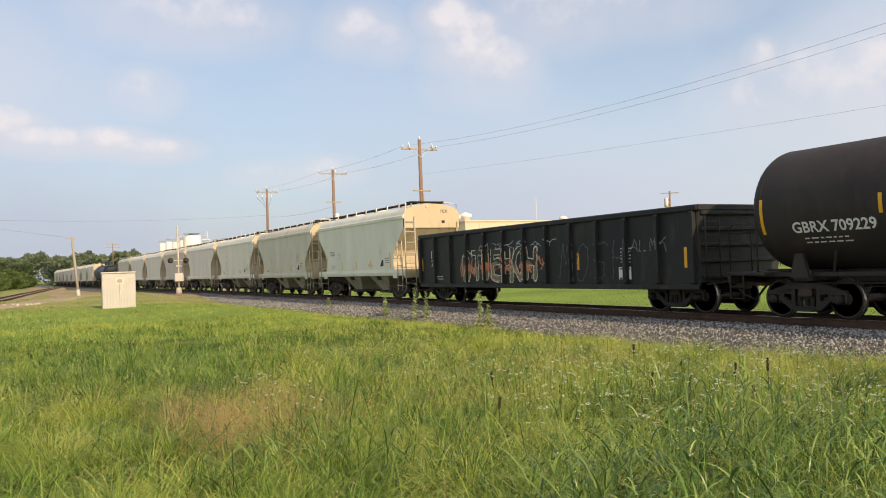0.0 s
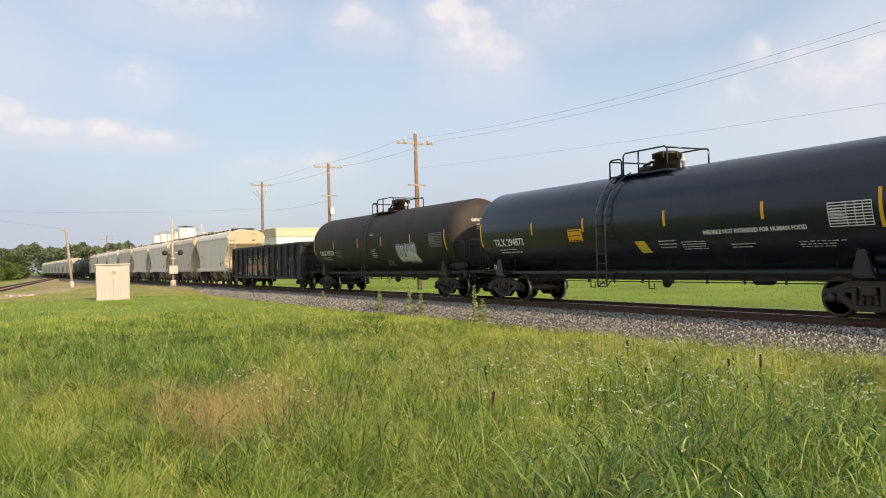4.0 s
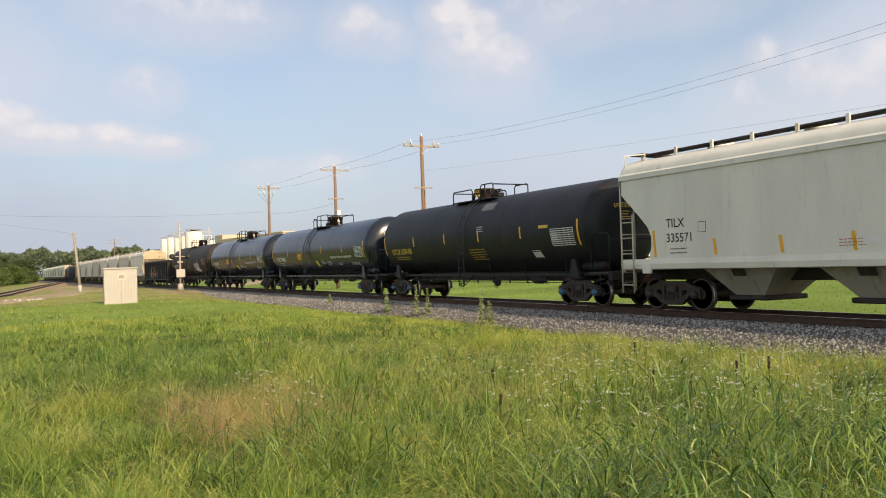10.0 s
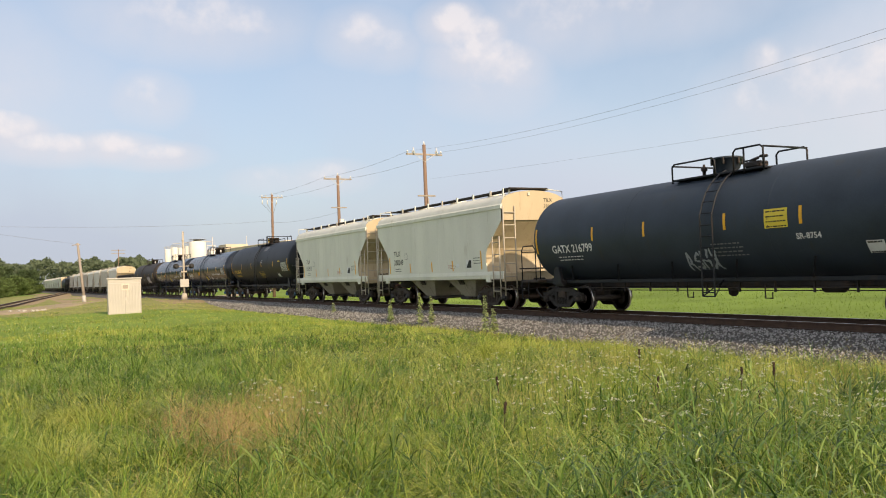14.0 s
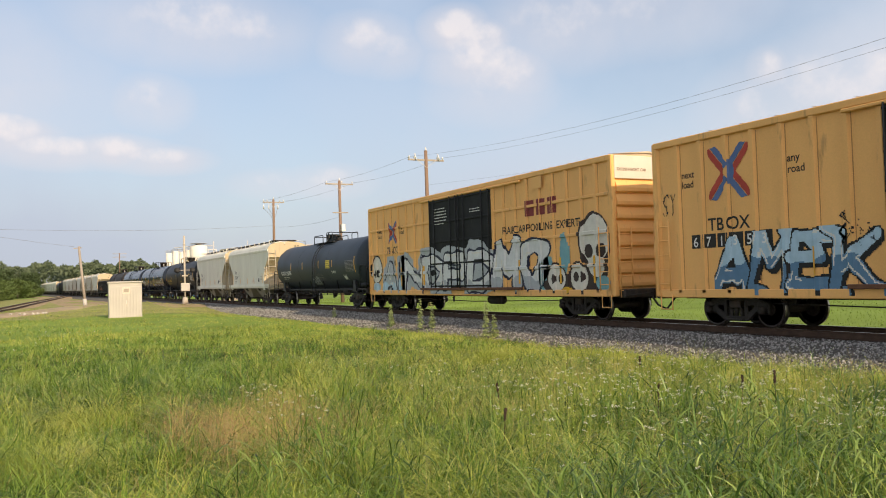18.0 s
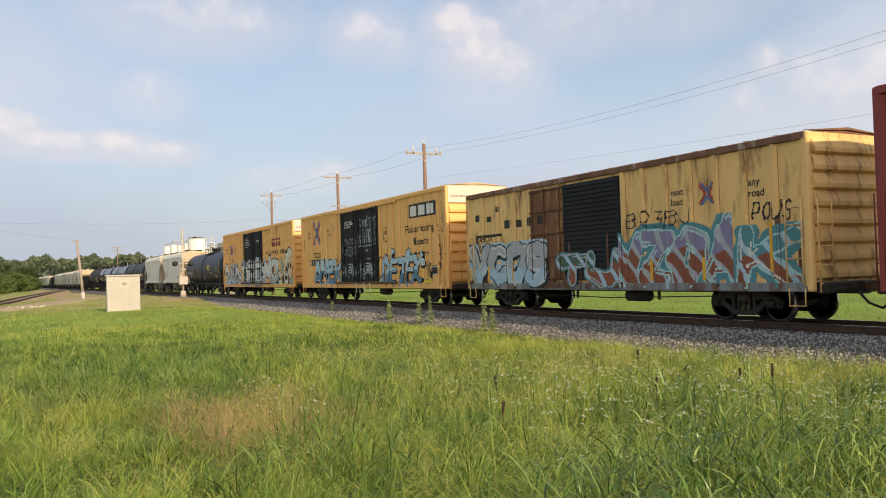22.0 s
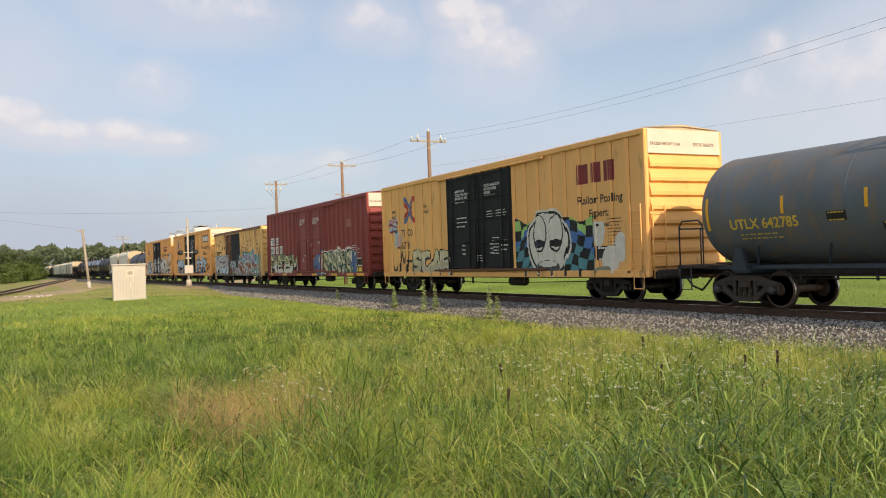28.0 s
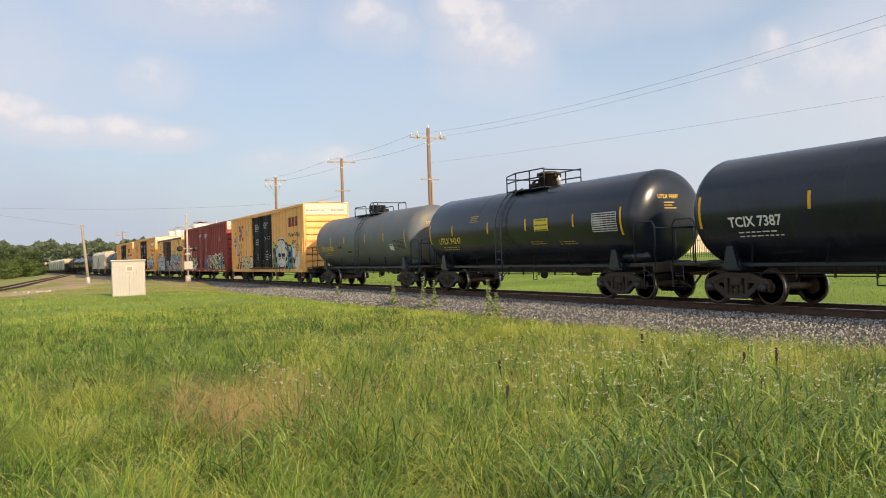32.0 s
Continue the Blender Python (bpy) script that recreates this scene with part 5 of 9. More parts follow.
def strips_for(half, n_mid, end_h=0.85):
    out = [(-half + 0.03, 1.98, end_h), (half - 0.24, 1.95, end_h)]
    return out + [(x, 2.30, 0.42) for x in n_mid]


def data_panel(car, x, z, w, h, skin, ink=WHITE):
    """The ruled test table painted on a tank: an outline grid with bars."""
    p = plate(car, x, z, w, h, BLACK_MATT, skin, "test_table")
    g = Geo()
    sk = lambda a, b: skin(a, b, 0.012)
    for r in range(9):
        zz = z + h * r / 8
        q = [(a, *sk(a, zz + b)) for a, b in ((x, -0.012), (x + w, -0.012), (x + w, 0.012), (x, 0.012))]
        g.add(q, [(0, 1, 2, 3)])
    for c in (0, 0.42, 0.62, 0.8, 1):
        xx = x + w * c
        for r in range(6):
            q = [(xx + a, *sk(xx + a, z + h * (r + b) / 6)) for a, b in ((-0.01, 0), (0.01, 0), (0.01, 1), (-0.01, 1))]
            g.add(q, [(0, 1, 2, 3)])
    tagged(part("table_print", g, ink, p), kind="stuff")
    bars(car, x + 0.05, z + 0.03, w * 0.36, h - 0.06, 8, ink, lambda a, b: skin(a, b, 0.013)).parent = p


def car_t1(car, half, skin):
    bars(car, -half + 3.2, 1.75, 0.9, 0.5, 6, mat("dull lettering", (0.2, 0.2, 0.2)), skin)
    data_panel(car, half - 1.62, 2.12, 1.1, 0.56, skin, mat("dull lettering", (0.2, 0.2, 0.2)))
    bars(car, -half + 9.3 - 1.3, 2.8, 0.6, 0.16, 2, WHITE, skin)
    bars(car, -half + 8.0, 1.7, 0.7, 0.5, 5, WHITE, skin)


STRIPS_T1 = strips_for(8.0, (-4.9, -1.5, 1.4, 4.55))
tank_car(-14.15, 1.6, (-15.5, 3.05), BROWN_BLACK, "weathered dark brown-black tank car with yellow strips and white graffiti", 1.47, 4.06, STRIPS_T1, -0.55, "GBRX 709229", WHITE, 0.85, extras=car_t1)


def car_tilx(car, half, skin):
    plate(car, -half + 5.36, 2.0, 0.72, 0.40, STRIP, skin, "warning_label", "orange-yellow warning label", lines=3, ink=LETTER_K)
    plate(car, -half + 8.5, 1.5, 0.42, 0.40, LABEL_Y, skin, "slanted_label", "yellow slanted label", skew=0.12)
    bars(car, -half + 9.35, 1.62, 0.75, 0.3, 3, WHITE, skin)
    bars(car, -half + 10.2, 1.55, 1.0, 0.3, 4, WHITE, skin)
    lettering(car, "INEDIBLE NOT INTENDED FOR HUMAN FOOD", half - 5.2, 2.0, 0.15, WHITE, skin, 0.006)
    bars(car, half - 4.4, 1.55, 0.8, 0.18, 2, WHITE, skin)
    bars(car, half - 2.4, 1.5, 1.3, 0.22, 3, WHITE, skin)
    data_panel(car, half - 1.45, 2.02, 1.05, 0.52, skin)


STRIPS_TX = strips_for(8.18, (-4.78, -1.98, 1.6, 4.92))
tank_car(4.55, 20.57, (3.05, 21.95), BLACK, "glossy black tank car with yellow reflective strips and white lettering", 1.47, 4.02, STRIPS_TX, -0.95, "TILX 294873", WHITE, 0.85, extras=car_tilx, cap_paint=CAP_BROWN)
tank_car(23.33, 39.44, (21.95, 40.9), BLACK, "glossy black tank car with yellow reflective strips and white lettering", 1.47, 4.02, STRIPS_TX, -0.95, "TILX 294828", WHITE, 0.85, extras=car_tilx, cap_paint=CAP_BROWN, blue=True)


def car_t4(car, half, skin):
    data_panel(car, half - 1.72, 1.98, 1.25, 0.56, skin)
    plate(car, half - 3.1, 1.5, 0.5, 0.34, WHITE, skin, "square_plate", "white outlined stencil", lines=2, ink=LETTER_K)
    bars(car, half - 7.4, 1.5, 1.3, 0.55, 5, LETTER_Y, skin)
    bars(car, half - 6.6, 2.65, 0.5, 0.25, 3, WHITE, skin)
    plate(car, half - 6.7, 3.55, 0.9, 0.4, GREY_TANK, skin, "paint_patch", "grey square paint patch")
    plate(car, half - 2.4, 2.6, 0.55, 0.10, LETTER_Y, skin, "stencil")


STRIPS_T4 = strips_for(7.68, (-4.54, -1.62, 1.16, 4.11))
tank_car(42.32, 57.4, (40.9, 58.6), BLACK_MATT, "matt black tank car with rust streaks and yellow lettering", 1.49, 4.10, STRIPS_T4, 0.0, "UTLX 678168", LETTER_Y, 0.7, blue=True, extras=car_t4, cap_paint=CAP_RUST, over_ladder=True, cap_mark=(("UTLX", 0.22), ("678168", 0.06)))


def car_t5(car, half, skin):
    plate(car, half - 4.75, 2.25, 0.68, 0.46, LABEL_Y, skin, "warning_label", "yellow warning label", lines=4, ink=LETTER_K)
    data_panel(car, half - 1.58, 2.02, 1.2, 0.56, skin, mat("dull lettering", (0.2, 0.2, 0.2)))
    lettering(car, "SR-8754", half - 3.9, 1.95, 0.2, WHITE, skin, 0.004)
    bars(car, half - 6.6, 1.55, 1.2, 0.45, 4, mat("dull lettering", (0.2, 0.2, 0.2)), skin)
    plate(car, half - 2.2, 1.5, 0.42, 0.32, WHITE, skin, "square_plate", "white outlined stencil", lines=2, ink=LETTER_K)


STRIPS_T5 = strips_for(7.27, (-4.15, -1.78, 1.26, 3.56))
tank_car(86.38, 100.65, (85.2, 102.05), BLACK_GREY, "faded grey-black tank car with yellow strips and graffiti", 1.45, 3.92, STRIPS_T5, 0.75, "GATX 216799", WHITE, 0.9, extras=car_t5, over_ladder=True, frame_paint=BLACK_MATT)


def car_t6(car, half, skin):
    plate(car, half - 2.12, 1.80, 0.46, 0.34, WHITE, skin, "square_plate", "white outlined stencil", lines=2, ink=LETTER_K)
    data_panel(car, half - 1.62, 1.85, 1.25, 0.5, skin, mat("dull lettering", (0.2, 0.2, 0.2)))
    for x in (3.6, 4.9):
        plate(car, -half + x, 2.05 - 0.3 * (x > 4), 0.5, 0.22, LETTER_K, skin, "dark_label", "small dark label", lines=2, ink=LETTER_Y)


STRIPS_T6 = strips_for(6.4, (-3.98, -1.79, 1.22, 3.66))
tank_car(204.48, 217.01, (203.05, 218.35), GREY_TANK, "weathered blue-grey tank car with brown stains and yellow lettering", 1.42, 3.92, STRIPS_T6, 0.4, "UTLX 642785", LETTER_Y, 0.75, extras=car_t6, frame_paint=BLACK_GREY, over_ladder=True, cap_paint=BLACK_GREY)


def car_t7(car, half, skin):
    plate(car, half - 4.9, 2.25, 0.85, 0.42, LABEL_Y, skin, "warning_label", "yellow warning label", lines=3, ink=LETTER_K)
    data_panel(car, half - 1.62, 2.1, 1.18, 0.56, skin)
    bars(car, -half + 3.6, 2.75, 0.7, 0.3, 4, LETTER_Y, skin)
    bars(car, half - 5.3, 1.75, 1.0, 0.16, 2, LETTER_Y, skin)
    bars(car, half - 3.6, 1.7, 1.2, 0.16, 2, LETTER_Y, skin)


STRIPS_T7 = strips_for(6.53, (-4.45, -1.57, 1.08, 3.91))
tank_car(219.73, 232.53, (218.35, 234.2), BLACK, "glossy black tank car with yellow lettering and strips", 1.42, 3.92, STRIPS_T7, -0.6, "UTLX 94247", LETTER_Y, 0.8, extras=car_t7, mid_rail=True, cap_paint=CAP_BROWN)
STRIPS_T8 = strips_for(6.8, (-3.35, -1.0, 1.4, 3.8))
tank_car(235.75, 249.1, (234.2, 250.5), BLACK, "glossy black tank car with white lettering and yellow strips", 1.42, 3.86, STRIPS_T8, -0.6, "TCIX 7387", WHITE, 1.0)


# ---- gondola
def gondola(u_left, u_right, couple, top=2.9, mark=True):
    u0, half = (u_left + u_right) / 2, (u_right - u_left) / 2
    car = start_car("gondola_car", "weathered black open gondola car with ribbed sides and graffiti", "gondola car", u0, couple)
    y = 1.42
    for s in (-1, 1):
        part("side_wall", Geo().box((0, s * y, 1.72), (2 * half, 0.05, 2.1), 0.01), GONDOLA, car)
        part("top_chord", Geo().box((0, s * (y + 0.02), top - 0.08), (2 * half + 0.1, 0.16, 0.17), 0.03), GONDOLA, car)
        part("side_sill", Geo().box((0, s * (y + 0.01), 0.74), (2 * half, 0.12, 0.16), 0.02), GONDOLA, car)
        n = 13
        for k in range(n):
            x = -half + 0.12 + (2 * half - 0.24) * k / (n - 1)
            part("side_post", Geo().prism_x([(s * (y + 0.02), 0.8), (s * (y + 0.16), 0.86), (s * (y + 0.16), 2.7), (s * (y + 0.05), top - 0.12), (s * (y + 0.02), top - 0.12)], x - 0.07, x + 0.07), GONDOLA, car)
    for s in (-1, 1):
        part("end_wall", Geo().box((s * half, 0, 1.85), (0.06, 2 * y, 2.0), 0.01), GONDOLA, car)
        for k in range(5):
            z = 1.0 + k * 0.42
            part("end_rib", Geo().box((s * (half + 0.06), 0, z), (0.12, 2 * y - 0.1, 0.12), 0.03), GONDOLA, car)
        part("end_chord", Geo().box((s * half, 0, top - 0.08), (0.2, 2 * y + 0.1, 0.17), 0.03), GONDOLA, car)
        end_ladder(car, s * (half + 0.18), -1.35, -0.85, 0.9, 2.6, 5, GONDOLA)
        add_truck(car, s * (half - 1.35), black=True)
    part("floor", Geo().box((0, 0, 0.95), (2 * half, 2 * y, 0.1), 0.01), RUST, car)
    part("centre_sill", Geo().box((0, 0, 0.78), (2 * half + 0.6, 0.34, 0.3), 0.03), STEEL_DARK, car)
    flat = lambda x, z: (-y - 0.031, z)
    for x in (0.15, 2.6, 8.3, 11.2, 15.9):
        plate(car, -half + x, 1.35 - 0.1 * (x > 10), 0.11, 0.55, STRIP, (lambda a, b: (-y - 0.17, b)) if False else flat, "reflective_strip", "orange-yellow reflective strip")
    if mark:
        lettering(car, "JTX", -half + 1.05, 1.95, 0.32, WHITE, flat, 0.004)
        lettering(car, "283", -half + 1.05, 1.55, 0.34, WHITE, flat, 0.004)
        bars(car, -half + 1.2, 0.95, 1.0, 0.2, 2, WHITE, flat)
        plate(car, half - 3.2, 0.95, 0.55, 0.36, WHITE, flat, "square_plate", "white outlined stencil", lines=2, ink=LETTER_K)
        bars(car, half - 3.1, 1.4, 0.5, 0.5, 5, WHITE, flat)
    return car


gondola(-32.63, -16.22, (-33.45, -15.5))


# ---- covered hoppers
def hopper(u_left, u_right, couple, paint, label, mark=("", ""), near=True):
    u0, half = (u_left + u_right) / 2, (u_right - u_left) / 2
    car = start_car("covered_hopper", label, "hopper car", u0, couple)
    y, eave, low = 1.45, 3.86, 1.42
    # side sheet with its ends cut back in a curve
    cut = [(half, eave), (half, 3.36), (half - 0.47, 2.95), (half - 0.88, 2.58), (half - 1.12, 2.34), (half - 1.25, 2.08), (half - 1.25, 1.80), (half - 1.14, low)]
    poly = cut + [(-x, z) for x, z in reversed(cut)]
    for s in (-1, 1):
        part("side_sheet", Geo().prism(poly, s * y, s * (y - 0.03)), paint, car)
        part("side_sill", Geo().prism_x([(s * (y - 0.04), low + 0.02), (s * (y + 0.02), low + 0.04), (s * (y + 0.05), low - 0.10), (s * (y + 0.02), low - 0.24), (s * (y - 0.10), low - 0.26)], -half - 0.02, half + 0.02), paint, car)
        part("eave_rail", Geo().prism_x([(s * (y - 0.02), eave - 0.12), (s * (y + 0.05), eave - 0.10), (s * (y + 0.05), eave + 0.03), (s * (y - 0.04), eave + 0.10)], -half - 0.03, half + 0.03), paint, car)
    # rounded roof
    arc = [(-y * math.cos(math.pi * k / 12), eave + 0.02 + 0.56 * math.sin(math.pi * k / 12) ** 0.8) for k in range(13)]
    inner = [(a * 0.97, b - 0.04) for a, b in reversed(arc)]
    g = Geo()
    n = len(arc)
    g.add([(x, a, b) for x in (-half, half) for a, b in arc], [(k, k + 1, n + k + 1, n + k) for k in range(n - 1)], True)
    part("roof", g, paint, car)
    for s in (-1, 1):
        # end cap, slope sheet, bulkhead
        part("end_cap", Geo().prism_x([(a, b - 0.0) for a, b in arc] + [(y, 3.33), (-y, 3.33)], s * half, s * (half - 0.03)), HOPPER_END, car)
        # the recessed sheet follows the cut edge of the sides
        g = Geo()
        edge = cut[1:] + [(half - 1.14, 1.2)]
        g.add([(s * x, yy, z) for x, z in edge for yy in (-y + 0.012, y - 0.012)], [(2 * k, 2 * k + 1, 2 * k + 3, 2 * k + 2) for k in range(len(edge) - 1)], False)
        part("slope_sheet", g, HOPPER_END, car)
        for yy in (0.55, 0.95):
            part("slope_stiffener", Geo().beam((s * (half - 0.05), yy, 3.34), (s * (half - 1.10), yy, 2.38), 0.05, 0.06), HOPPER_END, car)
        rows = [(w, 0.19) for w in mark if w] if near else []
        for k, (words, size) in enumerate(rows):
            me = text_mesh(words, size, LETTER_K, 0.002, "LEFT")
            for v in me.vertices:
                v.co = (s * (half + 0.004), s * (0.42 + v.co.x), 4.02 - 0.24 * k + v.co.y)
            part("end_lettering", me, None, car, "faded black stencil on the end")
        part("end_stencil", Geo().box((s * (half + 0.004), s * 0.58, 3.60), (0.008, 0.16, 0.13)), LETTER_K, car, "small faded black stencil on the end")
        part("end_bracket", Geo().box((s * (half + 0.03), -0.25, 4.30), (0.06, 0.10, 0.12), 0.015), HOPPER_TAN, car)
        part("roof_rail", Geo().tube([(s * (half - 0.04), 1.32, 3.98), (s * (half - 0.04), 1.32, 4.42), (s * (half - 0.04), 0.6, 4.50)], 0.022), paint, car)
        part("end_frame", Geo().box((s * (half - 0.05), 0, 1.24), (0.16, 2 * y + 0.04, 0.34), 0.03), HOPPER_END, car)
        part("end_platform", Geo().box((s * (half - 0.6), 0, 1.12), (1.2, 2 * y, 0.07), 0.01), TRUCK_STEEL, car)
        part("end_post", Geo().beam((s * (half - 0.03), 1.30, 1.3), (s * (half - 0.03), 1.30, 3.6), 0.06, 0.06), HOPPER_LADDER, car)
        part("crossover_rail", Geo().tube([(s * (half + 0.06), -0.95, 2.2), (s * (half + 0.06), 1.3, 2.2)], 0.018, 6), HOPPER_LADDER, car)
        part("brake_step", Geo().box((s * (half + 0.12), -0.1, 1.52), (0.28, 1.3, 0.05), 0.01), STEEL_DARK, car)
        end_ladder(car, s * (half + 0.06), -1.42, -0.92, 0.55, 3.85, 7, HOPPER_LADDER, 0.026)
        ladder(car, s * (half - 0.08) - (0.5 if s > 0 else 0), s * (half - 0.08) + (0 if s > 0 else 0.5), 0.5, 2.75, -y - 0.09, 5, HOPPER_LADDER, 0.024)
        part("roof_walk_end", Geo().box((s * (half - 0.25), -0.2, 4.52), (0.5, 1.7, 0.05), 0.01), STEEL_DARK, car)
        part("roof_grab", Geo().tube([(s * (half - 0.05), -1.3, 4.0), (s * (half - 0.05), -1.3, 4.5), (s * (half - 0.6), -1.0, 4.5), (s * (half - 0.6), -1.0, 4.2)], 0.022), paint, car)
        add_truck(car, s * (half - 1.55))
    part("roof_walk", Geo().box((0, -0.62, 4.50), (2 * half - 0.5, 0.42, 0.05), 0.01), STEEL_DARK, car)
    part("roof_walk", Geo().box((0, 0.62, 4.50), (2 * half - 0.5, 0.42, 0.05), 0.01), STEEL_DARK, car)
    for k in range(9):
        x = -half + 0.35 + (2 * half - 0.7) * k / 8
        part("walk_bracket", Geo().box((x, -0.86, 4.39), (0.11, 0.05, 0.36), 0.01), HOPPER_TAN if k % 3 == 1 else paint, car)
    for x in (-half * 0.55, 0, half * 0.55):
        part("hatch", Geo().lathe([(4.38, 0.40), (4.50, 0.40), (4.56, 0.34), (4.58, 0)], "z", (x, 0, 0), 16), paint, car)
    for k in range(6):
        x = -half + 2.6 + (2 * half - 5.2) * k / 5
        part("weld_seam", Geo().box((x, -y - 0.003, (eave + low) / 2), (0.022, 0.010, eave - low - 0.3), 0.003), paint, car)
    # two discharge hoppers
    for x in (-half * 0.31, half * 0.31):
        g = Geo()
        top, bot = 1.62, 0.42
        a, b = 1.65, 0.42
        g.add([(x - a, -1.3, top), (x + a, -1.3, top), (x + a, 1.3, top), (x - a, 1.3, top), (x - b, -0.62, bot), (x + b, -0.62, bot), (x + b, 0.62, bot), (x - b, 0.62, bot)],
              [(0, 1, 5, 4), (1, 2, 6, 5), (2, 3, 7, 6), (3, 0, 4, 7), (4, 5, 6, 7)])
        chute = part("discharge_hopper", g, CHUTE, car)
        part("inspection_plate", Geo().box((0, 0, 0), (0.42, 0.05, 0.36), 0.02).box((0, -0.03, 0), (0.2, 0.04, 0.16), 0.02), STEEL_DARK, chute, at=pose(x, -1.06, 1.12, 29.5))
        part("outlet_gate", Geo().box((x, 0, 0.40), (1.25, 1.5, 0.13), 0.03).tube([(x + 0.4, -1.0, 0.42), (x + 0.75, -1.0, 0.42)], 0.06), STEEL_DARK, car)
    part("centre_sill", Geo().box((0, 0, 1.0), (2 * half + 0.7, 0.34, 0.34), 0.03), STEEL_DARK, car)
    part("jacking_pad", Geo().box((-half + 1.05, -y - 0.0, 1.2), (0.34, 0.1, 0.3), 0.02), paint, car)
    part("jacking_pad", Geo().box((half - 1.05, -y - 0.0, 1.2), (0.34, 0.1, 0.3), 0.02), paint, car)
    flat = lambda a, b: (-y - 0.005, b)
    if near:
        for x in (-half + 3.6, half - 5.85, half - 3.95):
            plate(car, x, 1.52, 0.10, 0.42, STRIP, flat, "reflective_strip", "orange-yellow reflective strip", skew=0.06)
        plate(car, -half + 1.36, 1.50, 0.10, 0.75, STRIP, flat, "reflective_strip", "orange-yellow reflective strip", skew=0.06)
        plate(car, half - 1.62, 1.55, 0.10, 0.72, STRIP, flat, "reflective_strip", "orange-yellow reflective strip", skew=0.06)
        plate(car, half - 2.80, 1.60, 0.46, 0.36, WHITE, flat, "square_plate", "white stencil square with a dark wedge")
        part("stencil_wedge", Geo().add([(half - 2.77, -y - 0.009, 1.63), (half - 2.37, -y - 0.009, 1.63), (half - 2.37, -y - 0.009, 1.93), (half - 2.55, -y - 0.009, 1.93)], [(0, 1, 2, 3)]), LETTER_K, car)
        if mark[0]:
            lettering(car, mark[0], -half + 1.85, 2.30, 0.34, LETTER_K, flat, 0.003)
        if mark[1]:
            lettering(car, mark[1], -half + 1.85, 1.90, 0.34, LETTER_K, flat, 0.003)
        bars(car, -half + 2.0, 1.55, 0.8, 0.22, 2, LETTER_K, flat)
        plate(car, -half + 3.05, 2.12, 0.28, 0.28, LETTER_K, flat, "stencil_frame")
        plate(car, -half + 3.065, 2.135, 0.25, 0.25, paint, lambda a, b: (-y - 0.008, b), "stencil_field")
        plate(car, half - 3.62, 1.66, 0.24, 0.16, WHITE, flat, "small_label", "small white label")
        bars(car, half - 1.9 - 2.4, 1.6, 0.7, 0.2, 3, mat("red lettering", (0.4, 0.1, 0.06)), flat)
        bars(car, half - 2.2, 1.75, 0.6, 0.3, 3, LETTER_K, flat)
    return car


for k in range(8):
    r_end = -34.25 - 12.85 * k
    hopper(r_end - 11.5, r_end, (r_end - 12.17, r_end + 0.68), HOPPER_GREY if k % 3 != 1 else HOPPER_TAN, ("pale grey" if k % 3 != 1 else "tan") + " covered hopper car with rounded roof", ("TILX", "") if k == 0 else ("", ""), near=k < 3)
hopper(59.54, 71.05, (58.6, 71.82), HOPPER_GREY, "pale grey covered hopper car with orange strips", ("TILX", "335571"))
hopper(72.59, 84.2, (71.82, 85.2), HOPPER_GREY, "pale grey covered hopper car with black lettering", ("TILX", "338249"))
gondola(-153.5, -137.6, (-154.3, -136.9), 3.6, False)
tank_car(-170.0, -156.5, (-171.2, -154.3), BLACK_GREY, "dark grey tank car far along the train", 1.45, 4.0, (), -0.5, head_mark=False)
for k in range(9):
    r_end = -171.9 - 12.85 * k
    hopper(r_end - 11.5, r_end, (r_end - 12.17, r_end + 0.68), HOPPER_GREY, "pale covered hopper car far along the train", near=False)


# ---- boxcars
def post_profile(posts, y, depth, w):
    """Outward y of a side with pressed posts at the given places."""
    def f(x, z=0):
        for p in posts:
            d = abs(x - p)
            if d < w:
                return -(y + depth * min(1.0, (w - d) / (w * 0.45)))
        return -y
    return f


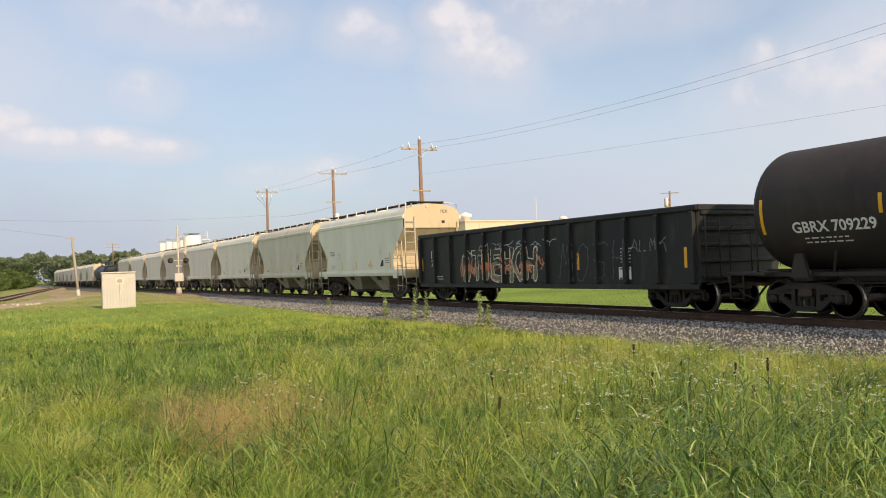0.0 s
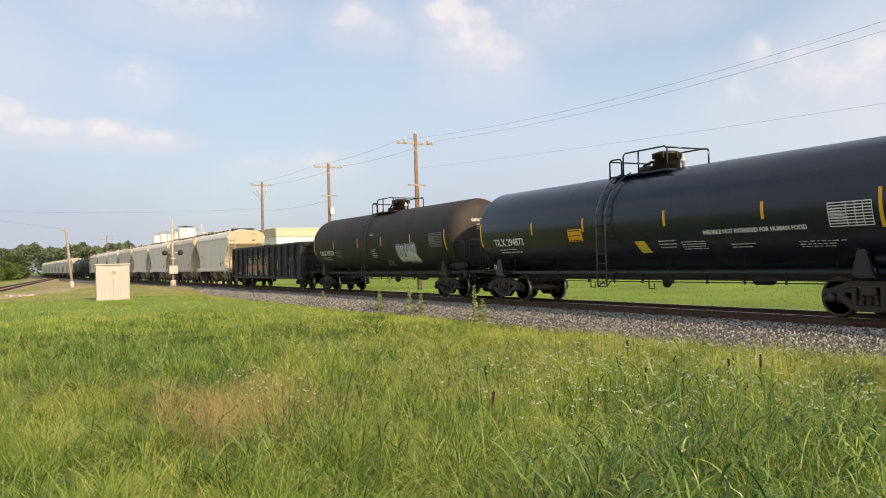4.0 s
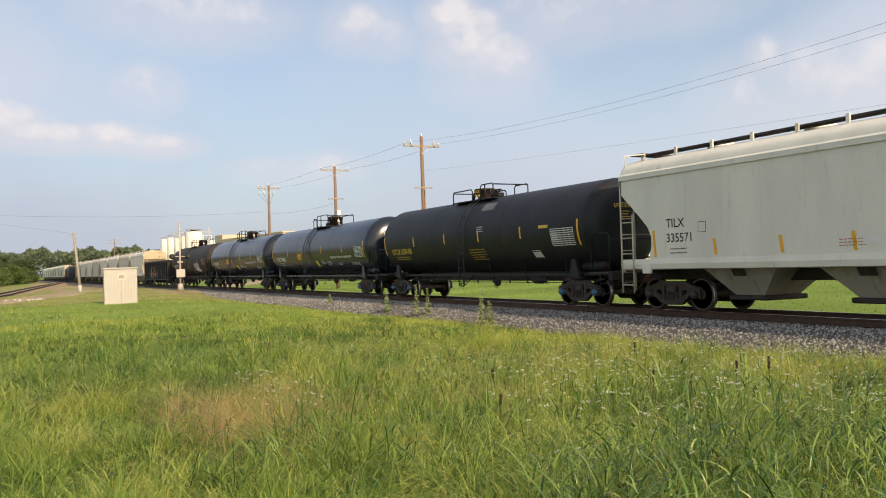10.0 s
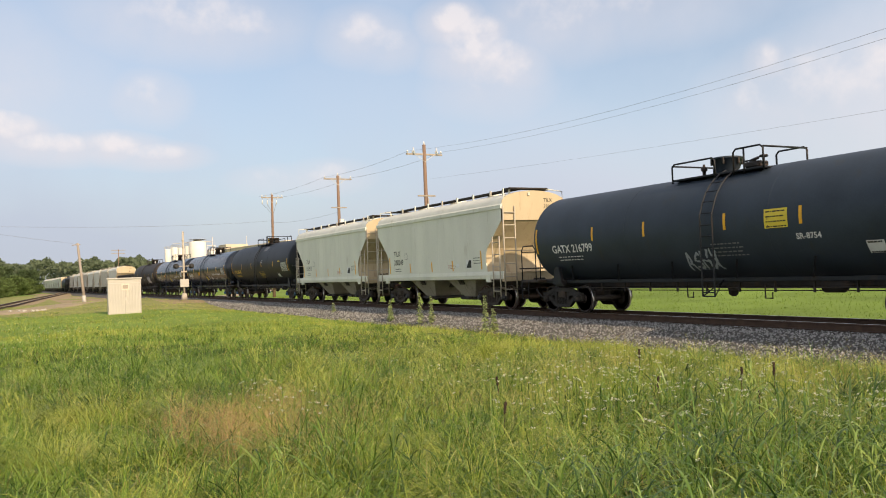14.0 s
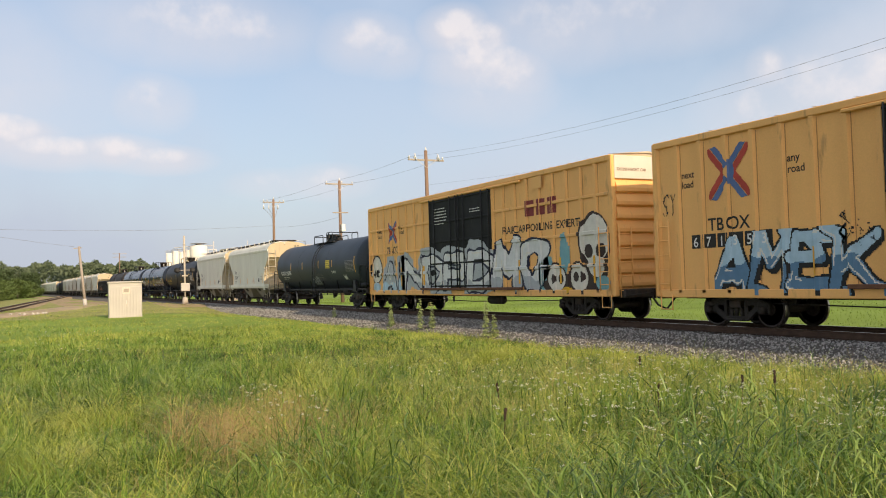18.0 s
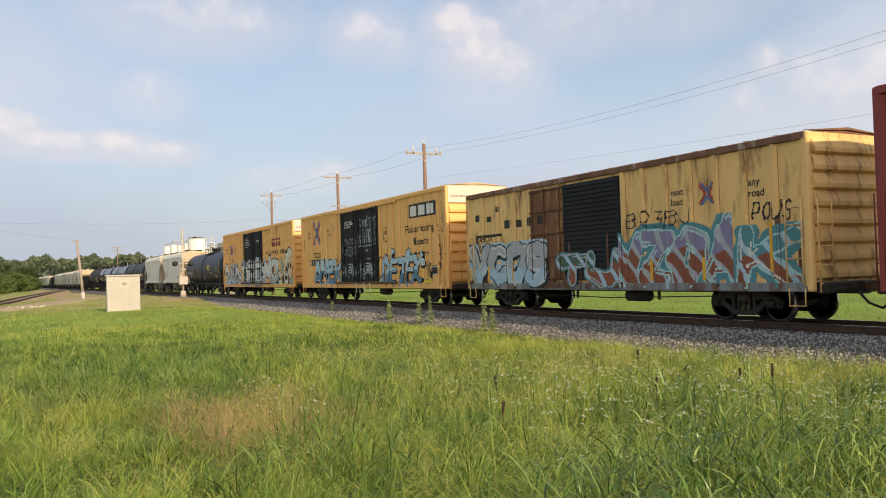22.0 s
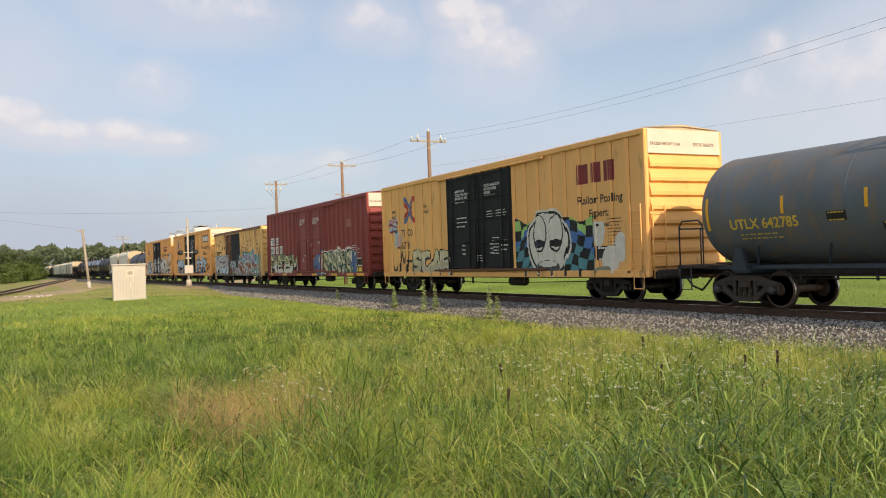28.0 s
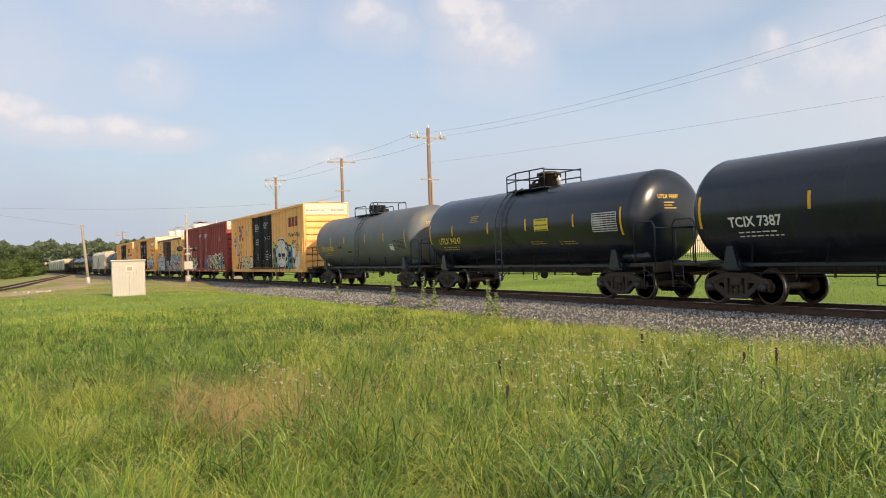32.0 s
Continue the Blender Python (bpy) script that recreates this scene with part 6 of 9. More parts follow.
def boxcar(u_left, u_right, couple, paint, label, top=5.05, bot=0.78, door=(0, 0), door_paint=None, roof=ROOF, band=True, girts=False, seams=None, sill=None):
    u0, half = (u_left + u_right) / 2, (u_right - u_left) / 2
    car = start_car("boxcar", label, "boxcar", u0, couple)
    y = 1.40
    d0, d1 = door[0] - u0, door[1] - u0
    n_left, n_right = seams or (7, 8)
    posts = [-half + 0.06] + [-half + (d0 + half) * (k + 1) / (n_left + 1) for k in range(n_left)] + [d0 - 0.06, d1 + 0.06] + [d1 + (half - d1) * (k + 1) / (n_right + 1) for k in range(n_right)] + [half - 0.06]
    prof = post_profile(posts, y + 0.02, 0.07, 0.105)
    car_surface = lambda x, z: (prof(x) - 0.006, z)
    for s in (-1, 1):
        part("side_wall", Geo().box((0, s * y, (top + bot) / 2), (2 * half, 0.04, top - bot - 0.1), 0.004), paint, car)
        for p in posts:
            if s < 0 or abs(p) > half - 0.2:
                part("side_post", Geo().add([(p + a, s * (y + 0.02 + b), z) for z in (bot + 0.12, top - 0.16) for a, b in ((-0.105, 0), (-0.055, 0.07), (0.055, 0.07), (0.105, 0))],
                                            [(0, 1, 5, 4), (1, 2, 6, 5), (2, 3, 7, 6), (0, 3, 2, 1), (4, 5, 6, 7)]), paint, car)
        # Thin darker strip at each post's foot, painted in as the rib's shade.
        if s < 0:
            for p in posts[1:-1]:
                part("post_shade_strip", Geo().box((p + 0.116, -(y + 0.022), (top + bot) / 2), (0.020, 0.008, top - bot - 0.4)), POST_SHADE_RED if paint is RED else POST_SHADE, car)
        part("side_sill", Geo().box((0, s * (y + 0.03), bot + 0.10), (2 * half - 0.2, 0.12, 0.22), 0.02), sill or paint, car)
        part("top_plate", Geo().box((0, s * (y + 0.03), top - 0.08), (2 * half, 0.15, 0.18), 0.02), ROOF_RUST if roof is ROOF_RUST else paint, car)
    if girts:
        for z in (1.75, 2.75, 3.9):
            for a, b in ((-half + 0.1, d0 - 0.1), (d1 + 0.1, half - 0.1)):
                part("girt", Geo().box(((a + b) / 2, -(y + 0.05), z), (b - a, 0.06, 0.10), 0.015), paint, car)
    # roof of pressed sheets
    g = Geo()
    k_n = 18
    for k in range(k_n):
        x0, x1 = -half + 2 * half * k / k_n, -half + 2 * half * (k + 1) / k_n
        g.prism_x([(-y - 0.08, top + 0.01), (0, top + 0.13), (y + 0.08, top + 0.01), (y + 0.08, top - 0.03), (-y - 0.08, top - 0.03)], x0 + 0.02, x1 - 0.02)
        g.prism_x([(-y - 0.09, top + 0.03), (0, top + 0.16), (y + 0.09, top + 0.03), (0, top + 0.1)], x1 - 0.04, x1 + 0.03)
    part("roof", g, roof, car)
    for s in (-1, 1):
        part("end_wall", Geo().box((s * half, 0, (top + bot) / 2), (0.05, 2 * y, top - bot), 0.004), paint, car)
        part("corner_post", Geo().box((s * (half + 0.0), -y - 0.02, (top + bot) / 2), (0.16, 0.16, top - bot), 0.03), paint, car)
        part("corner_post", Geo().box((s * (half + 0.0), y + 0.02, (top + bot) / 2), (0.16, 0.16, top - bot), 0.03), paint, car)
        zt = top - (0.75 if band else 0.1)
        rows = 8
        for k in range(rows):
            z0, z1 = bot + 0.25 + (zt - bot - 0.25) * k / rows, bot + 0.25 + (zt - bot - 0.25) * (k + 1) / rows
            part("end_corrugation", Geo().add([(s * (half + a), yy, z) for yy in (-y + 0.06, y - 0.06) for a, z in ((0.02, z0), (0.13, z0 + 0.06), (0.13, z0 + 0.16), (0.05, z1 - 0.02), (0.02, z1))],
                                              [(0, 1, 6, 5), (1, 2, 7, 6), (2, 3, 8, 7), (3, 4, 9, 8), (0, 4, 3, 2, 1), (5, 6, 7, 8, 9)]), paint, car)
        if band:
            part("end_band", Geo().box((s * (half + 0.06), 0, top - 0.37), (0.08, 2 * y - 0.02, 0.70), 0.01), WHITE_BAND, car, "cream-white end band")
        end_ladder(car, s * (half + 0.20), -1.38, -0.92, 0.75, 2.85, 5, paint, 0.02)
        ladder(car, s * (half - 0.12) - (0.44 if s > 0 else 0), s * (half - 0.12) + (0 if s > 0 else 0.44), 0.95, 2.9, -y - 0.15, 5, paint, 0.02)
        part("sill_step", Geo().tube([(s * (half - 0.56), -y - 0.10, 0.85), (s * (half - 0.56), -y - 0.10, 0.45), (s * (half - 0.12), -y - 0.10, 0.45), (s * (half - 0.12), -y - 0.10, 0.85)], 0.022), paint, car)
        part("end_sill", Geo().box((s * (half + 0.12), 0, 0.86), (0.30, 2.6, 0.26), 0.03), STEEL_DARK, car)
        add_truck(car, s * (half - 2.35), black=True)
    part("brake_wheel", Geo().lathe([(0.0, 0.30), (0.03, 0.32), (0.06, 0.30), (0.03, 0.27), (0.0, 0.30)], "x", (-half - 0.34, -0.1, 2.25), 16).box((-half - 0.25, -0.1, 2.25), (0.1, 0.12, 0.5), 0.02), STEEL_DARK, car)
    part("brake_housing", Geo().box((-half - 0.2, 0.35, 1.95), (0.2, 0.45, 0.5), 0.04), STEEL_DARK, car)
    part("floor", Geo().box((0, 0, 1.0), (2 * half - 0.1, 2 * y - 0.1, 0.12)), RUST, car)
    part("centre_sill", Geo().box((0, 0, 0.84), (2 * half + 0.7, 0.34, 0.3), 0.03), STEEL_DARK, car)
    part("brake_pipe", Geo().tube([(-half + 3.4, -0.9, 0.62), (0, -0.9, 0.52), (half - 3.4, -0.9, 0.62)], 0.018), STEEL_DARK, car)
    part("air_reservoir", Geo().lathe([(-0.5, 0.0), (-0.45, 0.18), (0.45, 0.18), (0.5, 0)], "x", (half * 0.15, -0.7, 0.6), 12), STEEL_DARK, car)
    for x in (-1.2, 2.6):
        part("sill_hanger", Geo().box((x, -1.2, 0.66), (0.10, 0.05, 0.30), 0.01), STEEL_DARK, car)
    # plug doors
    if door_paint:
        leafs = 2
        w = (d1 - d0) / leafs
        for k in range(leafs):
            xc = d0 + w * (k + 0.5)
            zt, zb = top - 0.28, bot + 0.32
            dr = part("door", Geo().box((xc, -y - 0.07, (zt + zb) / 2), (w - 0.04, 0.08, zt - zb), 0.015), door_paint, car)
            for fz in (0.27, 0.52, 0.74, 0.985, 0.015):
                part("door_rib", Geo().box((xc, -y - 0.125, zb + (zt - zb) * fz), (w - 0.08, 0.05, 0.08), 0.015), door_paint, dr)
            for fx in (-0.30, 0.26, 0.46, -0.46):
                part("lock_rod", Geo().tube([(xc + fx * w, -y - 0.16, zb - 0.1), (xc + fx * w, -y - 0.16, zt + 0.05)], 0.025, 6), door_paint, dr)
            part("door_handle", Geo().tube([(xc + 0.1, -y - 0.18, zb + 1.05), (xc + 0.75, -y - 0.18, zb + 1.05)], 0.03, 6), door_paint, dr)
        part("door_track", Geo().box(((d0 + d1) / 2 + 0.6, -y - 0.16, bot + 0.26), (d1 - d0 + 3.0, 0.08, 0.10), 0.015), RUST if paint is not RED else paint, car)
        part("door_track", Geo().box(((d0 + d1) / 2 + 0.6, -y - 0.12, top - 0.22), (d1 - d0 + 3.0, 0.08, 0.08), 0.015), paint, car)
    return car, half, u0, car_surface


LOGO_RED, LOGO_BLUE, LOGO_MAROON = mat("emblem red", (0.42, 0.05, 0.03)), mat("emblem blue", (0.08, 0.14, 0.30)), mat("emblem maroon", (0.20, 0.03, 0.03))


def block_bars(car, x, z, w, h, n, ink, surface, name="emblem_bar"):
    """A brand mark as plain blocks."""
    for k in range(n):
        plate(car, x + w * k / n, z, w / n * 0.78, h, ink, surface, name)


y1, h1, c1, s1 = boxcar(102.96, 122.02, (102.05, 122.9), YELLOW, "yellow boxcar with black double doors, ribbed sides and graffiti", door=(109.83, 114.98), door_paint=DOOR_BLACK, girts=True)
y2, h2, c2, s2 = boxcar(123.95, 142.95, (122.9, 143.85), YELLOW, "yellow boxcar with black double doors and blue graffiti", door=(130.85, 135.9), door_paint=DOOR_BLACK)
y3, h3, c3, s3 = boxcar(144.79, 160.52, (143.85, 161.4), YELLOW_OLD, "rusty old yellow boxcar with a black louvred door and graffiti", top=4.42, door=(149.24, 154.06), roof=ROOF_RUST, band=False, seams=(3, 6), sill=SILL_OLD)
rd, hr, cr, sr = boxcar(162.3, 181.1, (161.4, 182.15), RED, "dark red boxcar with double doors and pale graffiti", door=(169.33, 174.5), door_paint=RED, roof=RED)
y4, h4, c4, s4 = boxcar(183.18, 202.19, (182.15, 203.05), YELLOW, "yellow boxcar with black double doors and chequered graffiti", door=(190.05, 195.06), door_paint=DOOR_BLACK)


# ---- lettering, emblems and sprayed paint on the boxcars
def face_of(surface, half_doors, y_door=1.535):
    """The outer face of a boxcar side, its doors included."""
    def f(x, z):
        if half_doors and half_doors[0] + 0.02 < x < half_doors[1] - 0.02:
            return -y_door, z
        return surface(x, z)
    return f


def spray(r, g, b):
    return mat("spray paint %d %d %d" % (r, g, b), lin(r, g, b), 0.5, 0.0, 0.12, 5, 60, 0.02, 0.3)


def wobble(x, z, k=1.0):
    return 0.05 * np.sin(7 * x * k + 3 * z) + 0.04 * np.sin(11 * z * k - 5 * x + 1.3)


def stroke_field(x, z, lines):
    """The distance to the nearest of many strokes: (x0, z0, x1, z1)."""
    d = np.full(x.shape, 9.0)
    for x0, z0, x1, z1 in lines:
        ex, ez = x1 - x0, z1 - z0
        t = np.clip(((x - x0) * ex + (z - z0) * ez) / (ex * ex + ez * ez + 1e-9), 0, 1)
        d = np.minimum(d, np.hypot(x - x0 - t * ex, z - z0 - t * ez))
    return d


def letter_strokes(seed, x0, x1, z0, z1, n):
    """Crooked strokes in n cells, no writing."""
    rr = random.Random(seed)
    lines = []
    w = (x1 - x0) / n
    for k in range(n):
        # a crooked band that doubles back, with a barb
        p = [(rr.uniform(0.0, 0.3), rr.choice((0.0, 1.0)))]
        for j in range(rr.randint(4, 6)):
            p.append((min(1.05, max(-0.05, p[-1][0] + rr.uniform(-0.28, 0.48))), rr.uniform(0.6, 1.05) if p[-1][1] < 0.5 else rr.uniform(-0.02, 0.4)))
        p.append((rr.uniform(0.7, 1.1), rr.uniform(0.3, 0.7)))
        for (ax, az), (bx, bz) in zip(p, p[1:]):
            lines.append((x0 + w * (k + ax), z0 + (z1 - z0) * az, x0 + w * (k + bx), z0 + (z1 - z0) * bz))
    return lines


def mural(car, u0, face, x0, x1, z0, z1, choose, paints, label, cell=0.03, lift=0.006):
    """Paint that follows the side: choose(x, z) gives the number of a paint, or -1."""
    nx, nz = int((x1 - x0) / cell), int((z1 - z0) / cell)
    gx, gz = np.linspace(x0, x1, nx + 1), np.linspace(z0, z1, nz + 1)
    cx, cz = np.meshgrid((gx[1:] + gx[:-1]) / 2, (gz[1:] + gz[:-1]) / 2, indexing="ij")
    pick = choose(cx, cz)
    ii, kk = np.nonzero(pick >= 0)
    ids = np.stack([ii * (nz + 1) + kk, (ii + 1) * (nz + 1) + kk, (ii + 1) * (nz + 1) + kk + 1, ii * (nz + 1) + kk + 1], 1)
    used, back = np.unique(ids, return_inverse=True)
    vs = []
    for i in used:
        x, z = gx[i // (nz + 1)], gz[i % (nz + 1)]
        y, zz = face(x - u0, z)
        vs.append((x - u0, y - lift, zz))
    me = bpy.data.meshes.new("graffiti")
    me.from_pydata(vs, [], back.reshape(-1, 4).tolist())
    for p in paints:
        me.materials.append(p)
    me.polygons.foreach_set("material_index", pick[ii, kk].astype(np.int32))
    return part("graffiti", me, None, car, label)


GLYPHS = {
    "A": "00-57-a0 22-82", "B": "00-07-67-95-64-04 64-92-60-00", "C": "96-67-26-04-12-60-91", "D": "00-07-57-95-92-50-00", "E": "97-07-00-90 04-74", "F": "00-07-97 04-74",
    "H": "00-07 90-97 04-94", "I": "50-57", "J": "87-82-50-11-02", "K": "00-07 03-97 34-90", "L": "07-00-90", "M": "00-17-53-97-a0", "N": "00-07-90-97", "O": "57-16-03-20-60-93-96-57",
    "P": "00-07-77-95-73-03", "R": "00-07-77-95-73-03 53-90", "S": "96-67-16-04-83-81-50-01", "T": "07-a7 57-50", "U": "07-02-40-80-a2-a7", "V": "07-50-a7", "X": "00-a7 07-a0",
    "Y": "07-54-a7 54-50", "Z": "07-a7-00-a0", "3": "07-87-44-93-60-01", "8": "54-16-57-86-54-12-50-92-54",
}


def glyph_strokes(ch, x0, z0, w, h, rr, shake, slant):
    """The strokes of a letter as (x0, z0, x1, z1), uneven as a hand sprays them."""
    spot = {}

    def at(code):
        if code not in spot:
            u, v = int(code[0], 16) / 10, int(code[1]) / 7
            u, v = u + rr.uniform(-shake, shake), v + rr.uniform(-shake, shake) * 0.7
            spot[code] = (x0 + w * u + slant * h * (v - 0.5), z0 + h * v)
        return spot[code]
    return [(*at(a), *at(b)) for run in GLYPHS[ch].split() for a, b in zip(run.split("-"), run.split("-")[1:])]


def taper_field(x, z, strokes, rr, fat):
    """The distance outside strokes that swell and taper; below nought inside."""
    d = np.full(x.shape, 9.0)
    for x0, z0, x1, z1 in strokes:
        r0, r1 = fat * rr.uniform(0.75, 1.2), fat * rr.uniform(0.75, 1.2)
        ex, ez = x1 - x0, z1 - z0
        t = np.clip(((x - x0) * ex + (z - z0) * ez) / (ex * ex + ez * ez + 1e-9), 0, 1)
        d = np.minimum(d, np.hypot(x - x0 - t * ex, z - z0 - t * ez) - (r0 + (r1 - r0) * t))
    return d


def piece(seed, word, x0, x1, z0, z1, fat=0.16, line=0.045, halo=0.0, fade=0.5, fills=(1, 2), slant=0.08, shake=0.05, barbs=0, shadow=0.07, dots=0.0):
    """Sprayed letters that overlap. 0: outline, 1: upper fill, 2: lower fill, 3: halo, 4: highlight, 5 and on: more fills."""
    rr = random.Random(seed)
    w = (x1 - x0) / len(word)
    cells = []
    for k, ch in enumerate(word):
        up, low = rr.uniform(-0.06, 0.06) * (z1 - z0), rr.uniform(-0.03, 0.05) * (z1 - z0)
        st = glyph_strokes(ch, x0 + w * k + fat * 0.8, z0 + fat + low, w * 1.06 - fat * 1.5, z1 - z0 - 2 * fat + up - low, rr, shake, slant)
        for _ in range(barbs):
            bx, bz = st[rr.randrange(len(st))][2:]
            st.append((bx, bz, bx + rr.uniform(-0.45, 0.45) * w, bz + rr.uniform(0.12, 0.42) * (1 if bz > (z0 + z1) / 2 else -0.6)))
        cells.append((st, rr.random()))

    def choose(x, z):
        bx, bz = x + wobble(x, z, 0.7) * 0.35, z + wobble(z, x, 0.7) * 0.35
        out = np.full(x.shape, -1)
        fields = [taper_field(bx, bz, st, random.Random(q), fat) for st, q in cells]
        if halo:
            for d in fields:
                out[d < line + halo * (1 + 0.35 * np.sin(3 * x) + 0.25 * np.sin(11 * z + x))] = 3
        if shadow:
            for st, q in cells:
                out[taper_field(bx - shadow, bz + shadow, st, random.Random(q), fat) < line] = 0
        for k, d in enumerate(fields):
            out[d < line * (1 + 0.3 * np.sin(7 * x + 5 * z))] = 0
            inner = d < 0
            edge = z0 + (z1 - z0) * fade + 0.10 * np.sin(3 * x + seed) + 0.05 * np.sin(9 * x)
            out[inner & (z >= edge)] = fills[0]
            out[inner & (z < edge)] = fills[1]
            for j, p in enumerate(fills[2:]):
                out[inner & ((1.5 * x + 1.1 * z + 0.15 * np.sin(4 * z) + 0.37 * j + 0.3 * k) % 1.0 < 0.3)] = p
            out[(d < -0.2 * fat) & (d > -0.45 * fat) & (np.sin(2.5 * x + 3 * z + seed + k) > 0.45)] = 4
            if dots:
                out[(d < -0.3 * fat) & (np.sin(8 * x + 2 * z + k) * np.sin(9 * z - 2 * x) > 1 - dots)] = 0
        return out
    return choose


def pick_first(over, under):
    """One sprayed work laid over another."""
    def choose(x, z):
        a = over(x, z)
        return np.where(a >= 0, a, under(x, z))
    return choose


def tag(seed, word, x0, x1, z0, z1, width=0.018, slant=0.12):
    """Thin hand-sprayed letters in one line width."""
    rr = random.Random(seed)
    w = (x1 - x0) / len(word)
    strokes = [q for k, ch in enumerate(word) for q in glyph_strokes(ch, x0 + w * (k + 0.1), z0, w * 0.75, z1 - z0, rr, 0.07, slant)]

    def choose(x, z):
        d = stroke_field(x + wobble(x, z, 1.4) * 0.4, z + wobble(z, x, 1.4) * 0.4, strokes)
        return np.where(d < width, 0, -1)
    return choose


def scribble(seed, x0, x1, z0, z1, n, width=0.02):
    lines = letter_strokes(seed, x0, x1, z0, z1, n)
    lines += letter_strokes(seed + 50, x0, x1, z0 + 0.1 * (z1 - z0), z1 - 0.15 * (z1 - z0), max(1, n - 1))

    def choose(x, z):
        d = stroke_field(x + wobble(x, z, 1.6), z + wobble(z, x, 1.6), lines)
        return np.where(d < width * (0.7 + 0.5 * np.sin(5 * x + 3 * z)), 0, -1)
    return choose


NAVY, PALE, CREAM, TEAL, SKYB, DEEP, INK = spray(24, 28, 52), spray(160, 166, 172), spray(196, 186, 150), spray(76, 132, 142), spray(160, 188, 206), spray(84, 120, 150), spray(22, 22, 24)
SILVERED = spray(200, 203, 204)
FERN, RUSTY, DARK_OLIVE, SALMON = spray(62, 92, 78), spray(132, 76, 56), spray(52, 54, 44), spray(186, 140, 112)
OLIVE, SAGE, VIOLET, BROWN, CYAN, GOLD, BONE = spray(110, 112, 88), spray(128, 134, 112), spray(128, 122, 152), spray(96, 66, 54), spray(160, 196, 196), spray(205, 160, 40), spray(205, 202, 192)


def blobs(shapes):
    """Ellipses (x, z, half width, half height, paint), later ones on top."""
    def choose(x, z):
        out = np.full(x.shape, -1)
        for a, b, w, h, p in shapes:
            out[((x - a) / w) ** 2 + ((z - b) / h) ** 2 + 0.08 * np.sin(6 * x + 4 * z) < 1] = p
        return out
    return choose


def end_lettering(car, half, words, y0, z, size, ink):
    me = text_mesh(words, size, ink, 0.003)
    for v in me.vertices:
        v.co = (half + 0.104, y0 + v.co.x, z + v.co.y)
    part("end_lettering", me, None, car)


def cross_logo(car, x, z, size, face, red, blue):
    """An emblem of two crossed bands, blue outside and red inside, with a blue ring in the middle."""
    def choose(gx, gz):
        a, b = np.abs(gx - x) / size, np.abs(gz - z) / size
        q = (b - a * 1.12) / 1.5
        out = np.full(gx.shape, -1)
        arm = (b < 0.52 - 0.15 * a) & (a < 0.42 + 0.1 * b) & (a + b > 0.10)
        out[arm & (q > -0.125) & (q <= -0.012)] = 0
        out[arm & (q > 0.0) & (q < 0.115)] = 1
        ring = (a / 0.13) ** 2 + (b / 0.22) ** 2
        out[(ring < 1) & (gx > x)] = 1
        return out
    ob = mural(car, 0.0, face, x - 0.6 * size, x + 0.6 * size, z - 0.6 * size, z + 0.6 * size, choose, [red, blue], "faded red and blue crossed-band emblem", 0.02)
    ob.name = "emblem"


FADED = mat("faded brown lettering", (0.17, 0.10, 0.07), 0.7)


def tbox_marks(car, u0, half, face, emblem, words_at, mark_at, number, end_mark):
    cross_logo(car, emblem[0] - u0, emblem[1], emblem[2], face, LOGO_RED, LOGO_BLUE)
    for w, (x, z) in zip(("next\nload", "any\nroad"), words_at):
        lettering(car, w, x - u0, z, 0.26, LETTER_K, face, 0.003)
    lettering(car, "TB OX", mark_at[0] - u0, mark_at[1], 0.46, LETTER_K, face, 0.006)
    if number:
        lettering(car, number, mark_at[0] - u0 - 0.5, mark_at[1] - 0.58, 0.46, LETTER_K, face, 0.004)
    end_lettering(car, half, "EXCESS HEIGHT CAR", -1.3, 4.57, 0.12, FADED)
    end_lettering(car, half, end_mark, 0.3, 4.57, 0.14, FADED)


# first yellow boxcar
f1_plain = face_of(s1, (109.83 - c1, 114.98 - c1))


def f1_(x, z):
    """The first boxcar's side with its long girts."""
    y, zz = f1_plain(x, z)
    on_girt = min(abs(z - g) for g in (1.75, 2.75, 3.9)) < 0.055 and not 109.83 - c1 < x < 114.98 - c1
    return (min(y, -1.488) if on_girt else y), zz


tbox_marks(y1, c1, h1, f1_, (105.75, 3.7, 1.1), ((103.96, 3.75), (106.53, 3.85)), (105.05, 2.72), "", "TBOX 671550")
lettering(y1, "671550", 104.95 - c1, 2.15, 0.36, LETTER_K, f1_, 0.003)
lettering(y1, "RAILCAR POOLING EXPERTS", 115.75 - c1, 3.02, 0.37, LETTER_K, f1_, 0.005)
block_bars(y1, 117.25 - c1, 3.55, 2.0, 0.55, 3, LOGO_MAROON, f1_)
bars(y1, 110.3 - c1, 3.7, 1.3, 0.75, 6, WHITE, f1_)
bars(y1, 113.4 - c1, 4.0, 0.9, 0.2, 2, WHITE, f1_)
mural(y1, c1, f1_, 103.1, 107.0, 0.86, 2.6, piece(3, "AI", 104.7, 107.3, 0.88, 2.5, 0.19, 0.05, 0.22, 0.3), [NAVY, PALE, SKYB, PALE, BONE], "pale grey and navy spray-painted letters")
mural(y1, c1, f1_, 106.6, 118.9, 0.84, 3.15, pick_first(piece(9, "MO", 115.1, 118.5, 0.95, 2.85, 0.28, 0.075, 0.0, 0.25, slant=0.1, shadow=0.0), piece(8, "NDPD", 107.0, 115.2, 0.88, 2.5, 0.21, 0.085, 0.22, 0.25, shadow=0.0)), [NAVY, SILVERED, PALE, PALE, BONE], "large pale grey and navy spray-painted letters")
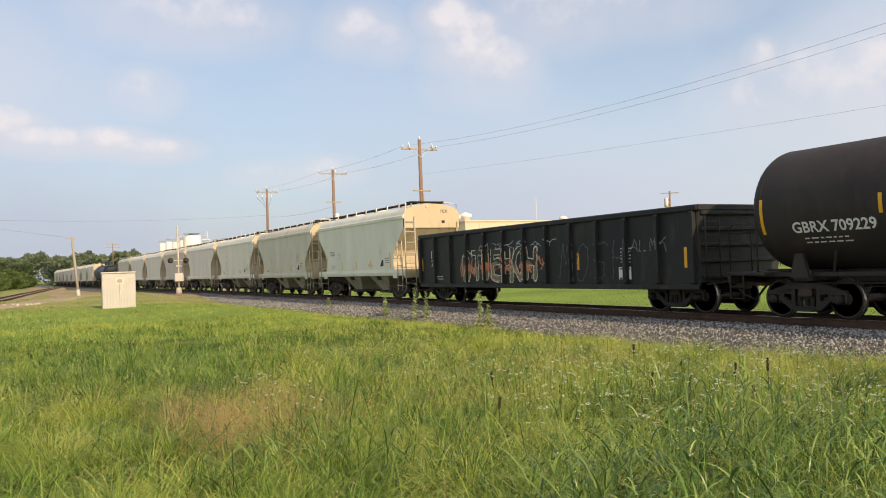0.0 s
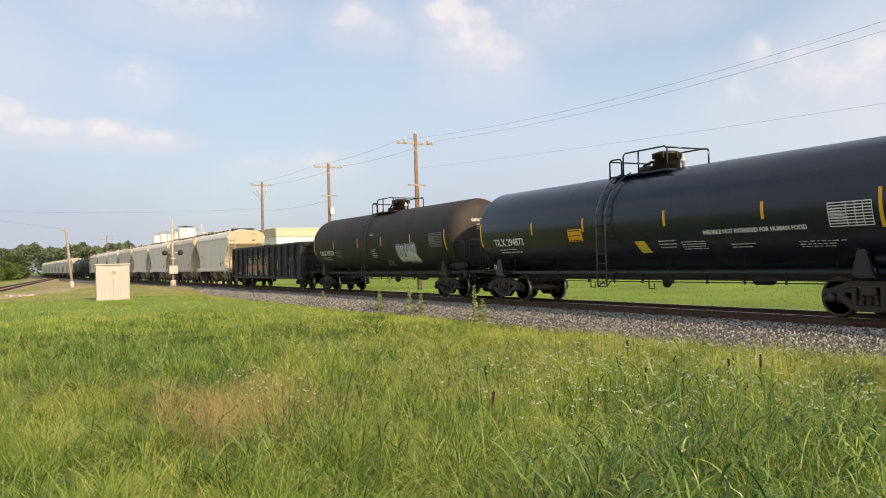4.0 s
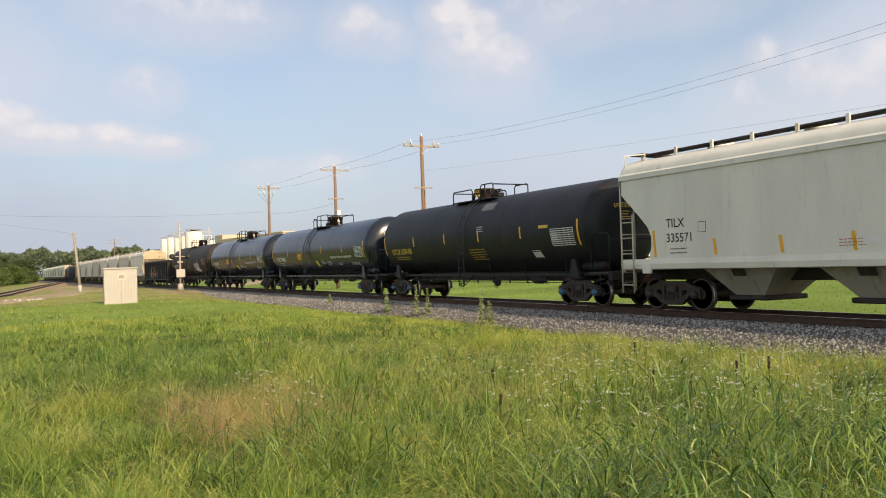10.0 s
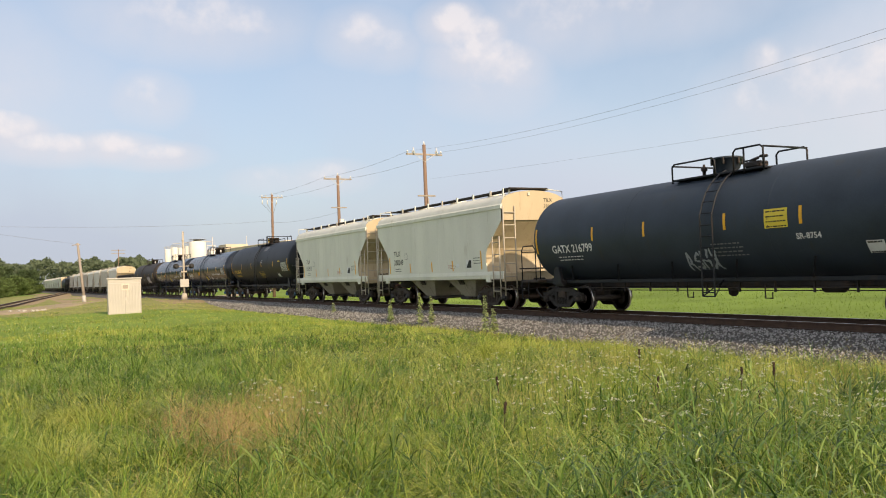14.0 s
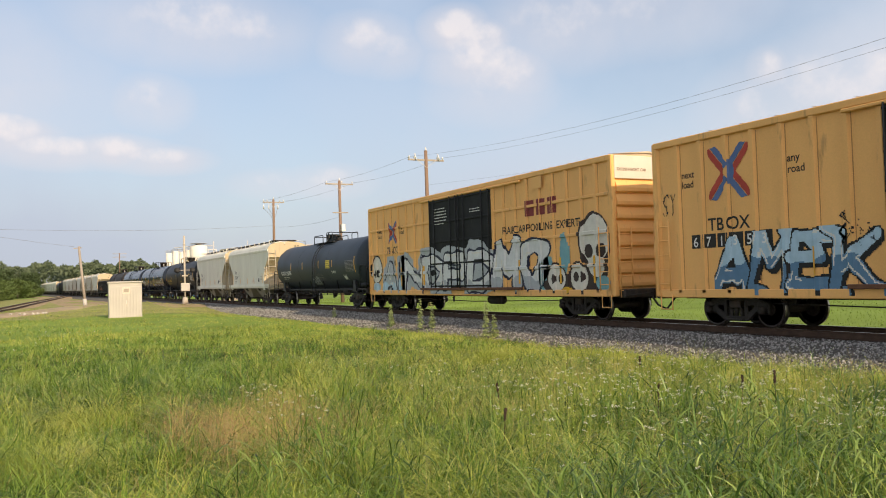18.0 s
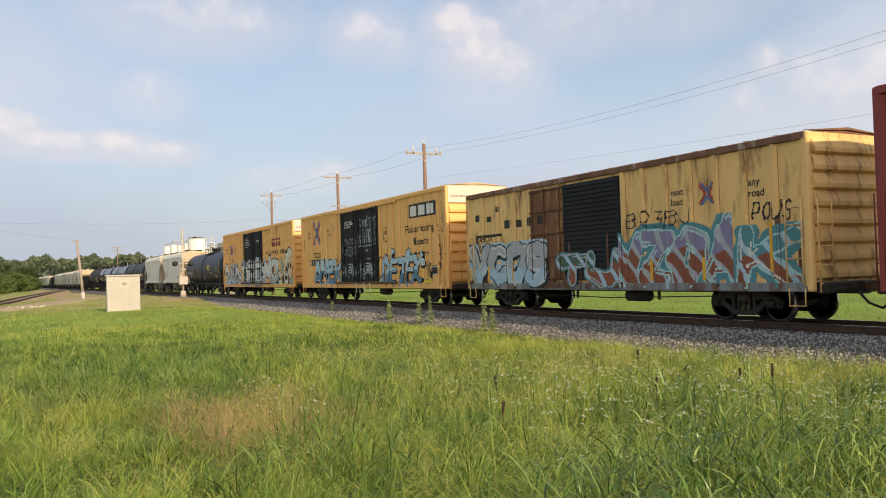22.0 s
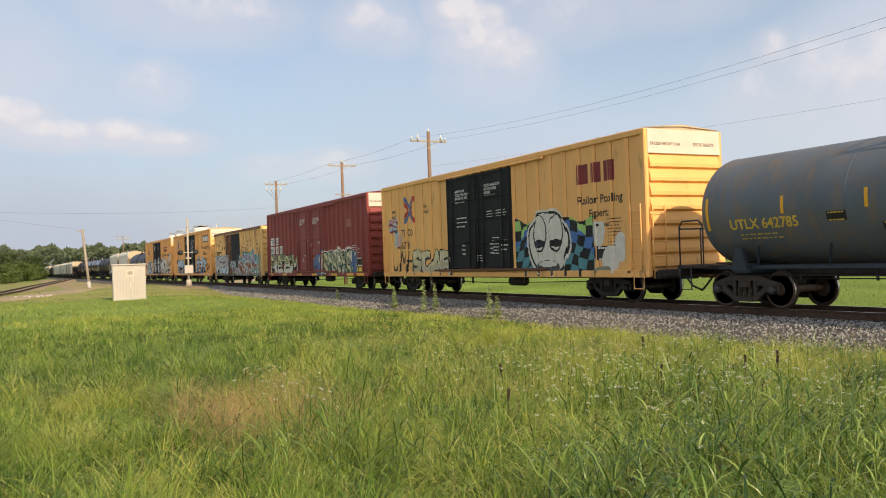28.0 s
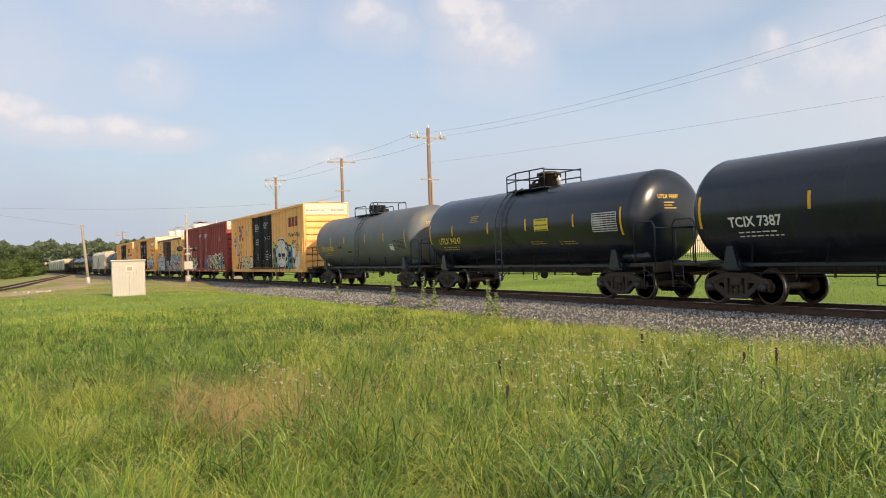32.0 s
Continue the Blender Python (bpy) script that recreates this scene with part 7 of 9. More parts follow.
mural(y1, c1, f1_, 118.0, 121.95, 0.84, 3.5, blobs([(118.5, 1.5, 0.5, 0.62, 2), (119.5, 2.1, 0.28, 0.75, 2), (119.9, 1.15, 1.65, 0.36, 0), (121.05, 2.5, 0.84, 0.90, 0), (121.15, 1.75, 0.62, 0.62, 0), (121.1, 2.55, 0.70, 0.76, 1), (121.15, 1.78, 0.42, 0.40, 1), (120.78, 2.2, 0.20, 0.22, 0), (121.42, 2.2, 0.20, 0.22, 0), (121.08, 1.88, 0.09, 0.13, 0), (119.0, 1.38, 0.58, 0.50, 0), (119.0, 1.38, 0.50, 0.43, 1), (118.85, 1.35, 0.15, 0.17, 0), (119.25, 1.35, 0.13, 0.17, 0), (120.25, 1.38, 0.55, 0.52, 0), (120.25, 1.38, 0.47, 0.45, 1), (120.08, 1.4, 0.14, 0.16, 0), (120.45, 1.4, 0.14, 0.16, 0), (119.6, 0.98, 0.3, 0.10, 3), (121.5, 1.2, 0.3, 0.22, 2)]), [spray(52, 38, 34), BONE, spray(110, 160, 170), GOLD], "white rounded sprayed shapes with dark outlines")
mural(y1, c1, f1_, 103.05, 104.5, 0.9, 2.7, blobs([(103.75, 2.0, 0.68, 0.72, 0), (103.75, 1.98, 0.6, 0.64, 1), (103.6, 1.8, 0.14, 0.2, 0), (103.95, 1.8, 0.14, 0.2, 0), (103.7, 1.15, 0.5, 0.22, 2)]), [INK, BONE, SKYB], "white rounded sprayed shape")
for x in (106.6, 109.0, 116.7, 119.2, 121.0):
    plate(y1, x - c1, 1.2, 0.10, 0.85, STRIP, lambda a, b: (f1_(a, b)[0] - 0.016, b), "reflective_strip", "yellow reflective strip")
plate(y1, 117.7 - c1, 4.45, 0.7, 0.42, YELLOW, lambda a, b: (-1.50, b), "riser_plate")

# second yellow boxcar
f2_ = face_of(s2, (130.85 - c2, 135.9 - c2))
tbox_marks(y2, c2, h2, f2_, (126.6, 3.95, 1.45), ((124.95, 3.95), (128.4, 3.95)), (125.85, 2.50), "", "TBOX 671353")
for k, ch in enumerate("671353"):
    p = plate(y2, 125.25 + k * 0.45 - c2, 2.06, 0.40, 0.36, LETTER_K, f2_, "number_plate_block", "black stencil block")
    lettering(y2, ch, 125.31 + k * 0.45 - c2, 2.1, 0.36, WHITE, lambda a, b: (f2_(a, b)[0] - 0.01, b), 0.004)
plate(y2, 139.3 - c2, 3.92, 2.75, 0.62, LETTER_K, f2_, "emblem_panel", "black emblem panel with white blocks")
block_bars(y2, 139.45 - c2, 4.0, 2.5, 0.44, 3, WHITE, lambda a, b: (f2_(a, b)[0] - 0.01, b))
lettering(y2, "Railcar Pooling", 139.0 - c2, 3.28, 0.46, LETTER_K, f2_, 0.006)
lettering(y2, "Experts", 139.85 - c2, 2.72, 0.44, LETTER_K, f2_, 0.006)
bars(y2, 139.85 - c2, 2.15, 1.5, 0.36, 1, LETTER_K, f2_)
lettering(y2, "CLOSE AND LOCK\nBOTH DOORS BEFORE\nMOVING CAR", 131.4 - c2, 4.2, 0.13, WHITE, f2_, 0.003)
for dx in (131.9, 134.3):
    bars(y2, dx - c2, 2.85, 1.1, 0.3, 3, WHITE, f2_)
    bars(y2, dx - c2, 1.5, 0.5, 0.6, 4, WHITE, f2_)
lettering(y2, "OPEN", 134.3 - c2, 2.62, 0.14, WHITE, f2_)
mural(y2, c2, f2_, 131.0, 135.8, 1.25, 4.6, piece(4, "BHNK", 133.4, 135.7, 2.9, 4.3, 0.13, 0.028, shadow=0.0), [PALE, INK, INK, INK, SILVERED], "white spray-painted scribbles on the black doors")
mural(y2, c2, f2_, 131.0, 135.8, 1.2, 4.2, piece(9, "COD", 131.1, 133.2, 2.5, 3.35, 0.12, 0.024, shadow=0.0), [PALE, INK, INK, INK, INK], "white spray-painted scribbles on the black doors")
mural(y2, c2, f2_, 131.0, 135.8, 1.2, 2.2, scribble(12, 131.1, 135.5, 1.25, 2.1, 13, 0.012), [PALE], "white spray-painted scribbles on the black doors")
mural(y2, c2, f2_, 126.0, 130.8, 0.84, 2.4, piece(21, "AMEK", 126.0, 130.7, 0.86, 2.35, 0.15, 0.045, 0.0, 0.55, barbs=2, slant=0.15), [INK, SKYB, DEEP, SKYB, BONE], "light blue spray-painted letters with black outlines")
mural(y2, c2, f2_, 136.0, 142.2, 0.84, 2.75, piece(29, "DETEC", 136.1, 140.7, 0.88, 2.2, 0.125, 0.04, 0.0, 0.5, barbs=3, slant=0.22), [INK, SKYB, DEEP, SKYB, BONE], "light blue spray-painted letters with black outlines")
mural(y2, c2, f2_, 124.0, 125.6, 2.6, 3.8, tag(31, "SY", 124.2, 124.7, 3.0, 3.6, 0.014), [INK], "black spray-painted tag")
mural(y2, c2, f2_, 135.9, 137.2, 2.6, 4.6, tag(33, "VES", 136.3, 136.9, 3.0, 3.7, 0.016), [INK], "black spray-painted tag")
mural(y2, c2, f2_, 142.1, 142.95, 1.0, 4.6, scribble(35, 142.2, 142.8, 1.2, 4.5, 1, 0.014), [INK], "black spray-painted tags up the corner")
for x in (129.0, 136.6, 140.3):
    plate(y2, x - c2, 1.3, 0.10, 0.65, STRIP, lambda a, b: (f2_(a, b)[0] - 0.016, b), "reflective_strip", "yellow reflective strip")
mural(y2, c2, f2_, 140.2, 142.2, 0.9, 2.3, scribble(37, 141.0, 141.5, 1.0, 2.1, 2, 0.013), [INK], "small black spray-painted tags")
mural(y2, c2, f2_, 129.2, 130.8, 1.0, 3.0, scribble(39, 129.8, 130.6, 1.9, 2.6, 2, 0.012), [INK], "small black spray-painted tags")
mural(y2, c2, f2_, 135.9, 137.5, 1.6, 3.0, scribble(38, 136.0, 136.9, 2.0, 2.5, 2, 0.012), [INK], "small black spray-painted tags")
plate(y2, 140.7 - c2, 0.98, 0.75, 0.2, LABEL_Y, f2_, "yellow_label", "yellow label", lines=2, ink=LETTER_K)
plate(y2, 141.5 - c2, 1.35, 0.6, 0.42, LETTER_K, f2_, "square_plate", "black stencil square", lines=2, ink=WHITE)
for x in (133.0, 134.1, 134.9):
    part("hanging_strap", Geo().tube([(x - c2, -1.62, 1.05), (x - c2 + 0.15, -1.62, 0.7), (x - c2 + 0.1 * (x - 134), -1.62, 0.25)], 0.018, 5), BONE, y2, "torn white strap hanging below the doors")

# rusty boxcar
dx0, dx1 = 149.24 - c3, 154.06 - c3
mid3 = 151.17 - c3
zt, zb = 4.42 - 0.25, 0.78 + 0.32
dr = part("door", Geo().box(((dx0 + mid3) / 2, -1.45, (zt + zb) / 2), (mid3 - dx0, 0.08, zt - zb), 0.015), mat("rust-brown door paint", (0.17, 0.075, 0.035), 0.75, vary=0.35, scale=2, stain=(0.42, 0.25, 0.09), stain_amount=0.4), y3, "rust-brown sliding door")
for fz in (0.02, 0.25, 0.5, 0.75, 0.98):
    part("door_rib", Geo().box(((dx0 + mid3) / 2, -1.51, zb + (zt - zb) * fz), (mid3 - dx0, 0.05, 0.07), 0.015), RUST, dr)
for fx in (-0.42, -0.05, 0.42):
    part("lock_rod", Geo().tube([((dx0 + mid3) / 2 + fx * (mid3 - dx0), -1.53, zb), ((dx0 + mid3) / 2 + fx * (mid3 - dx0), -1.53, zt)], 0.028, 6), RUST, dr)
lv = part("louvred_door", Geo().box(((mid3 + dx1) / 2, -1.45, (zt + zb) / 2), (dx1 - mid3, 0.08, zt - zb), 0.015), DOOR_BLACK, y3, "black louvred sliding door")
for k in range(22):
    z = zb + 0.08 + (zt - zb - 0.16) * k / 21
    part("louvre", Geo().prism_x([(-1.49, z - 0.05), (-1.53, z - 0.045), (-1.49, z + 0.05)], mid3 + 0.08, dx1 - 0.08), DOOR_BLACK, lv)
f3_ = face_of(s3, (dx0, dx1), 1.535)
cross_logo(y3, 157.45 - c3, 3.30, 0.62, f3_, LOGO_RED, LOGO_BLUE)
lettering(y3, "next\nload", 156.1 - c3, 3.35, 0.27, LETTER_K, f3_, 0.004)
lettering(y3, "any\nroad", 158.79 - c3, 3.35, 0.27, LETTER_K, f3_, 0.004)
lettering(y3, "ABOX", 145.6 - c3, 2.55, 0.36, LETTER_K, f3_, 0.004)
lettering(y3, "504754", 145.55 - c3, 2.15, 0.36, LETTER_K, f3_, 0.004)
for x, z, w, h in ((145.35, 3.35, 0.30, 0.26), (146.2, 3.3, 0.34, 0.2), (146.95, 3.62, 0.16, 0.2), (147.45, 2.98, 0.36, 0.3), (148.25, 2.98, 0.36, 0.26), (148.95, 2.98, 0.4, 0.3), (149.75, 3.0, 0.36, 0.3)):
    plate(y3, x - c3, z, w, h, LETTER_K, lambda a, b: (f3_(a, b)[0] - 0.004, b), "emblem_block")
plate(y3, 145.35 - c3, 2.72, 1.9, 0.10, LETTER_K, f3_, "emblem_block")
plate(y3, 145.35 - c3, 2.30, 0.12, 0.5, LETTER_K, f3_, "emblem_block")
mural(y3, c3, f3_, 144.9, 150.3, 0.84, 2.5, piece(41, "VCOS", 144.9, 150.2, 0.86, 2.45, 0.24, 0.045, 0.10, 0.4), [INK, PALE, SKYB, SKYB, BONE], "pale grey spray-painted letters")
mural(y3, c3, f3_, 150.3, 153.95, 0.84, 2.75, piece(43, "TU", 150.9, 153.9, 0.9, 1.95, 0.20, 0.05, 0.04, 0.55, (1, 2, 5), shadow=0.0), [PALE, FERN, RUSTY, TEAL, PALE, SKYB], "teal and pale outlined letters over the black door")
mural(y3, c3, f3_, 153.95, 158.25, 0.84, 2.75, piece(47, "VZOA", 153.6, 158.5, 0.86, 2.42, 0.24, 0.05, 0.12, 0.62, (1, 2, 5), barbs=1, shadow=0.0), [CYAN, VIOLET, RUSTY, TEAL, CYAN, PALE], "teal, violet and brown spray-painted letters")
mural(y3, c3, f3_, 158.25, 160.4, 0.84, 2.4, piece(52, "K", 158.4, 160.3, 0.86, 2.3, 0.22, 0.05, 0.14, 0.5, (1, 2, 5), shadow=0.0), [CYAN, TEAL, RUSTY, TEAL, BONE, SKYB], "teal and brown spray-painted shapes")
mural(y3, c3, f3_, 154.1, 157.6, 2.5, 3.5, tag(55, "BR3BJ", 154.2, 157.0, 2.55, 2.98, 0.018), [INK], "black spray-painted tags")
mural(y3, c3, f3_, 158.6, 160.2, 2.2, 3.0, tag(58, "POUS", 158.9, 160.1, 2.5, 2.9, 0.022), [INK], "black spray-painted tag")
for x in (155.2, 157.2, 159.4, 146.2, 147.9):
    plate(y3, x - c3, 1.05 + 0.2 * (x > 159), 0.11, 0.6 + 0.6 * (x > 159), STRIP, lambda a, b: (f3_(a, b)[0] - 0.016, b), "reflective_strip", "yellow reflective strip")



def rust_foot(x, z):
    edge = 1.0 + 0.28 * np.sin(1.7 * x) * np.sin(0.6 * x + 1) + 0.13 * np.sin(6.1 * x + 2) + 0.07 * np.sin(17 * x)
    streak = (np.sin(9.3 * x) + np.sin(23.1 * x + 1) > 1.25) & (z < edge + 0.9 + 0.4 * np.sin(3 * x))
    return np.where((z < edge) | streak, np.where(np.sin(13 * x + 5 * z) > 0.4, 1, 0), -1)


mural(y3, c3, f3_, 144.9, 160.4, 0.84, 2.6, rust_foot, [RUST, BROWN], "rust streaks rising from the sill", lift=0.002)

# red boxcar
fr_ = face_of(sr, (169.33 - cr, 174.5 - cr))
for x, z, t in ((163.15, 2.92, "TB"), (164.25, 2.92, "OX"), (163.1, 2.32, "88"), (164.2, 2.32, "95"), (165.12, 2.32, "51")):
    plate(rd, x - cr - 0.05, z - 0.06, 0.82, 0.52, WHITE, fr_, "stencil_panel", "white stencil panel")
    lettering(rd, t, x - cr + 0.06, z + 0.03, 0.44, LETTER_K, lambda a, b: (fr_(a, b)[0] - 0.01, b), 0.004)
lettering(rd, "CLOSE THIS DOOR\nBEFORE CLOSING\nMAIN DOOR", 169.9 - cr, 4.2, 0.13, WHITE, fr_, 0.003)
lettering(rd, "CLOSE AND LOCK\nBOTH DOORS BEFORE\nMOVING CAR", 172.5 - cr, 4.15, 0.13, WHITE, fr_, 0.003)
for x, z in ((171.2, 2.9), (172.1, 2.5), (173.4, 2.6), (172.3, 2.1), (170.7, 1.9), (172.5, 1.6), (170.4, 1.6)):
    bars(rd, x - cr, z, 0.4, 0.28, 3, WHITE, fr_)
block_bars(rd, 178.1 - cr, 3.45, 0.55, 0.42, 4, mat("faded emblem", (0.35, 0.14, 0.12)), fr_)
bars(rd, 177.9 - cr, 3.95, 0.6, 0.3, 2, mat("faded emblem", (0.35, 0.14, 0.12)), fr_)
bars(rd, 178.95 - cr, 1.95, 0.95, 0.5, 5, WHITE, fr_)
plate(rd, 179.35 - cr, 1.3, 0.85, 0.48, LETTER_K, fr_, "square_plate", "black stencil table with white frame", lines=2, ink=WHITE)
mural(rd, cr, fr_, 162.4, 169.4, 0.84, 2.3, piece(61, "REEM", 162.9, 169.2, 0.88, 2.2, 0.19, 0.05, 0.0, 0.45, (1, 2, 5), slant=0.22, shadow=0.1), [INK, OLIVE, SILVERED, SAGE, CREAM, CREAM], "sage, cream and pale blue spray-painted block letters")
mural(rd, cr, fr_, 173.8, 179.9, 0.84, 2.85, piece(66, "BRHOTX", 174.1, 178.5, 0.88, 2.12, 0.18, 0.055, 0.10, 0.4, (1, 2, 5), dots=0.16), [INK, SAGE, FERN, BONE, BONE, CREAM], "green and cream spray-painted letters with white highlights")
mural(rd, cr, fr_, 172.2, 174.7, 0.84, 2.4, blobs([(173.5, 1.45, 1.0, 0.62, 1), (173.9, 1.9, 0.45, 0.45, 1), (172.9, 1.2, 0.35, 0.22, 0), (173.6, 1.75, 0.10, 0.16, 2), (173.2, 1.35, 0.12, 0.10, 0), (174.0, 1.3, 0.09, 0.13, 2)]), [spray(40, 58, 92), spray(72, 98, 140), BONE], "blue sprayed cloud with small pale marks", lift=0.004)
mural(rd, cr, fr_, 177.9, 179.9, 0.84, 2.5, blobs([(179.0, 1.55, 0.55, 0.62, 3), (178.62, 1.85, 0.22, 0.38, 0), (178.62, 1.85, 0.17, 0.32, 1), (179.15, 1.95, 0.17, 0.14, 0), (179.15, 1.95, 0.12, 0.10, 1), (179.3, 1.35, 0.14, 0.08, 2), (178.8, 1.2, 0.2, 0.08, 2)]), [INK, BONE, SAGE, spray(72, 98, 140)], "blue sprayed patch with small white ovals", lift=0.012)
for x in (162.8, 165.8, 169.0, 172.0, 175.5, 178.0, 179.5):
    plate(rd, x - cr, 0.80, 1.0 if x > 162.9 else 0.8, 0.13, STRIP, lambda a, b: (-1.50, b), "reflective_strip", "yellow reflective strip on the sill")
plate(rd, 179.3 - cr, 1.0, 0.75, 0.25, LABEL_Y, fr_, "yellow_label", "yellow label", lines=2, ink=LETTER_K)
end_lettering(rd, hr, "EXCESS HEIGHT CAR", -1.3, 4.57, 0.12, FADED)

# last yellow boxcar
f4_ = face_of(s4, (190.05 - c4, 195.06 - c4))
tbox_marks(y4, c4, h4, f4_, (186.15, 3.8, 1.3), ((184.17, 3.75), (187.62, 3.8)), (185.2, 2.62), "866278", "TBOX 866278")
block_bars(y4, 199.0 - c4, 3.72, 1.95, 0.62, 3, LOGO_MAROON, f4_)
lettering(y4, "Railcar Pooling", 199.0 - c4, 3.08, 0.36, LETTER_K, f4_, 0.005)
lettering(y4, "Experts", 199.5 - c4, 2.66, 0.34, LETTER_K, f4_, 0.005)
bars(y4, 199.5 - c4, 2.25, 1.1, 0.28, 1, LETTER_K, f4_)
lettering(y4, "IMPORTANT\nCLOSE THIS DOOR\nBEFORE CLOSING\nMAIN DOOR", 190.8 - c4, 4.15, 0.14, WHITE, f4_, 0.003)
lettering(y4, "CLOSE AND LOCK\nBOTH DOORS\nBEFORE\nMOVING CAR", 193.15 - c4, 4.2, 0.14, WHITE, f4_, 0.003)
for x, z, w, h in ((190.9, 2.7, 0.9, 0.5), (193.3, 3.0, 0.5, 0.3), (194.0, 3.0, 0.8, 0.3), (191.3, 1.6, 0.3, 0.5), (193.5, 1.6, 0.3, 0.5), (192.5, 1.35, 0.4, 0.3), (194.3, 1.7, 0.5, 0.5)):
    bars(y4, x - c4, z, w, h, 3, WHITE, f4_)
mural(y4, c4, f4_, 183.8, 190.3, 0.84, 2.0, tag(71, "JMH", 184.2, 186.6, 0.98, 1.9, 0.05), [INK], "black outlined spray-painted letters")
mural(y4, c4, f4_, 183.8, 190.3, 0.84, 2.0, piece(74, "SCAR", 186.3, 190.2, 0.86, 1.9, 0.14, 0.045), [INK, CREAM, spray(176, 166, 140), CREAM, BONE], "pale spray-painted letters")


mural(y4, c4, f4_, 183.6, 185.2, 2.3, 3.6, piece(76, "CS", 183.75, 184.85, 2.9, 3.45, 0.07, 0.025, 0.03), [spray(120, 50, 70), spray(190, 140, 150), SKYB, SKYB, BONE], "small pink and pale blue spray-painted letters")
mural(y4, c4, f4_, 184.2, 185.4, 2.0, 3.0, blobs([(184.7, 2.75, 0.3, 0.25, 0), (184.95, 2.45, 0.28, 0.3, 1), (184.6, 2.35, 0.2, 0.2, 0)]), [SKYB, spray(196, 160, 150)], "pale blue and pink sprayed cloud")


def chequer(x, z):
    out = ((np.floor((x + 0.25 * np.sin(2 * z)) / 0.42) + np.floor((z + 0.12 * np.sin(3 * x)) / 0.36)) % 2).astype(int)
    out = np.where(out == 0, 0, np.where(z + 0.3 * np.sin(3 * x) > 2.35, 3, np.where(z > 1.6 + 0.3 * np.sin(2 * x), 2, 1)))
    top = np.where(x < 196.3, 2.75, np.where(x > 198.0, 2.65, 2.0))
    out[(z > top + 0.1 * np.sin(4 * x)) | (z < 0.9 - 0.1)] = -1
    return out


mural(y4, c4, f4_, 195.2, 199.8, 0.80, 2.95, chequer, [INK, TEAL, spray(70, 110, 170), spray(150, 190, 110)], "teal, blue and black sprayed chequers")
mural(y4, c4, f4_, 195.4, 199.2, 0.78, 3.2, blobs([(197.2, 1.9, 1.30, 1.20, 1), (197.2, 1.9, 1.22, 1.12, 0), (197.2, 1.92, 1.13, 1.04, 1), (196.72, 2.25, 0.40, 0.62, 0), (196.72, 2.27, 0.34, 0.57, 1), (197.68, 2.25, 0.40, 0.62, 0), (197.68, 2.27, 0.34, 0.57, 1), (196.7, 1.92, 0.34, 0.13, 0), (197.7, 1.92, 0.34, 0.13, 0), (197.2, 1.10, 0.62, 0.26, 2), (197.2, 1.22, 0.50, 0.12, 1)]), [INK, BONE, spray(70, 72, 76)], "large white sprayed oval with black outlines", lift=0.010)
mural(y4, c4, f4_, 199.6, 201.2, 0.9, 2.5, blobs([(200.0, 2.2, 0.25, 0.5, 0), (200.5, 1.3, 0.4, 0.45, 0), (201.0, 1.7, 0.3, 0.45, 0), (200.2, 1.0, 0.4, 0.12, 1)]), [BONE, SAGE], "white and green paint patches")
plate(y4, 199.75 - c4, 1.3, 0.62, 0.44, LETTER_K, f4_, "square_plate", "black stencil square", lines=2, ink=WHITE)
bars(y4, 200.4 - c4, 1.7, 0.7, 0.9, 9, LETTER_K, f4_)
for b_, o_, f_ in ((y1, c1, f1_), (y2, c2, f2_), (y4, c4, f4_)):
    bars(b_, 1.0, 1.6, 0.5, 0.7, 6, WHITE, f_)

# gondola and tank graffiti
gcar, gu = [(c, u) for c, u in CARS if c.name.startswith("gondola_car")][0]
gface = post_profile([-8.09 + 16.17 * k / 12 for k in range(13)], 1.445, 0.145, 0.075)
gsurf = lambda x, z: (gface(x) - 0.004, z)
mural(gcar, gu, gsurf, -29.2, -23.0, 0.85, 2.1, piece(81, "OTIEHCH", -28.9, -23.7, 0.9, 2.1, 0.10, 0.035, 0.0, 0.5, slant=0.03, shadow=0.0), [BONE, DARK_OLIVE, OLIVE, OLIVE, SALMON], "olive and white spray-painted letters")
mural(gcar, gu, gsurf, -29.2, -23.0, 0.85, 2.1, scribble(84, -29.0, -23.2, 1.1, 1.7, 6, 0.035), [spray(190, 130, 100)], "salmon spray-painted strokes", lift=0.010)
mural(gcar, gu, gsurf, -22.4, -18.0, 0.8, 2.4, tag(87, "MOSH", -22.4, -18.9, 0.95, 2.1, 0.022), [spray(74, 76, 78)], "faint grey spray-painted scribbles")
mural(gcar, gu, gsurf, -19.5, -16.3, 0.8, 2.4, tag(90, "ALNK", -18.9, -17.3, 1.75, 2.1, 0.014), [spray(120, 122, 124)], "white spray-painted tag")
mural(gcar, gu, gsurf, -28.0, -22.0, 1.9, 2.6, tag(92, "MYKSAY", -27.6, -22.4, 2.1, 2.3, 0.014, 0.3), [PALE], "small white spray-painted tags")


def on_tank(name_index, x0, x1, z0, z1, choose, paints, label):
    tanks = [(c, u) for c, u in CARS if c.name.startswith("tank_car")]
    c, u = tanks[name_index]
    rad, top = TANK_SIZE[name_index]
    zc = top - rad
    face = lambda x, z: (-(rad + 0.004) * math.cos((z - zc) / rad), zc + (rad + 0.004) * math.sin((z - zc) / rad))
    mural(c, u, face, x0, x1, z0, z1, choose, paints, label)


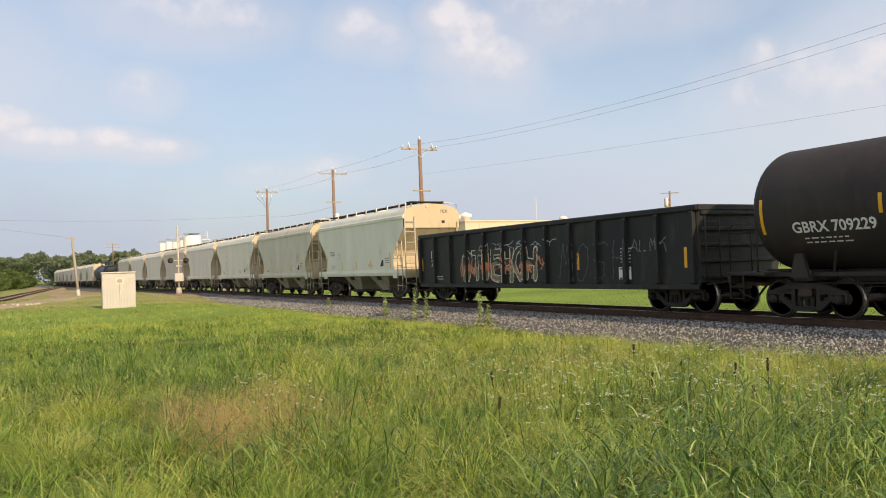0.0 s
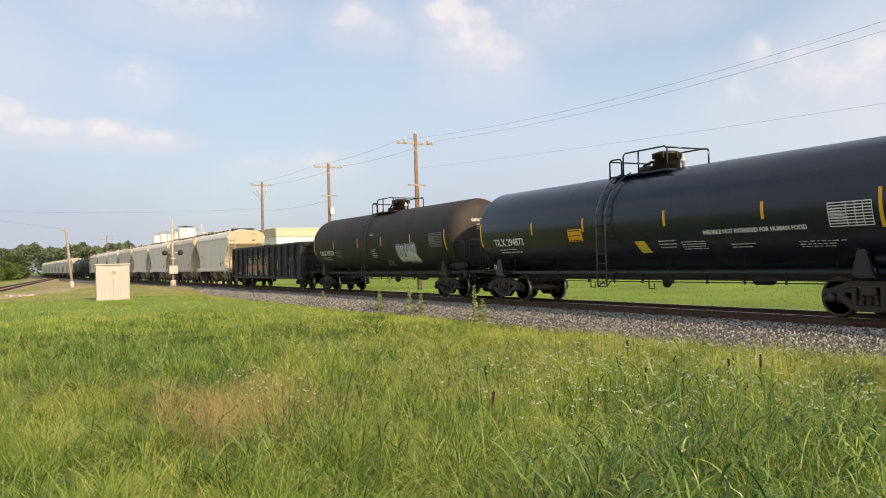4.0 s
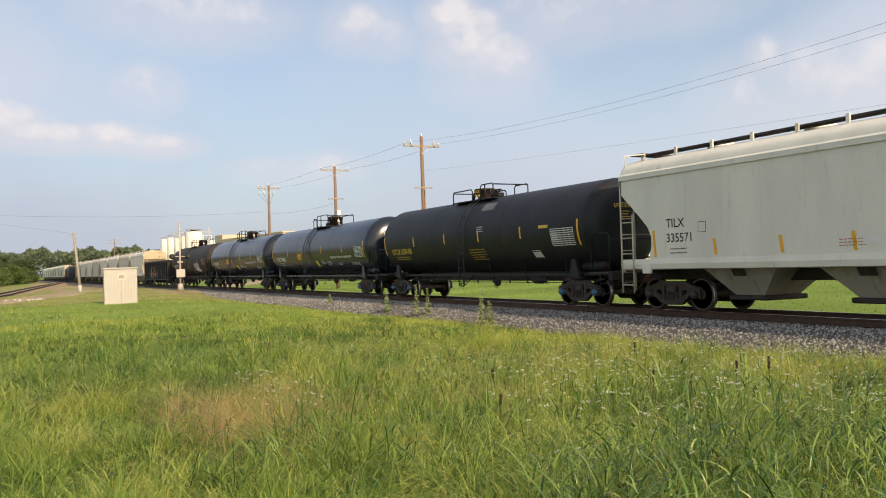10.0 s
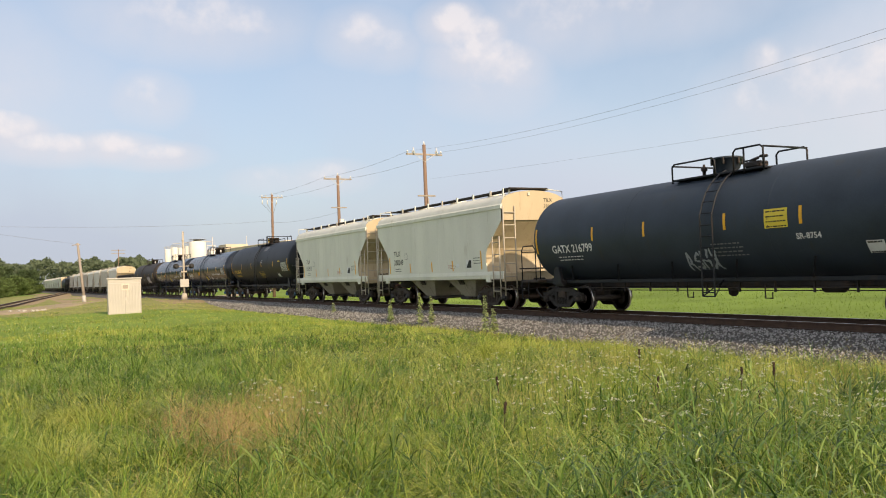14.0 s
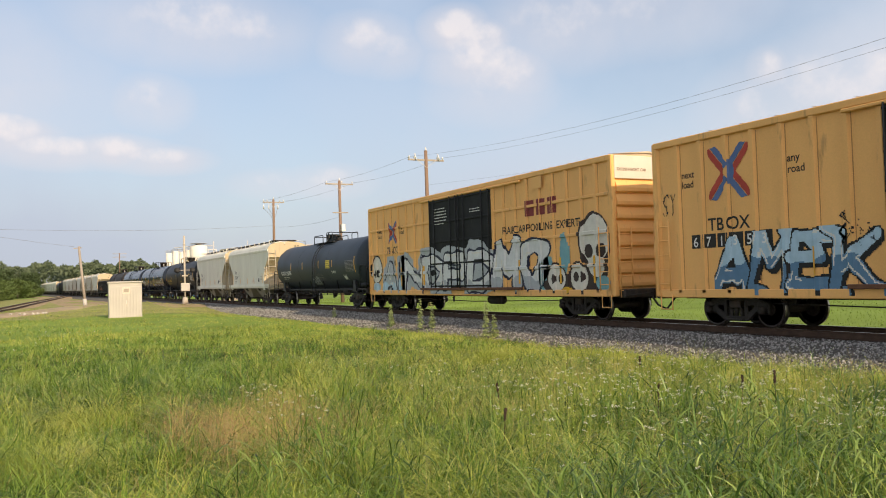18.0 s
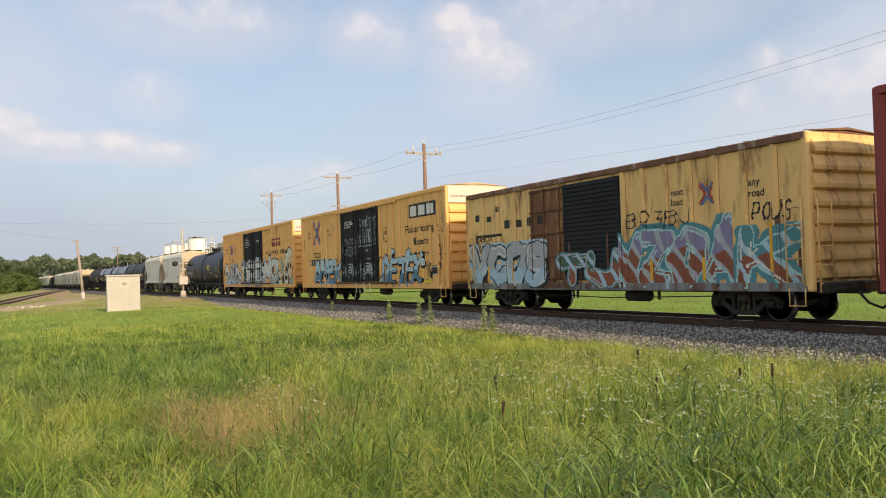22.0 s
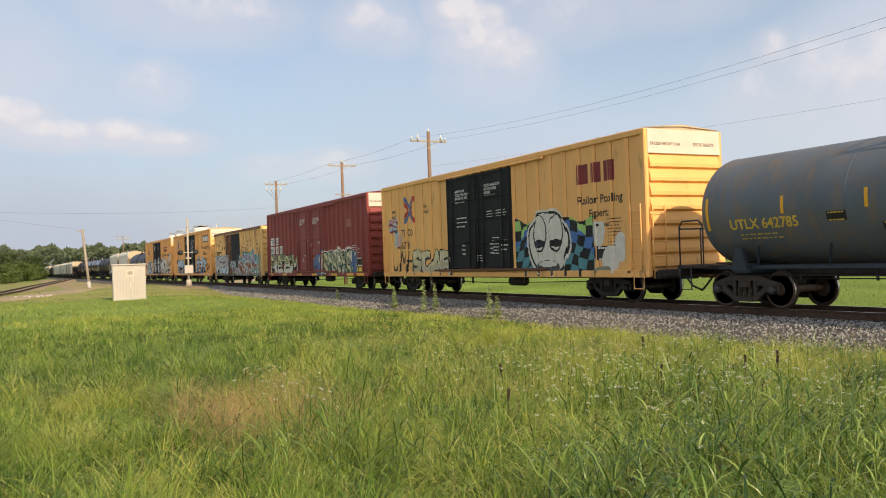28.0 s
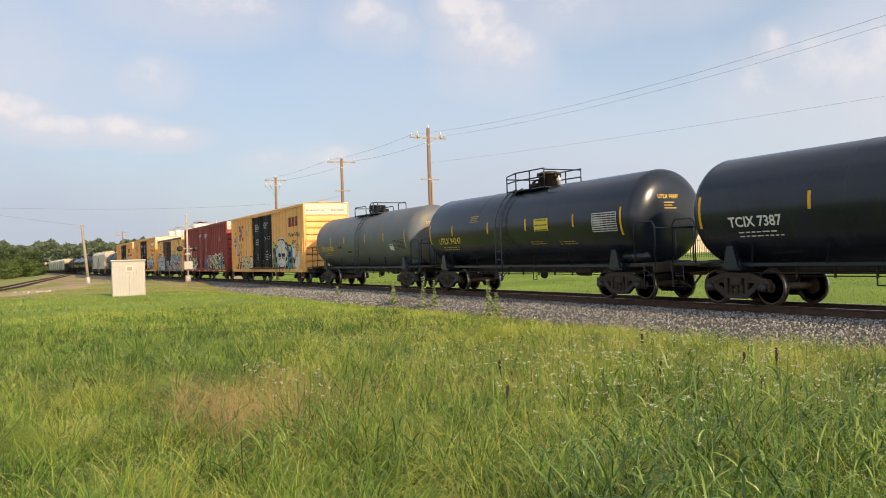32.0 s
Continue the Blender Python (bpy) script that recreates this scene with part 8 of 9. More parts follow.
TANK_SIZE = {0: (1.47, 4.06), 4: (1.45, 3.92)}
on_tank(0, -3.5, -0.6, 1.1, 2.6, piece(95, "KEINK", -3.15, -1.25, 1.42, 2.28, 0.12, 0.03, 0.05, 0.5, shadow=0.0), [spray(90, 70, 110), PALE, BONE, spray(150, 130, 170), BONE], "white and purple spray-painted letters")
on_tank(0, -5.4, -3.6, 0.95, 1.8, tag(97, "ASK", -5.0, -4.2, 1.15, 1.5, 0.02), [PALE], "white spray-painted tag")
on_tank(4, 93.0, 94.6, 1.0, 2.0, tag(99, "ASHX", 93.2, 94.4, 1.15, 1.75, 0.035), [PALE], "white spray-painted tag")


# ---- meadow grass, flowers, weeds and ballast stones
def quick_mesh(name, vs, quads, tris, material):
    me = bpy.data.meshes.new(name)
    me.vertices.add(len(vs))
    me.vertices.foreach_set("co", np.asarray(vs, dtype=np.float32).reshape(-1))
    loops = np.concatenate([np.asarray(quads).reshape(-1), np.asarray(tris).reshape(-1)]).astype(np.int32)
    me.loops.add(len(loops))
    me.loops.foreach_set("vertex_index", loops)
    nq, nt = len(quads), len(tris)
    me.polygons.add(nq + nt)
    me.polygons.foreach_set("loop_start", np.concatenate([np.arange(nq) * 4, nq * 4 + np.arange(nt) * 3]).astype(np.int32))
    me.update()
    me.validate()
    me.materials.append(material)
    return new(name, me)


def blade_mesh(name, x, y, h, w, bend0, bend1, la, rs, material, seg=4, lift=0.0):
    """Arching tapering blades of length h that leave the ground at bend0 from upright and end at bend1; la is the way they lean."""
    n = len(x)
    z = np.array([ground_z(a, b) for a, b in zip(x, y)]) - 0.03 + lift
    t = la + np.pi / 2 + rs.normal(0, 0.55, n)
    dx, dy = np.cos(t) * 0.5, np.sin(t) * 0.5
    w = np.broadcast_to(w, n)
    px, py, pz = x.copy(), y.copy(), z.copy()
    vs = np.zeros((n, seg * 2 + 1, 3))
    for i in range(seg + 1):
        k = i / seg
        ww = w * (0.55 + 1.5 * k * (1 - k) ** 0.8) * (1 - 0.25 * k)
        if i == seg:
            vs[:, 2 * seg] = np.stack([px, py, pz], 1)
            break
        vs[:, 2 * i] = np.stack([px - dx * ww, py - dy * ww, pz], 1)
        vs[:, 2 * i + 1] = np.stack([px + dx * ww, py + dy * ww, pz], 1)
        th = bend0 + (bend1 - bend0) * ((k + 0.5 / seg) ** 1.1)
        px, py, pz = px + np.cos(la) * np.sin(th) * h / seg, py + np.sin(la) * np.sin(th) * h / seg, pz + np.cos(th) * h / seg
    o = (np.arange(n) * (2 * seg + 1))[:, None]
    q = np.concatenate([o + np.array([[2 * i, 2 * i + 1, 2 * i + 3, 2 * i + 2]]) for i in range(seg - 1)], 1).reshape(-1, 4)
    return quick_mesh(name, vs.reshape(-1, 3), q, o + np.array([[2 * seg - 2, 2 * seg - 1, 2 * seg]]), material)


def wedge(rs, n, r0, r1, power=1.0, spread=33.0):
    r = r0 + (r1 - r0) * rs.rand(n) ** power
    a = np.radians(62.2 + rs.uniform(-spread, spread, n))
    x, y = -r * np.sin(a), r * np.cos(a)
    keep = y < np.array([line_y(q) for q in x]) - 2.9 + 0.25 * np.sin(x * 1.7)
    return x[keep], y[keep]


def patchy(x, y, s=0.35, seed=7.7):
    return np.array([0.5 + 0.55 * noise.noise((a * s, b * s, seed)) + 0.3 * noise.noise((a * s * 3.1, b * s * 3.1, seed + 1)) for a, b in zip(x, y)])


def ridges(x, y, s, seed):
    """Clumps and hollows: near 1 on the clumps, near 0 in the hollows."""
    v = np.array([noise.noise((a * s, b * s, seed)) + 0.5 * noise.noise((a * s * 2.3, b * s * 2.3, seed + 3)) for a, b in zip(x, y)])
    return np.clip(0.5 + 0.95 * v, 0, 1)


HOLLOWS = ((-13.4, 0.35, 1.3, 0.35), (-10.2, 1.35, 0.8, 0.28), (-7.6, 3.3, 0.5, 0.22), (-9.0, 4.6, 0.7, 0.22), (-6.2, 2.0, 0.4, 0.2), (-6.4, 0.5, 0.6, 0.25), (-11.8, 3.4, 0.9, 0.25))
DRY_AT, DRY_SIZE = (-9.2, 2.15), (1.55, 0.8)


def grass(ob, label):
    return tagged(ob, label, "grass", kind="stuff")


def build_grass():
    rs = np.random.RandomState(11)
    # distance from, to, tufts, blades a tuft, width, length, spread, segments
    rings = ((3.5, 5.5, 1500, 22, 0.0058, 0.58, 0.06, 5), (5.5, 11.0, 5800, 16, 0.0068, 0.54, 0.075, 4), (11.0, 20.0, 7000, 12, 0.0095, 0.47, 0.10, 3), (20.0, 36.0, 7000, 10, 0.015, 0.38, 0.16, 3), (36.0, 85.0, 7000, 9, 0.024, 0.30, 0.30, 2))
    for r0, r1, n, per, w, h0, sp, seg in rings:
        tx, ty = wedge(rs, n, r0, r1)
        q = len(tx)
        k, c = patchy(tx, ty), ridges(tx, ty, 1.05, 31.0)
        dist = np.hypot(tx, ty)
        calm = np.clip((dist - 13) / 14, 0, 1)   # the far verge is evener
        rise = ((0.26 + 1.22 * c) * (1 - calm) + calm) * (1 + 0.45 * np.exp(-((tx + 15.5) / 4) ** 2 - ((ty - 2.2) / 1.3) ** 2))
        # yellower verge grass near the line and far off, deep green in between, in patches
        az = np.degrees(np.arctan2(-tx, ty))
        pale = 0.16 * np.clip((60 - az) / 15, -0.2, 1) - 0.42 * np.clip((az - 72) / 9, 0, 1) * np.clip((30 - dist) / 10, -0.4, 1) + patchy(tx, ty, 0.22, 21.0) + np.clip(0.06 * (dist - 9.5), -0.34, 0.42) + 0.010 * np.clip(dist - 16, 0, 30) + 0.26 * (ty - 6) / 8 + rs.normal(0, 0.20, q) + 0.10 * c > 0.64 - 0.030 * np.clip(tx + 9, -12, 5) + 0.35 * np.exp(-((tx + 15) / 4) ** 2 - ((ty - 2.2) / 1.3) ** 2)
        tall = h0 * rs.uniform(0.7, 1.25, q) * (0.45 + 0.6 * k) * rise
        way = rs.uniform(0, 2 * np.pi, q)
        x = np.repeat(tx, per) + rs.normal(0, sp, q * per)
        y = np.repeat(ty, per) + rs.normal(0, sp, q * per)
        m = len(x)
        h = np.repeat(tall, per) * rs.uniform(0.5, 1.2, m)
        pale = np.repeat(pale, per)
        la = np.where(rs.rand(m) < 0.65, rs.uniform(0, 2 * np.pi, m), np.repeat(way, per) + rs.normal(0, 0.6, m))
        b0 = np.abs(rs.normal(0.16, 0.16, m))
        b1 = b0 + np.clip(np.abs(rs.normal(1.9, 0.75, m)), 0.2, 3.0)
        dry = ((x - DRY_AT[0]) / DRY_SIZE[0]) ** 2 + ((y - DRY_AT[1]) / DRY_SIZE[1]) ** 2 + rs.normal(0, 0.35, m) < 1
        live = ~(dry & (rs.rand(m) < 0.5))
        for hx, hy, ha, hb in HOLLOWS:
            live &= ((x - hx) / ha) ** 2 + ((y - hy) / hb) ** 2 + rs.normal(0, 0.25, m) > 1
        for on, name, hh, ww, bb, ink, label in ((live & ~pale, "meadow_grass", 1.15, 1.0, 1.0, GRASS, "tall deep green meadow grass in arching tufts"), (live & pale, "verge_grass", 0.9, 0.75, 0.95, GRASS_PALE, "fine yellow-green verge grass")):
            grass(blade_mesh(name, x[on], y[on], h[on] * hh, w * ww, b0[on], b1[on] * bb, la[on], rs, ink, seg), label)
        s = rs.rand(m) < (0.05 if r0 < 20 else 0.13)
        grass(blade_mesh("straw_grass", x[s], y[s], h[s] * 1.2 + 0.06, w * 0.5, b0[s] + 0.1, b1[s] * 1.15 + 0.5, la[s], rs, GRASS_DRY, max(3, seg)), "pale drooping straw stems among the green grass")
        # low growth under the tufts
        if r0 < 11:
            x, y = wedge(rs, n * 3, r0, r1)
            m = len(x)
            grass(blade_mesh("low_grass", x, y, h0 * rs.uniform(0.2, 0.45, m), w * 1.3, rs.uniform(0.1, 0.7, m), rs.uniform(0.8, 1.9, m), rs.uniform(0, 6.28, m), rs, GRASS, 3), "low green grass between the tufts")

    # tall leafy stems with broad drooping leaves, dense near the camera and thinning towards the line
    tx, ty = wedge(rs, 2600, 3.2, 12.0)
    side = 56.0 - np.degrees(np.arctan2(-tx, ty))
    lot = ridges(tx, ty, 0.6, 3.3) + 0.022 * side + rs.normal(0, 0.12, len(tx)) - 0.11 * np.clip(np.hypot(tx, ty) - 6.0, 0, 9)
    keep = lot > 0.66
    tx, ty, lot = tx[keep], ty[keep], np.clip(lot[keep], 0.6, 1.3)
    q = len(tx)
    size = rs.uniform(0.5, 0.85, q) * (0.62 + 0.4 * np.clip(lot, 0, 1))
    lean, tilt = rs.uniform(0, 6.28, q), np.abs(rs.normal(0.10, 0.08, q))
    grass(blade_mesh("leafy_stems", tx, ty, size, 0.006, tilt, tilt + 0.25, lean, rs, GRASS_BROAD, 3), "upright stems of broad-leaved grass")
    leaves = 6
    k = np.tile(np.arange(leaves), q)
    size, lean, tilt = np.repeat(size, leaves), np.repeat(lean, leaves), np.repeat(tilt, leaves)
    up = size * (0.12 + 0.14 * k) + 0.02
    m = len(k)
    bx = np.repeat(tx, leaves) + np.cos(lean) * np.sin(tilt + 0.08) * up
    by = np.repeat(ty, leaves) + np.sin(lean) * np.sin(tilt + 0.08) * up
    turn = np.repeat(rs.uniform(0, 6.28, q), leaves) + k * np.pi + rs.normal(0, 0.5, m)
    b0 = np.abs(rs.normal(0.45, 0.18, m))
    grass(blade_mesh("broad_grass", bx, by, rs.uniform(0.26, 0.5, m) * (1.05 - 0.06 * k), rs.uniform(0.010, 0.019, m), b0, b0 + np.abs(rs.normal(1.75, 0.5, m)), turn, rs, GRASS_BROAD, 6, up), "broad arching grass leaves")

    # fountains of fine pale grass that droop one way
    for cx, cy, rad, n in ((-11.6, 1.0, 0.8, 900), (-8.5, 0.35, 0.75, 1500), (-7.0, 2.4, 0.5, 600), (-6.2, 1.2, 0.5, 600), (-5.2, 2.9, 0.4, 500), (-6.9, 3.7, 0.45, 500)):
        a, r = rs.uniform(0, 6.28, n), rad * np.sqrt(rs.rand(n)) * 0.6
        out = np.where(rs.rand(n) < 0.5, a, rs.normal(5.3, 0.7, n))
        b0 = rs.uniform(0.0, 0.4, n)
        grass(blade_mesh("verge_grass", cx + np.cos(a) * r * 1.2, cy + np.sin(a) * r * 0.8, rs.uniform(0.55, 1.0, n), 0.0045, b0, b0 + rs.uniform(1.9, 2.9, n), out, rs, GRASS_PALE, 6), "fountain of pale drooping fine grass")

    # single long pale blades that arch over the rest, a few from each root
    tx, ty = wedge(rs, 1150, 5.2, 14.0)
    keep = ridges(tx, ty, 0.8, 77.0) + rs.normal(0, 0.15, len(tx)) > 0.42
    tx, ty = tx[keep], ty[keep]
    per = 9
    q, m = len(tx), len(tx) * per
    way = np.repeat(rs.uniform(0, 6.28, q), per) + rs.normal(0, 0.9, m)
    b0 = rs.uniform(0.0, 0.35, m)
    grass(blade_mesh("arching_grass", np.repeat(tx, per) + rs.normal(0, 0.07, m), np.repeat(ty, per) + rs.normal(0, 0.07, m), np.repeat(rs.uniform(0.62, 0.98, q), per) * rs.uniform(0.75, 1.1, m), rs.uniform(0.005, 0.010, m), b0, b0 + rs.uniform(1.7, 3.0, m), way, rs, GRASS_PALE, 7), "long pale grass blades with drooping tips")

    # single bushy tussocks that stand above the rest
    tx, ty = wedge(rs, 520, 4.6, 19.0)
    tx, ty = np.append(tx, rs.normal(-15.5, 2.0, 70)), np.append(ty, rs.normal(1.9, 0.7, 70))
    hue = -0.5 * np.exp(-((tx + 15.5) / 4) ** 2 - ((ty - 1.9) / 1.4) ** 2) + patchy(tx, ty, 0.5, 61.0) + rs.normal(0, 0.22, len(tx)) + 0.02 * (np.hypot(tx, ty) - 10)
    for on, ink, w, name, label in ((hue < 0.42, GRASS, 0.0075, "meadow_grass", "bushy deep green tussocks"), ((hue >= 0.42) & (hue < 0.62), GRASS_BROAD, 0.010, "broad_grass", "bushy broad-leaved tussocks"), (hue >= 0.62, GRASS_PALE, 0.0055, "verge_grass", "bushy pale fine tussocks")):
        per = 64
        q = int(on.sum())
        m = q * per
        size = np.repeat(rs.uniform(0.55, 0.95, q), per)
        a = rs.uniform(0, 6.28, m)
        r = 0.10 * size * np.sqrt(rs.rand(m))
        b0 = np.abs(rs.normal(0.22, 0.16, m))
        grass(blade_mesh(name, np.repeat(tx[on], per) + np.cos(a) * r, np.repeat(ty[on], per) + np.sin(a) * r, size * rs.uniform(0.55, 1.1, m), w, b0, b0 + np.clip(rs.normal(2.4, 0.6, m), 0.3, 3.2), a + rs.normal(0, 0.35, m), rs, ink, 5), label)

    # tan patch of dry seed grass: thin stems under a haze of loose seed twigs
    for cx, cy, sx, sy, n in ((-9.3, 2.15, 0.8, 0.42, 1150), (-8.2, 1.95, 0.55, 0.35, 500), (-9.2, 3.0, 0.5, 0.35, 300), (-10.8, 3.0, 0.4, 0.3, 160), (-7.2, 2.2, 0.4, 0.3, 160)):
        x, y = cx + rs.normal(0, sx, n), cy + rs.normal(0, sy, n)
        b0 = np.abs(rs.normal(0.15, 0.15, n))
        h = rs.uniform(0.34, 0.66, n) * (0.7 + 0.5 * ridges(x, y, 1.6, 8.0))
        la = rs.uniform(0, 6.28, n)
        grass(blade_mesh("dry_seed_grass", x, y, h, 0.0035, b0, b0 + np.abs(rs.normal(1.2, 0.6, n)), la, rs, GRASS_RED, 4), "patch of dry tan seed grass")
        per = 8
        m = n * per
        z = np.array([ground_z(a, b) for a, b in zip(x, y)])
        c = np.stack([np.repeat(x + np.cos(la) * h * 0.22, per) + rs.normal(0, 0.045, m), np.repeat(y + np.sin(la) * h * 0.22, per) + rs.normal(0, 0.045, m), np.repeat(z + h * 0.74, per) + rs.normal(0, 0.075, m)], 1)
        grass(seed_twigs("dry_seeds", c, rs, 0.022, 0.055, 0.0024, GRASS_RED), "loose haze of dry reddish seed twigs")
    x, y = wedge(rs, 1500, 4.5, 16)
    keep = patchy(x, y, 0.6, 12.0) > 0.72
    x, y = np.repeat(x[keep], 3), np.repeat(y[keep], 3)
    m = len(x)
    grass(blade_mesh("dry_seed_grass", x + rs.normal(0, .1, m), y + rs.normal(0, .1, m), rs.uniform(0.4, 0.65, m), 0.004, rs.uniform(0, 0.3, m), rs.uniform(0.4, 1.8, m), rs.uniform(0, 6.28, m), rs, GRASS_RED, 4), "scattered dry tan seed grass")

    # meadow round about, beyond the stretch that was walked up to the track
    n = 36000
    x, y = rs.uniform(-60, 40, n), rs.uniform(-30, 14.4, n)
    out = np.abs(np.degrees(np.arctan2(-x, y)) - 62.2) > 32.0
    out &= np.hypot(x, y) > 1.2
    x, y = x[out], y[out]
    m = len(x)
    grass(blade_mesh("meadow_grass", x, y, rs.uniform(0.2, 0.5, m), 0.05, rs.uniform(0, 0.4, m), rs.uniform(0.8, 2.4, m), rs.uniform(0, 6.28, m), rs, GRASS, 2), "tall green meadow grass behind and beside")

    # mown field beyond the line
    x = rs.uniform(-95, 2, 42000)
    y = 20.9 + 26 * rs.rand(42000) ** 1.6
    m = len(x)
    grass(blade_mesh("field_grass", x, y, rs.uniform(0.06, 0.16, m), 0.03, rs.uniform(0, 0.3, m), rs.uniform(0.4, 1.4, m), rs.uniform(0, 6.28, m), rs, MEADOW, 2), "short green field grass beyond the railway")


def seed_twigs(name, c, rs, short, long, width, material):
    """Small pointed twigs that start at the places c."""
    m = len(c)
    d = rs.normal(0, 1, (m, 3)) + np.array([0, 0, -0.2])
    d /= np.linalg.norm(d, axis=1)[:, None]
    side = np.cross(d, rs.normal(0, 1, (m, 3)))
    side *= width / 2 / np.linalg.norm(side, axis=1)[:, None]
    vs = np.stack([c + side, c - side, c + d * rs.uniform(short, long, (m, 1))], 1)
    return quick_mesh(name, vs.reshape(-1, 3), np.zeros((0, 4), int), np.arange(m * 3).reshape(-1, 3), material)


build_grass()


def seed_heads():
    """Thin stems with drooping loose seed heads over the meadow."""
    rs = np.random.RandomState(23)
    x, y = wedge(rs, 12000, 3.6, 17.0, 0.9)
    keep = (y < 13.2) & (rs.rand(len(x)) < 1.15 - np.clip((np.degrees(np.arctan2(-x, y)) - 66) / 14, 0, 0.85)) & (patchy(x, y, 0.4, 44.0) + rs.normal(0, 0.12, len(x)) > 0.46)
    x, y = x[keep], y[keep]
    n = len(x)
    h, la = rs.uniform(0.45, 0.8, n), rs.uniform(0, 6.28, n)
    b0 = np.abs(rs.normal(0.12, 0.12, n))
    b1 = b0 + np.abs(rs.normal(1.9, 0.7, n))
    size = 1 + np.clip(np.hypot(x, y) - 8, 0, 10) * 0.03
    tagged(blade_mesh("seed_stems", x, y, h, 0.003 * size, b0, b1, la, rs, GRASS_DRY, 5), "thin pale stems of seeding grass", "grass", kind="stuff")
    z = np.array([ground_z(a, b) for a, b in zip(x, y)]) - 0.03
    px, py, pz = x.copy(), y.copy(), z.copy()
    tips = []
    for i in range(20):
        th = b0 + (b1 - b0) * ((i + 0.5) / 20) ** 1.1
        px, py, pz = px + np.cos(la) * np.sin(th) * h / 20, py + np.sin(la) * np.sin(th) * h / 20, pz + np.cos(th) * h / 20
        if i >= 11:
            tips.append(np.stack([px, py, pz], 1))
    c = np.concatenate(tips)
    m = len(c)
    s = np.tile(size, len(tips))[:, None]
    d = rs.normal(0, 1, (m, 3)) + np.array([0, 0, -0.3])
    d /= np.linalg.norm(d, axis=1)[:, None]
    side = np.cross(d, rs.normal(0, 1, (m, 3)))
    side /= np.linalg.norm(side, axis=1)[:, None]
    l = rs.uniform(0.012, 0.034, (m, 1)) * s
    vs = np.stack([c + side * 0.0028 * s, c - side * 0.0028 * s, c + d * l], 1)
    tagged(quick_mesh("grass_seeds", vs.reshape(-1, 3), np.zeros((0, 4), int), np.arange(m * 3).reshape(-1, 3), SEED), "pale loose seed heads above the green grass", "grass", kind="stuff")


seed_heads()


def build_flowers():
    """Flat white umbels in drifts: small discs of florets on thin stalks."""
    rs = np.random.RandomState(5)
    vs, qs, st = [], [], Geo()
    spots = []
    for cx, cy, sx, sy, n in ((-7.4, 7.0, 1.1, 0.8, 130), (-8.6, 6.2, 0.9, 0.6, 90), (-6.0, 7.4, 1.0, 0.8, 100), (-5.2, 7.0, 0.8, 0.7, 60), (-9.5, 8.6, 1.5, 0.8, 90), (-11.5, 9.2, 2.0, 0.8, 50), (-9.6, 2.7, 0.8, 0.25, 40), (-11.5, 5.8, 1.5, 0.7, 22), (-26, 0.9, 3.5, 0.8, 50), (-7.4, 4.6, 1.4, 0.6, 30), (-5.8, 4.6, 0.8, 0.5, 24)):
        for _ in range(n):
            spots.append((cx + rs.normal(0, sx), cy + rs.normal(0, sy)))
    for x, y in spots:
        z = ground_z(x, y) + rs.uniform(0.40, 0.60)
        st.tube([(x, y, z - 0.4), (x + rs.normal(0, .03), y + rs.normal(0, .03), z)], 0.003, 4)
        for _ in range(rs.randint(5, 11)):
            a, r = rs.uniform(0, 6.28), 0.022 * rs.rand() ** 0.5
            c = np.array([x + math.cos(a) * r, y + math.sin(a) * r, z + rs.uniform(-0.008, 0.012)])
            s = rs.uniform(0.004, 0.0075)
            o = len(vs)
            vs += [c + (-s, -s, 0), c + (s, -s, 0.004), c + (s, s, 0), c + (-s, s, 0.004)]
            qs.append((o, o + 1, o + 2, o + 3))
    tagged(quick_mesh("white_umbel_flowers", np.array(vs), np.array(qs), np.zeros((0, 3), int), PETAL), "tiny white umbel wildflowers above the grass", "wildflowers", kind="stuff")
    tagged(part("flower_stalks", st, GRASS, None, "thin green flower stalks"), category="wildflowers", kind="stuff")


build_flowers()


def leafy_weed(x, y, h, seed, label, material, leaves=110, leaf=0.14):
    rr = random.Random(seed)
    r = root("tall_weed", label, "weed", "tall weeds", at=pose(x, y, ground_z(x, y) - 0.02, 0, 0, rr.uniform(0, 360)))
    part("stem", Geo().tube([(0, 0, 0), (0.03, 0, h * 0.5), (0.02, 0.03, h)], 0.008, 5, 0.004), material, r)
    g = Geo()
    for k in range(leaves):
        z, a = h * (0.12 + 0.88 * k / leaves), k * 2.4
        l = leaf * (1.3 - 0.8 * k / leaves) * rr.uniform(0.7, 1.3)
        c, s = math.cos(a), math.sin(a)
        w, up, tw = l * 0.26, rr.uniform(-0.5, 0.5), rr.uniform(-0.2, 0.2)
        g.add([(0.02, 0.01, z), (c * l * 0.5 - s * w, s * l * 0.5 + c * w, z + l * (up + tw)), (c * l, s * l, z + l * (up - 0.3)), (c * l * 0.5 + s * w, s * l * 0.5 - c * w, z + l * (up - tw))], [(0, 1, 2, 3)])
    part("foliage", g, material, r)


WEED = mat("weed leaves", (0.36, 0.42, 0.19), 0.6, 0.0, 0.3, 3, 20, 0, 0.25, leafy=0.5, per_island=0.4)
for k, (x, y, h) in enumerate(((-33.6, 14.75, 1.1), (-33.2, 14.6, 0.85), (-30.2, 14.55, 1.4), (-29.6, 14.75, 1.25), (-24.6, 14.3, 1.3), (-24.4, 14.5, 0.85), (-41.5, 15.0, 0.8))):
    leafy_weed(x, y, h, 60 + k, "tall leafy green weed at the ballast edge", WEED)


DOCK = mat("dark dock seed", (0.055, 0.034, 0.024), 0.85, vary=0.3)


